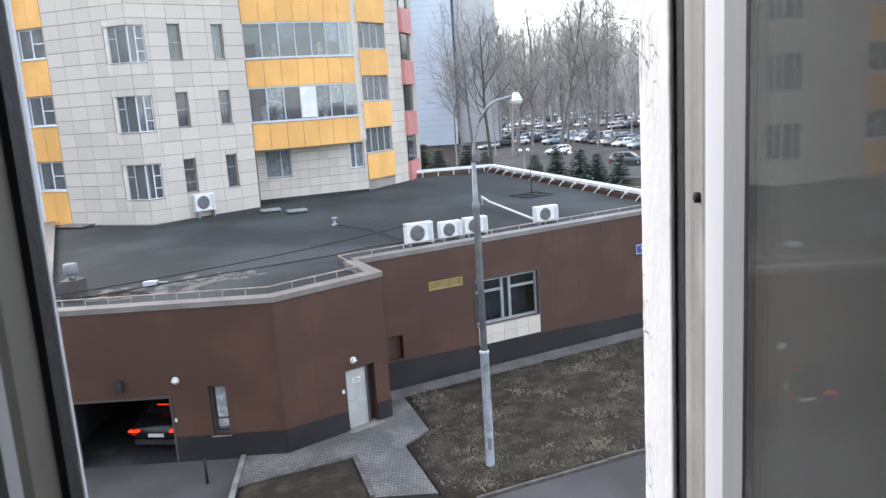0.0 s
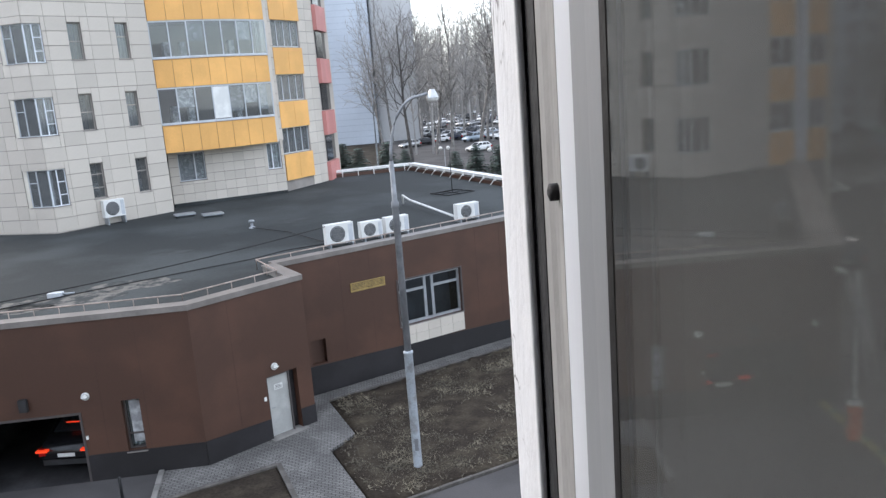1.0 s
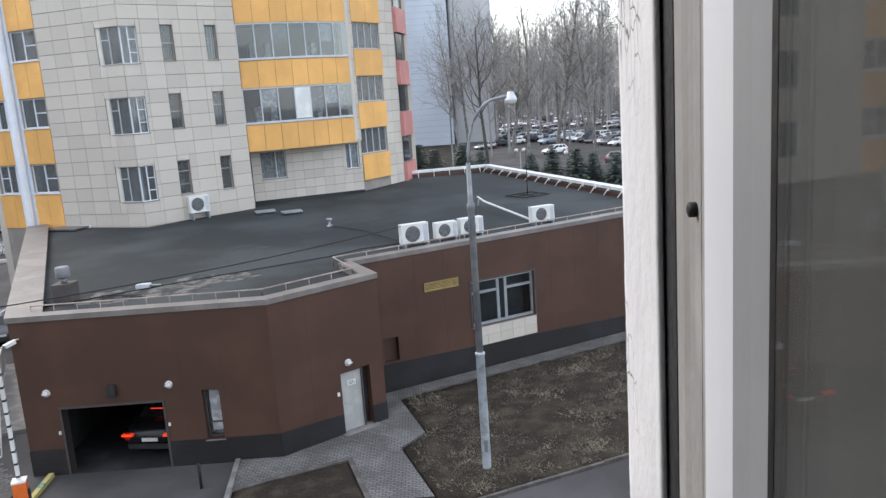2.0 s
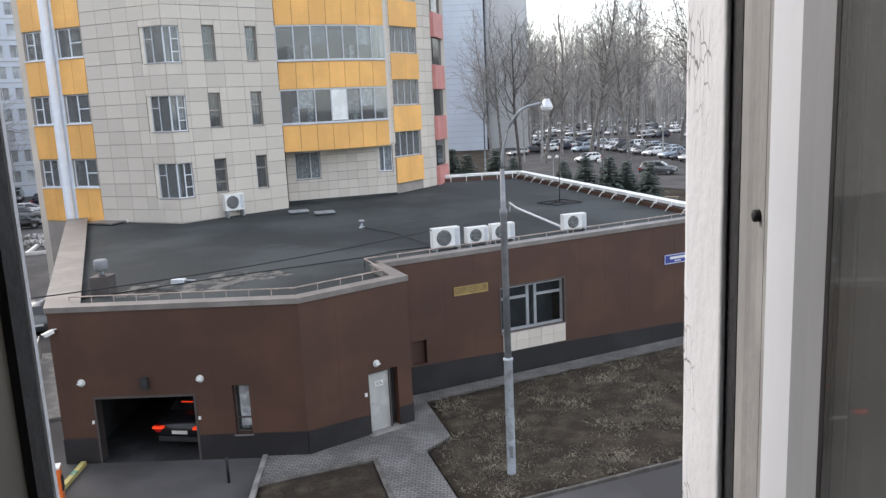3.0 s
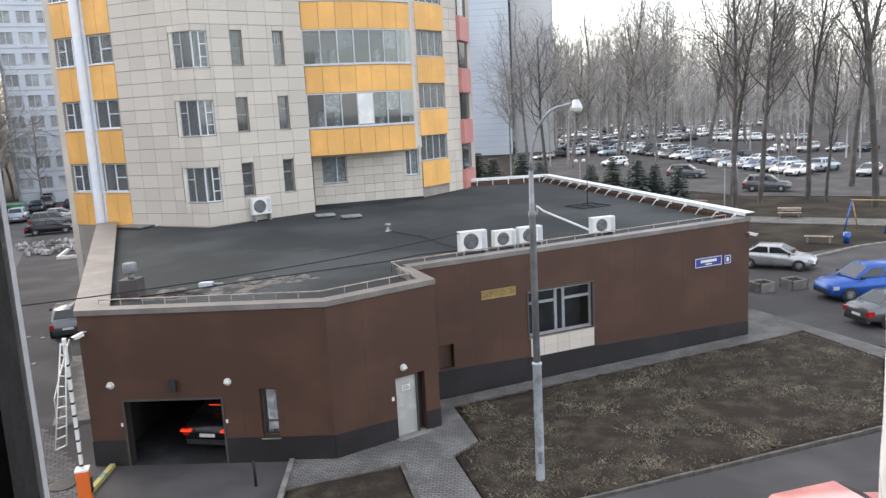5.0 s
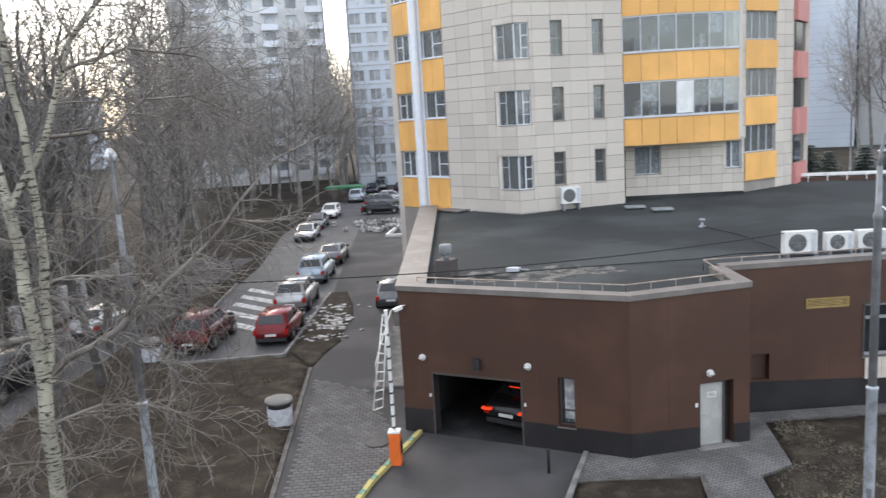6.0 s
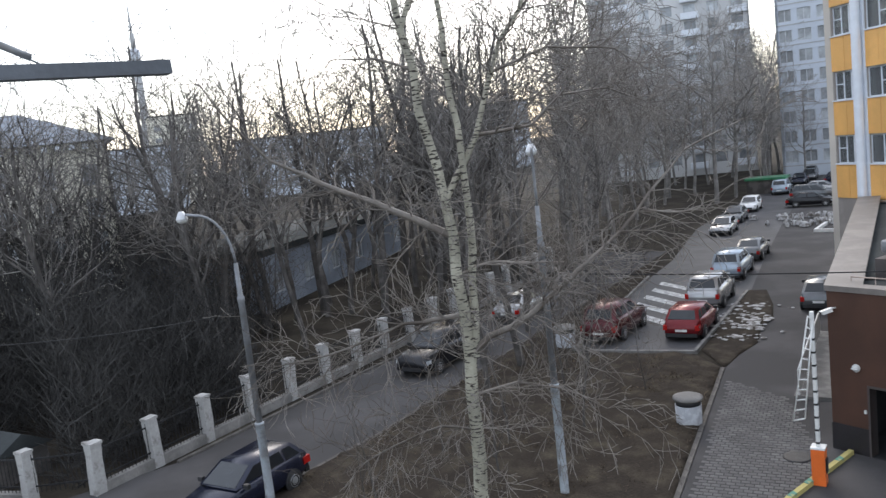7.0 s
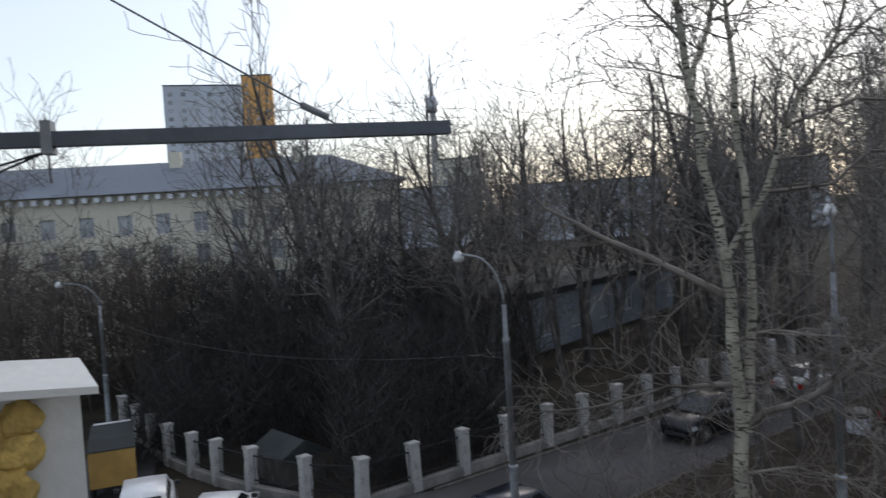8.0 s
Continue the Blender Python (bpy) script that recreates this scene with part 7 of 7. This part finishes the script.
grove(thicket, [(-58.7, -13.4, 1.0), (-56.1, -11.1, 1.0), (-60.4, -9.9, 1.0), (-57.8, -7.3, 1.0), (-62.0, -6.0, 1.0), (-57.2, -3.6, 1.0), (-60.3, -2.0, 1.0), (-56.4, 0.1, 1.0), (-54.4, -9.5, 1.0), (-54.1, -4.1, 1.0)] + [(-48 - 14 * rg.random(), rg.uniform(-17, 2), rg.uniform(0.75, 1.15)) for _ in range(22)], 41)


def spruce(seed, H):
    rg = random.Random(seed)
    bm = bmesh.new()
    z = 0.5
    while z < H:
        k = 1 - z / H
        R = 0.12 + k * H * 0.27
        n = int(6 + 7 * k)
        off = rg.uniform(0, 6)
        for i in range(n):
            a = off + i * math.tau / n + rg.uniform(-0.2, 0.2)
            ln = R * rg.uniform(0.5, 1.3)
            m = 5
            for j in range(m):
                s = j / m
                c = Vector((math.cos(a) * ln * s, math.sin(a) * ln * s, z - 0.35 * ln * s * (0.6 + s) + 0.1 * s))
                for _ in range(3):
                    w = (0.6 * (1 - s) + 0.3) * rg.uniform(0.7, 1.3) * (0.22 + 0.78 * k)
                    da = a + rg.uniform(-1.0, 1.0)
                    tip = c + Vector((math.cos(da) * w, math.sin(da) * w, -0.12 * rg.uniform(0.2, 1.6)))
                    sd = Vector((-math.sin(da), math.cos(da), rg.uniform(-0.4, 0.4))) * w * 0.5
                    bm.faces.new([bm.verts.new(v) for v in (c - sd * 0.5, c + sd * 0.5, tip + sd * 0.35, tip - sd * 0.35)])
        z += 0.43 * (0.55 + k * 0.6)
    return bm


sp_me = [mesh_of("needles", spruce(3 + k, 7.4), M_NEEDLE) for k in range(2)]
sp_tr = mesh_of("trunk", bm_lathe(bmesh.new(), [(0.16, -0.1), (0.12, 2.0), (0.02, 7.3)], 8), M_BARK)
for i, (x, y, s) in enumerate(((-1.0, 73.0, 1.0), (0.4, 69.5, 0.95), (2.9, 70.0, 1.0), (4.6, 72.0, 0.85), (8.6, 67.5, 0.82), (10.2, 66.0, 0.9), (11.9, 64.5, 0.9), (13.4, 65.0, 0.82), (14.8, 63.0, 0.8), (-2.4, 71.0, 0.7))):
    t = thing("spruce_tree", pose(x, y, 0, 0, 0, i * 67) @ Matrix.Diagonal((s * 1.75, s * 1.75, s * 0.85, 1)), "young blue-green spruce behind the flat roof", "tree", "young spruces")
    share("trunk", sp_tr, t, Matrix())
    share("needles", sp_me[i % 2], t, Matrix())

# ---- melting snow ----
for k, (x, y, w, h) in enumerate(((-22.8, 33.0, 1.1, 0.12), (-23.9, 34.8, 0.8, 0.1), (-24.6, 36.6, 1.0, 0.12), (-37.3, 64.5, 2.2, 0.5), (-39.6, 68.0, 2.2, 0.5), (-36.2, 67.8, 1.8, 0.4), (-23.3, 33.9, 1.3, 0.1), (-21.9, 31.2, 0.8, 0.08))):
    bm = bmesh.new()
    rs = random.Random(k)
    for b in range(30):
        cx, cy, br = rs.gauss(0, 0.75) * w, rs.gauss(0, 0.4) * w, w * rs.uniform(0.04, 0.2)
        rings = [[bm.verts.new((cx + f * br * (1 + 0.45 * noise.noise(Vector((math.cos(i * 0.349) * 1.6 + b, math.sin(i * 0.349) * 1.6, k)))) * math.cos(i * 0.349),
                                cy + f * br * (1 + 0.45 * noise.noise(Vector((math.cos(i * 0.349) * 1.6 + b, math.sin(i * 0.349) * 1.6, k)))) * math.sin(i * 0.349),
                                h * z * (0.3 if h < 0.2 else 1.0) * (1 + 0.3 * rs.random()) - 0.005)) for i in range(18)] for f, z in ((1.0, 0.0), (0.8, 0.45), (0.4, 0.7))]
        for a, c in zip(rings, rings[1:]):
            for i in range(18):
                bm.faces.new((a[i], a[(i + 1) % 18], c[(i + 1) % 18], c[i]))
        bm.faces.new(rings[-1])
    for f in bm.faces:
        f.smooth = True
    solid("snow_heap", bm, M_SNOW, "dirty melting snow at the roadside", "snow", "structure", m=pose(x, y, 0.08, 0, 0, 24))

t = thing("bed_border", pose(-35.0, 60.6, 0, 0, 0, 18), "low white-painted border round a bare bed", "border")
for a, b, c, d in ((0, 5.0, 0, 0.22), (0, 0.22, 0.23, 6.5), (0, 5.0, 6.5, 6.72)):
    part("border_board", bm_box(bmesh.new(), a, b, c, d, -0.1, 0.25), M_ACWHITE, t)
solid("lamp_cable", bm_tube(bmesh.new(), [(-21.3 - 23.3 * i / 12, 8.17 - 14.97 * i / 12, 6.3 + 0.3 * i / 12 - 1.1 * (1 - ((i - 6) / 6) ** 2)) for i in range(13)], 0.014, 5), M_CABLE, "thin overhead cable between two street lamps", "cable")

# ---- behind the brown building: planters, playground ----
for x, y in ((14.1, 41.6), (15.9, 42.0)):
    t = thing("planter", pose(x, y, 0, 0, 0, 20), "square concrete planter with bare earth", "planter", "planters")
    part("planter_box", bm_wall(bmesh.new(), 1.0, 0, 0.5, 0.08), M_CONC, t, "", pose(-0.5, -0.5, 0))
    for r in (90, 180, 270):
        part("planter_box", bm_wall(bmesh.new(), 1.0, 0, 0.5, 0.08), M_CONC, t, "", pose(0, 0, 0, 0, 0, r) @ pose(-0.5, -0.5, 0))
    part("earth", bm_box(bmesh.new(), -0.45, 0.45, -0.45, 0.45, 0.0, 0.42), M_SOIL, t)


def bench(x, y, rz):
    t = thing("bench", pose(x, y, 0, 0, 0, rz), "plain wooden bench on concrete feet", "bench", "benches")
    for i in range(4):
        part("seat_slat", bm_box(bmesh.new(), -0.9, 0.9, -0.22 + i * 0.115, -0.12 + i * 0.115, 0.42, 0.46), M_WOOD, t)
    for s in (-0.7, 0.7):
        part("leg", bm_box(bmesh.new(), s - 0.06, s + 0.06, -0.2, 0.2, 0.0, 0.42), M_CONC, t)


bench(22.3, 54.6, -25)
bench(19.9, 76.5, -25)
t = thing("picnic_table", pose(24.8, 66.6, 0, 0, 0, -20), "wooden picnic table with two benches on a paved square", "table")
part("tabletop", bm_box(bmesh.new(), -0.9, 0.9, -0.4, 0.4, 0.7, 0.76), M_WOOD, t)
for s in (-1, 1):
    part("seat", bm_box(bmesh.new(), -0.9, 0.9, s * 0.75 - 0.15, s * 0.75 + 0.15, 0.42, 0.47), M_WOOD, t)
    part("leg", bm_box(bmesh.new(), s * 0.7 - 0.05, s * 0.7 + 0.05, -0.8, 0.8, 0.0, 0.42), M_CONC, t)
    part("leg", bm_box(bmesh.new(), s * 0.7 - 0.04, s * 0.7 + 0.04, -0.3, 0.3, 0.42, 0.7), M_CONC, t)
t = thing("litter_bin", pose(24.0, 54.2, 0), "small blue litter bin beside the bench", "bin")
part("bin_body", bm_lathe(bmesh.new(), [(0.2, 0.0), (0.24, 0.7)], 12), PAINT["blue"], t)
t = thing("swing_frame", pose(27.4, 58.0, 0, 0, 0, -30), "playground swing frame painted blue and yellow", "swing")
for s in (-1, 1):
    part("leg", bm_tube(bmesh.new(), [(s * 1.3 - 0.4, -0.6, 0), (s * 1.3, 0, 2.3)], 0.05, 8), PAINT["blue"], t)
    part("leg", bm_tube(bmesh.new(), [(s * 1.3 + 0.4, 0.6, 0), (s * 1.3, 0, 2.3)], 0.05, 8), M_YELLOWGRILLE, t)
part("cross_bar", bm_tube(bmesh.new(), [(-1.4, 0, 2.3), (1.4, 0, 2.3)], 0.05, 8), M_YELLOWGRILLE, t)
t = thing("slide", pose(7.2, 78, 0, 0, 0, 30), "small yellow playground slide", "slide")
bm = bm_box(bmesh.new(), -1.4, 1.4, -0.3, 0.3, -0.03, 0.03)
part("chute", bm, M_YELLOWGRILLE, t, "", pose(0, 0, 1.0, 0, 35, 0))
part("ladder", bm_box(bmesh.new(), -1.3, -1.15, -0.3, 0.3, 0, 1.9), PAINT["red"], t)
t = thing("kiosk", pose(-57.0, 88.9, 0, 0, 0, 22), "green-roofed bin shelter at the end of the driveway", "shelter")
part("wall", bm_box(bmesh.new(), -2.2, 2.2, -1.5, 1.5, 0, 1.7), M_BARK, t)
part("roof", bm_box(bmesh.new(), -2.4, 2.4, -1.7, 1.7, 1.7, 1.95), M_GREENROOF, t, "green sheet roof")


# ---- buildings in the distance ----
def block(name, x, y, rz, L, Dp, H, wallm, label, nx, nz, win=(1.4, 1.5), band=None, roof=None, sides=True, first=2.0, balcony=None):
    """A house block with its storeys of windows set into the walls; front along x at y = 0."""
    t = thing(name, pose(x, y, 0, 0, 0, rz), label, "building", "distant houses")
    pitch = (H - first - 0.8) / nz
    for face, (m, ln, n) in enumerate(((pose(-L / 2, 0, 0), L, nx), (pose(L / 2, 0, 0, 0, 0, 90), Dp, max(1, int(nx * Dp / L))), (pose(-L / 2, Dp, 0, 0, 0, -90), Dp, max(1, int(nx * Dp / L))), (pose(L / 2, Dp, 0, 0, 0, 180), L, 0))):
        holes = []
        if n and (face == 0 or (sides and math.hypot(x, y) < 140)):
            for i in range(n):
                for j in range(nz):
                    cx = (i + 0.5) * ln / n
                    z = first + j * pitch
                    holes.append((cx - win[0] / 2, cx + win[0] / 2, z, z + win[1]))
        wl = part("wall", bm_wall(bmesh.new(), ln, -0.5, H, 0.4, holes), wallm, t, "", m)
        for a, b, c, d in holes[:280]:
            w = part("window", bm_box(bmesh.new(), a, b, 0.2, 0.25, c, d), M_FARGLASS, t, "", m)
            if math.hypot(x, y) > 140:
                continue
            bm = bm_box(bmesh.new(), a, a + 0.1, 0.12, 0.2, c, d)
            bm_box(bm, (a + b) / 2 - 0.05, (a + b) / 2 + 0.05, 0.12, 0.2, c, d)
            bm_box(bm, b - 0.1, b, 0.12, 0.2, c, d)
            bm_box(bm, a, b, 0.121, 0.199, c, c + 0.1)
            part("frame", bm, M_PVCGREY, w)
        if balcony and face == 0:
            for i in balcony:
                for j in range(nz):
                    cx, z = (i + 0.5) * ln / n, first + j * pitch
                    part("balcony", bm_box(bmesh.new(), cx - 1.5, cx + 1.5, -1.0, 0, z - 0.9, z + 0.2), M_WHITE, t, "", m)
        if band:
            for j in range(nz + 1):
                part("band", bm_box(bmesh.new(), 0, ln, -0.04, 0, first + j * pitch - 0.5, first + j * pitch - 0.35), band, t, "", m)
    if roof:
        bm = bmesh.new()
        o = 0.8
        v = [bm.verts.new(p) for p in ((-L / 2 - o, -o, H), (L / 2 + o, -o, H), (L / 2 + o, Dp + o, H), (-L / 2 - o, Dp + o, H), (-L / 2 + Dp / 2, Dp / 2, H + 3.0), (L / 2 - Dp / 2, Dp / 2, H + 3.0))]
        for f in ((0, 1, 5, 4), (1, 2, 5), (2, 3, 4, 5), (3, 0, 4), (3, 2, 1, 0)):
            bm.faces.new([v[i] for i in f])
        part("roof", bm, roof, t)
    else:
        part("roof", bm_box(bmesh.new(), -L / 2 - 0.1, L / 2 + 0.1, -0.1, Dp + 0.1, H, H + 0.5), M_ROOF, t)
    return t


M_PALEBLUE = mat("pale_blue_white_panel", (0.52, 0.56, 0.62), 0.8, scale=0.08, fine=2, var=0.06, bump=0.0)
# tower wall made lighter to stand for haze in front of it
M_PALEPANEL = mat("pale_grey_panel_wall", (0.60, 0.60, 0.60), 0.85, scale=0.08, fine=2, var=0.08, bump=0.0)
M_GREYPANEL = mat("grey_panel_wall", (0.40, 0.40, 0.40), 0.85, scale=0.08, fine=2, var=0.1, bump=0.0)
# window colour lifted towards the wall's, as haze would do
M_FARGLASS = mat("sky_lit_far_glass", (0.38, 0.40, 0.42), 0.25, scale=0.3, fine=3, var=0.3, bump=0.0, rand=0.3)
M_OCHRE = mat("pale_ochre_render", (0.76, 0.72, 0.60), 0.9, scale=0.1, fine=2, var=0.1, bump=0.0)
M_SLATE = mat("blue_grey_sheet_roof", (0.17, 0.20, 0.24), 0.6, scale=0.1, fine=2, var=0.12, bump=0.0)
block("panel_house", 0.0, 172, 0, 12.0, 40, 48, M_PALEBLUE, "pale blue-white panel tower block", 0, 36, (0.5, 0.6), mat("faint_blue_joint", (0.44, 0.48, 0.54), 0.85, scale=0.1, fine=2, var=0.08, bump=0.0))
block("panel_house", 10.52, 174, 2, 9.0, 36, 48, mat("mid_grey_panel_wall", (0.50, 0.50, 0.505), 0.85, scale=0.08, fine=2, var=0.08, bump=0.0), "plain grey panel tower block", 0, 15, sides=False)
block("panel_house", -92, 116, 38, 27, 16, 46, M_PALEPANEL, "tall grey panel tower block behind the trees", 7, 15, (1.9, 1.7), None, balcony=(1, 4, 6))
block("panel_house", -62, 110, 28, 10, 14, 40, M_PALEBLUE, "pale blue panel block behind the orange house", 4, 13, (1.8, 1.7), M_GREYPANEL)
t = block("old_house", -72, -6, 82, 44, 12, 13.8, M_OCHRE, "four-storey ochre house with a blue-grey hipped roof", 14, 4, (1.2, 1.7), None, M_SLATE)
for i in range(44):
    part("cornice_block", bm_box(bmesh.new(), -21.8 + i, -21.4 + i, -0.6, 0, 13.2, 13.6), M_WHITE, t)
for s in (-14, 2, 13):
    part("chimney", bm_box(bmesh.new(), s - 0.5, s + 0.5, 4.5, 5.5, 14, 17.6), M_OCHRE, t)
block("tower_house", -330, -5, 92, 30, 18, 68, M_PALEBLUE, "far tower block in blue and grey", 6, 20, (1.8, 1.6))
block("tower_house", -331, 16.2, 84, 12, 16, 72, M_ORANGE, "far tower block with an orange face", 3, 20, (1.2, 1.4))
# skyline houses: their haze is only the light wall colour
for x, y, rz, L, H, m in ((-260, 60, 80, 40, 20, M_PALEBLUE), (-240, 118, 70, 50, 19, M_PALEBLUE), (-250, -40, 95, 60, 20, M_PALEBLUE), (-215, 165, 60, 40, 22, M_PALEBLUE), (-280, 85, 78, 16, 31, M_OCHRE)):
    block("far_house", x, y, rz, L, 14, H, m, "hazy apartment house on the skyline", int(L / 5), 7, (2.2, 1.6))
M_SCHOOL = mat("dull_blue_grey_render", (0.27, 0.30, 0.35), 0.9, scale=0.3, fine=3, var=0.15, bump=0.0)
block("school_house", -61.7, 32.7, 128, 30, 10, 3.9, M_SCHOOL, "low pale school building behind the grove", 6, 1, (1.8, 1.5), first=1.0, sides=False)
t = thing("broadcast_tower", pose(-1448, 390, 0), "slender broadcasting tower on the horizon", "tower")
part("shaft", bm_lathe(bmesh.new(), [(16, 0), (9, 60), (6.5, 150), (6, 205)], 14), M_GREYPANEL, t)
part("platform", bm_lathe(bmesh.new(), [(6, 205), (10, 210), (10, 232), (6, 238)], 14), M_ALU, t)
part("mast", bm_lathe(bmesh.new(), [(4.5, 238), (4, 262), (2.2, 264), (1.8, 290), (0.8, 318)], 10), M_GREYPANEL, t)


# ---- rough grass and litter ----
def tufts(name, inside, n, seed, label, material, hmin=0.05, hmax=0.17):
    rg = random.Random(seed)
    xs, ys = [p[0] for p in inside], [p[1] for p in inside]
    verts, faces = [], []
    made = 0
    while made < n:
        x, y = rg.uniform(min(xs), max(xs)), rg.uniform(min(ys), max(ys))
        hit = False
        for (ax, ay), (bx, by) in zip(inside, inside[1:] + inside[:1]):
            if (ay > y) != (by > y) and x < (bx - ax) * (y - ay) / (by - ay) + ax:
                hit = not hit
        if not hit or noise.noise(Vector((x * 0.5, y * 0.5, seed))) + rg.uniform(-0.4, 0.4) < 0:
            continue
        made += 1
        for _ in range(6):
            a, h = rg.uniform(0, math.tau), rg.uniform(hmin, hmax)
            px, py = x + rg.gauss(0, 0.12), y + rg.gauss(0, 0.12)
            w, l = rg.uniform(0.012, 0.03), rg.uniform(0.05, 0.2)
            c, s = math.cos(a), math.sin(a)
            k = len(verts)
            verts += [(px - s * w, py + c * w, 0.06), (px + s * w, py - c * w, 0.06), (px + c * l, py + s * l, 0.08 + h)]
            faces.append((k, k + 1, k + 2))
    me = bpy.data.meshes.new(name)
    me.from_pydata(verts, [], faces)
    me.materials.append(material)
    return tagged(new(name, me), label, "grass", kind="stuff")


M_STRAW = mat("dry_straw_grass", (0.125, 0.108, 0.078), 0.95, scale=0.8, fine=6, var=0.3, bump=0.0, island=0.4)
M_LITTER = mat("brown_leaf_litter", (0.075, 0.058, 0.041), 0.95, scale=0.8, fine=6, var=0.3, bump=0.0, island=0.6, spec=0.1)
tufts("lawn_grass", [(-1.4, 26.2), (12.0, 33.0), (13.1, 33.7), (14.5, 29.9), (11.7, 24.1), (0.6, 19.3), (-0.3, 19.5), (-1.2, 22.4), (-0.5, 23.5)], 5200, 3, "dry straw-coloured tufts of winter grass", M_STRAW, 0.01, 0.06)
tufts("verge_litter", [(-10.5, 8.5), (-14.2, 16.6), (-19.8, 26.8), (-21.9, 27.8), (-26.5, 25.0), (-30, 30), (-28.2, 21.4), (-24.9, 14.1), (-23.4, 9.7), (-16, 5)], 4200, 8, "brown leaf litter and dead grass in the verge", M_LITTER, 0.01, 0.07)

# ---- paving stones of the driveway's mouth ----
M_STONE = mat("grey_paving_stone", (0.112, 0.108, 0.106), 0.9, scale=0.8, fine=20, var=0.16, bump=0.3, rand=0.16, island=0.16)
PAVED = [(-13.4, 16.6), (-18.7, 26.0), (-15.9, 25.4), (-12.3, 21.4), (-11.4, 16.0)]
pav = thing("pavement_stones", pose(-13.75, 16.75, 0, 0, 0, 118), "grey paving stones at the driveway's mouth", "pavement", kind="structure")
pm = mesh_of("paving_stone", soften(bm_box(bmesh.new(), -0.108, 0.108, -0.079, 0.079, -0.03, 0.014), 0.006, 1), M_STONE)
verts, faces, count = [], [], 0
turn = pav.matrix_basis.copy()
for r in range(-6, 66):
    for c in range(-16, 32):
        x, y = r * 0.19, -c * 0.25 - 0.125 * (r % 2)
        p = turn @ Vector((x, y, 0))
        inside = False
        for (ax, ay), (bx2, by2) in zip(PAVED, PAVED[1:] + PAVED[:1]):
            if (ay > p.y) != (by2 > p.y) and p.x < (bx2 - ax) * (p.y - ay) / (by2 - ay) + ax:
                inside = not inside
        if not inside:
            continue
        dz = random.uniform(-0.003, 0.003)
        if count < 300 and 17.0 < p.y < 20.5:
            share("paving_stone", pm, pav, pose(x, y, dz, 0, 0, 90))
            count += 1
            continue
        k = len(verts)
        for z, g in ((-0.02, 0.0), (0.014 + dz, 0.004)):
            verts += [(x - 0.079 + g, y - 0.108 + g, z), (x + 0.079 - g, y - 0.108 + g, z), (x + 0.079 - g, y + 0.108 - g, z), (x - 0.079 + g, y + 0.108 - g, z)]
        faces += [(k + 4, k + 5, k + 6, k + 7), (k, k + 1, k + 5, k + 4), (k + 1, k + 2, k + 6, k + 5), (k + 2, k + 3, k + 7, k + 6), (k + 3, k, k + 4, k + 7)]
me = bpy.data.meshes.new("paving_stones")
me.from_pydata(verts, [], faces)
me.materials.append(M_STONE)
tagged(share("paving_stones", me, pav, Matrix()), kind="stuff")
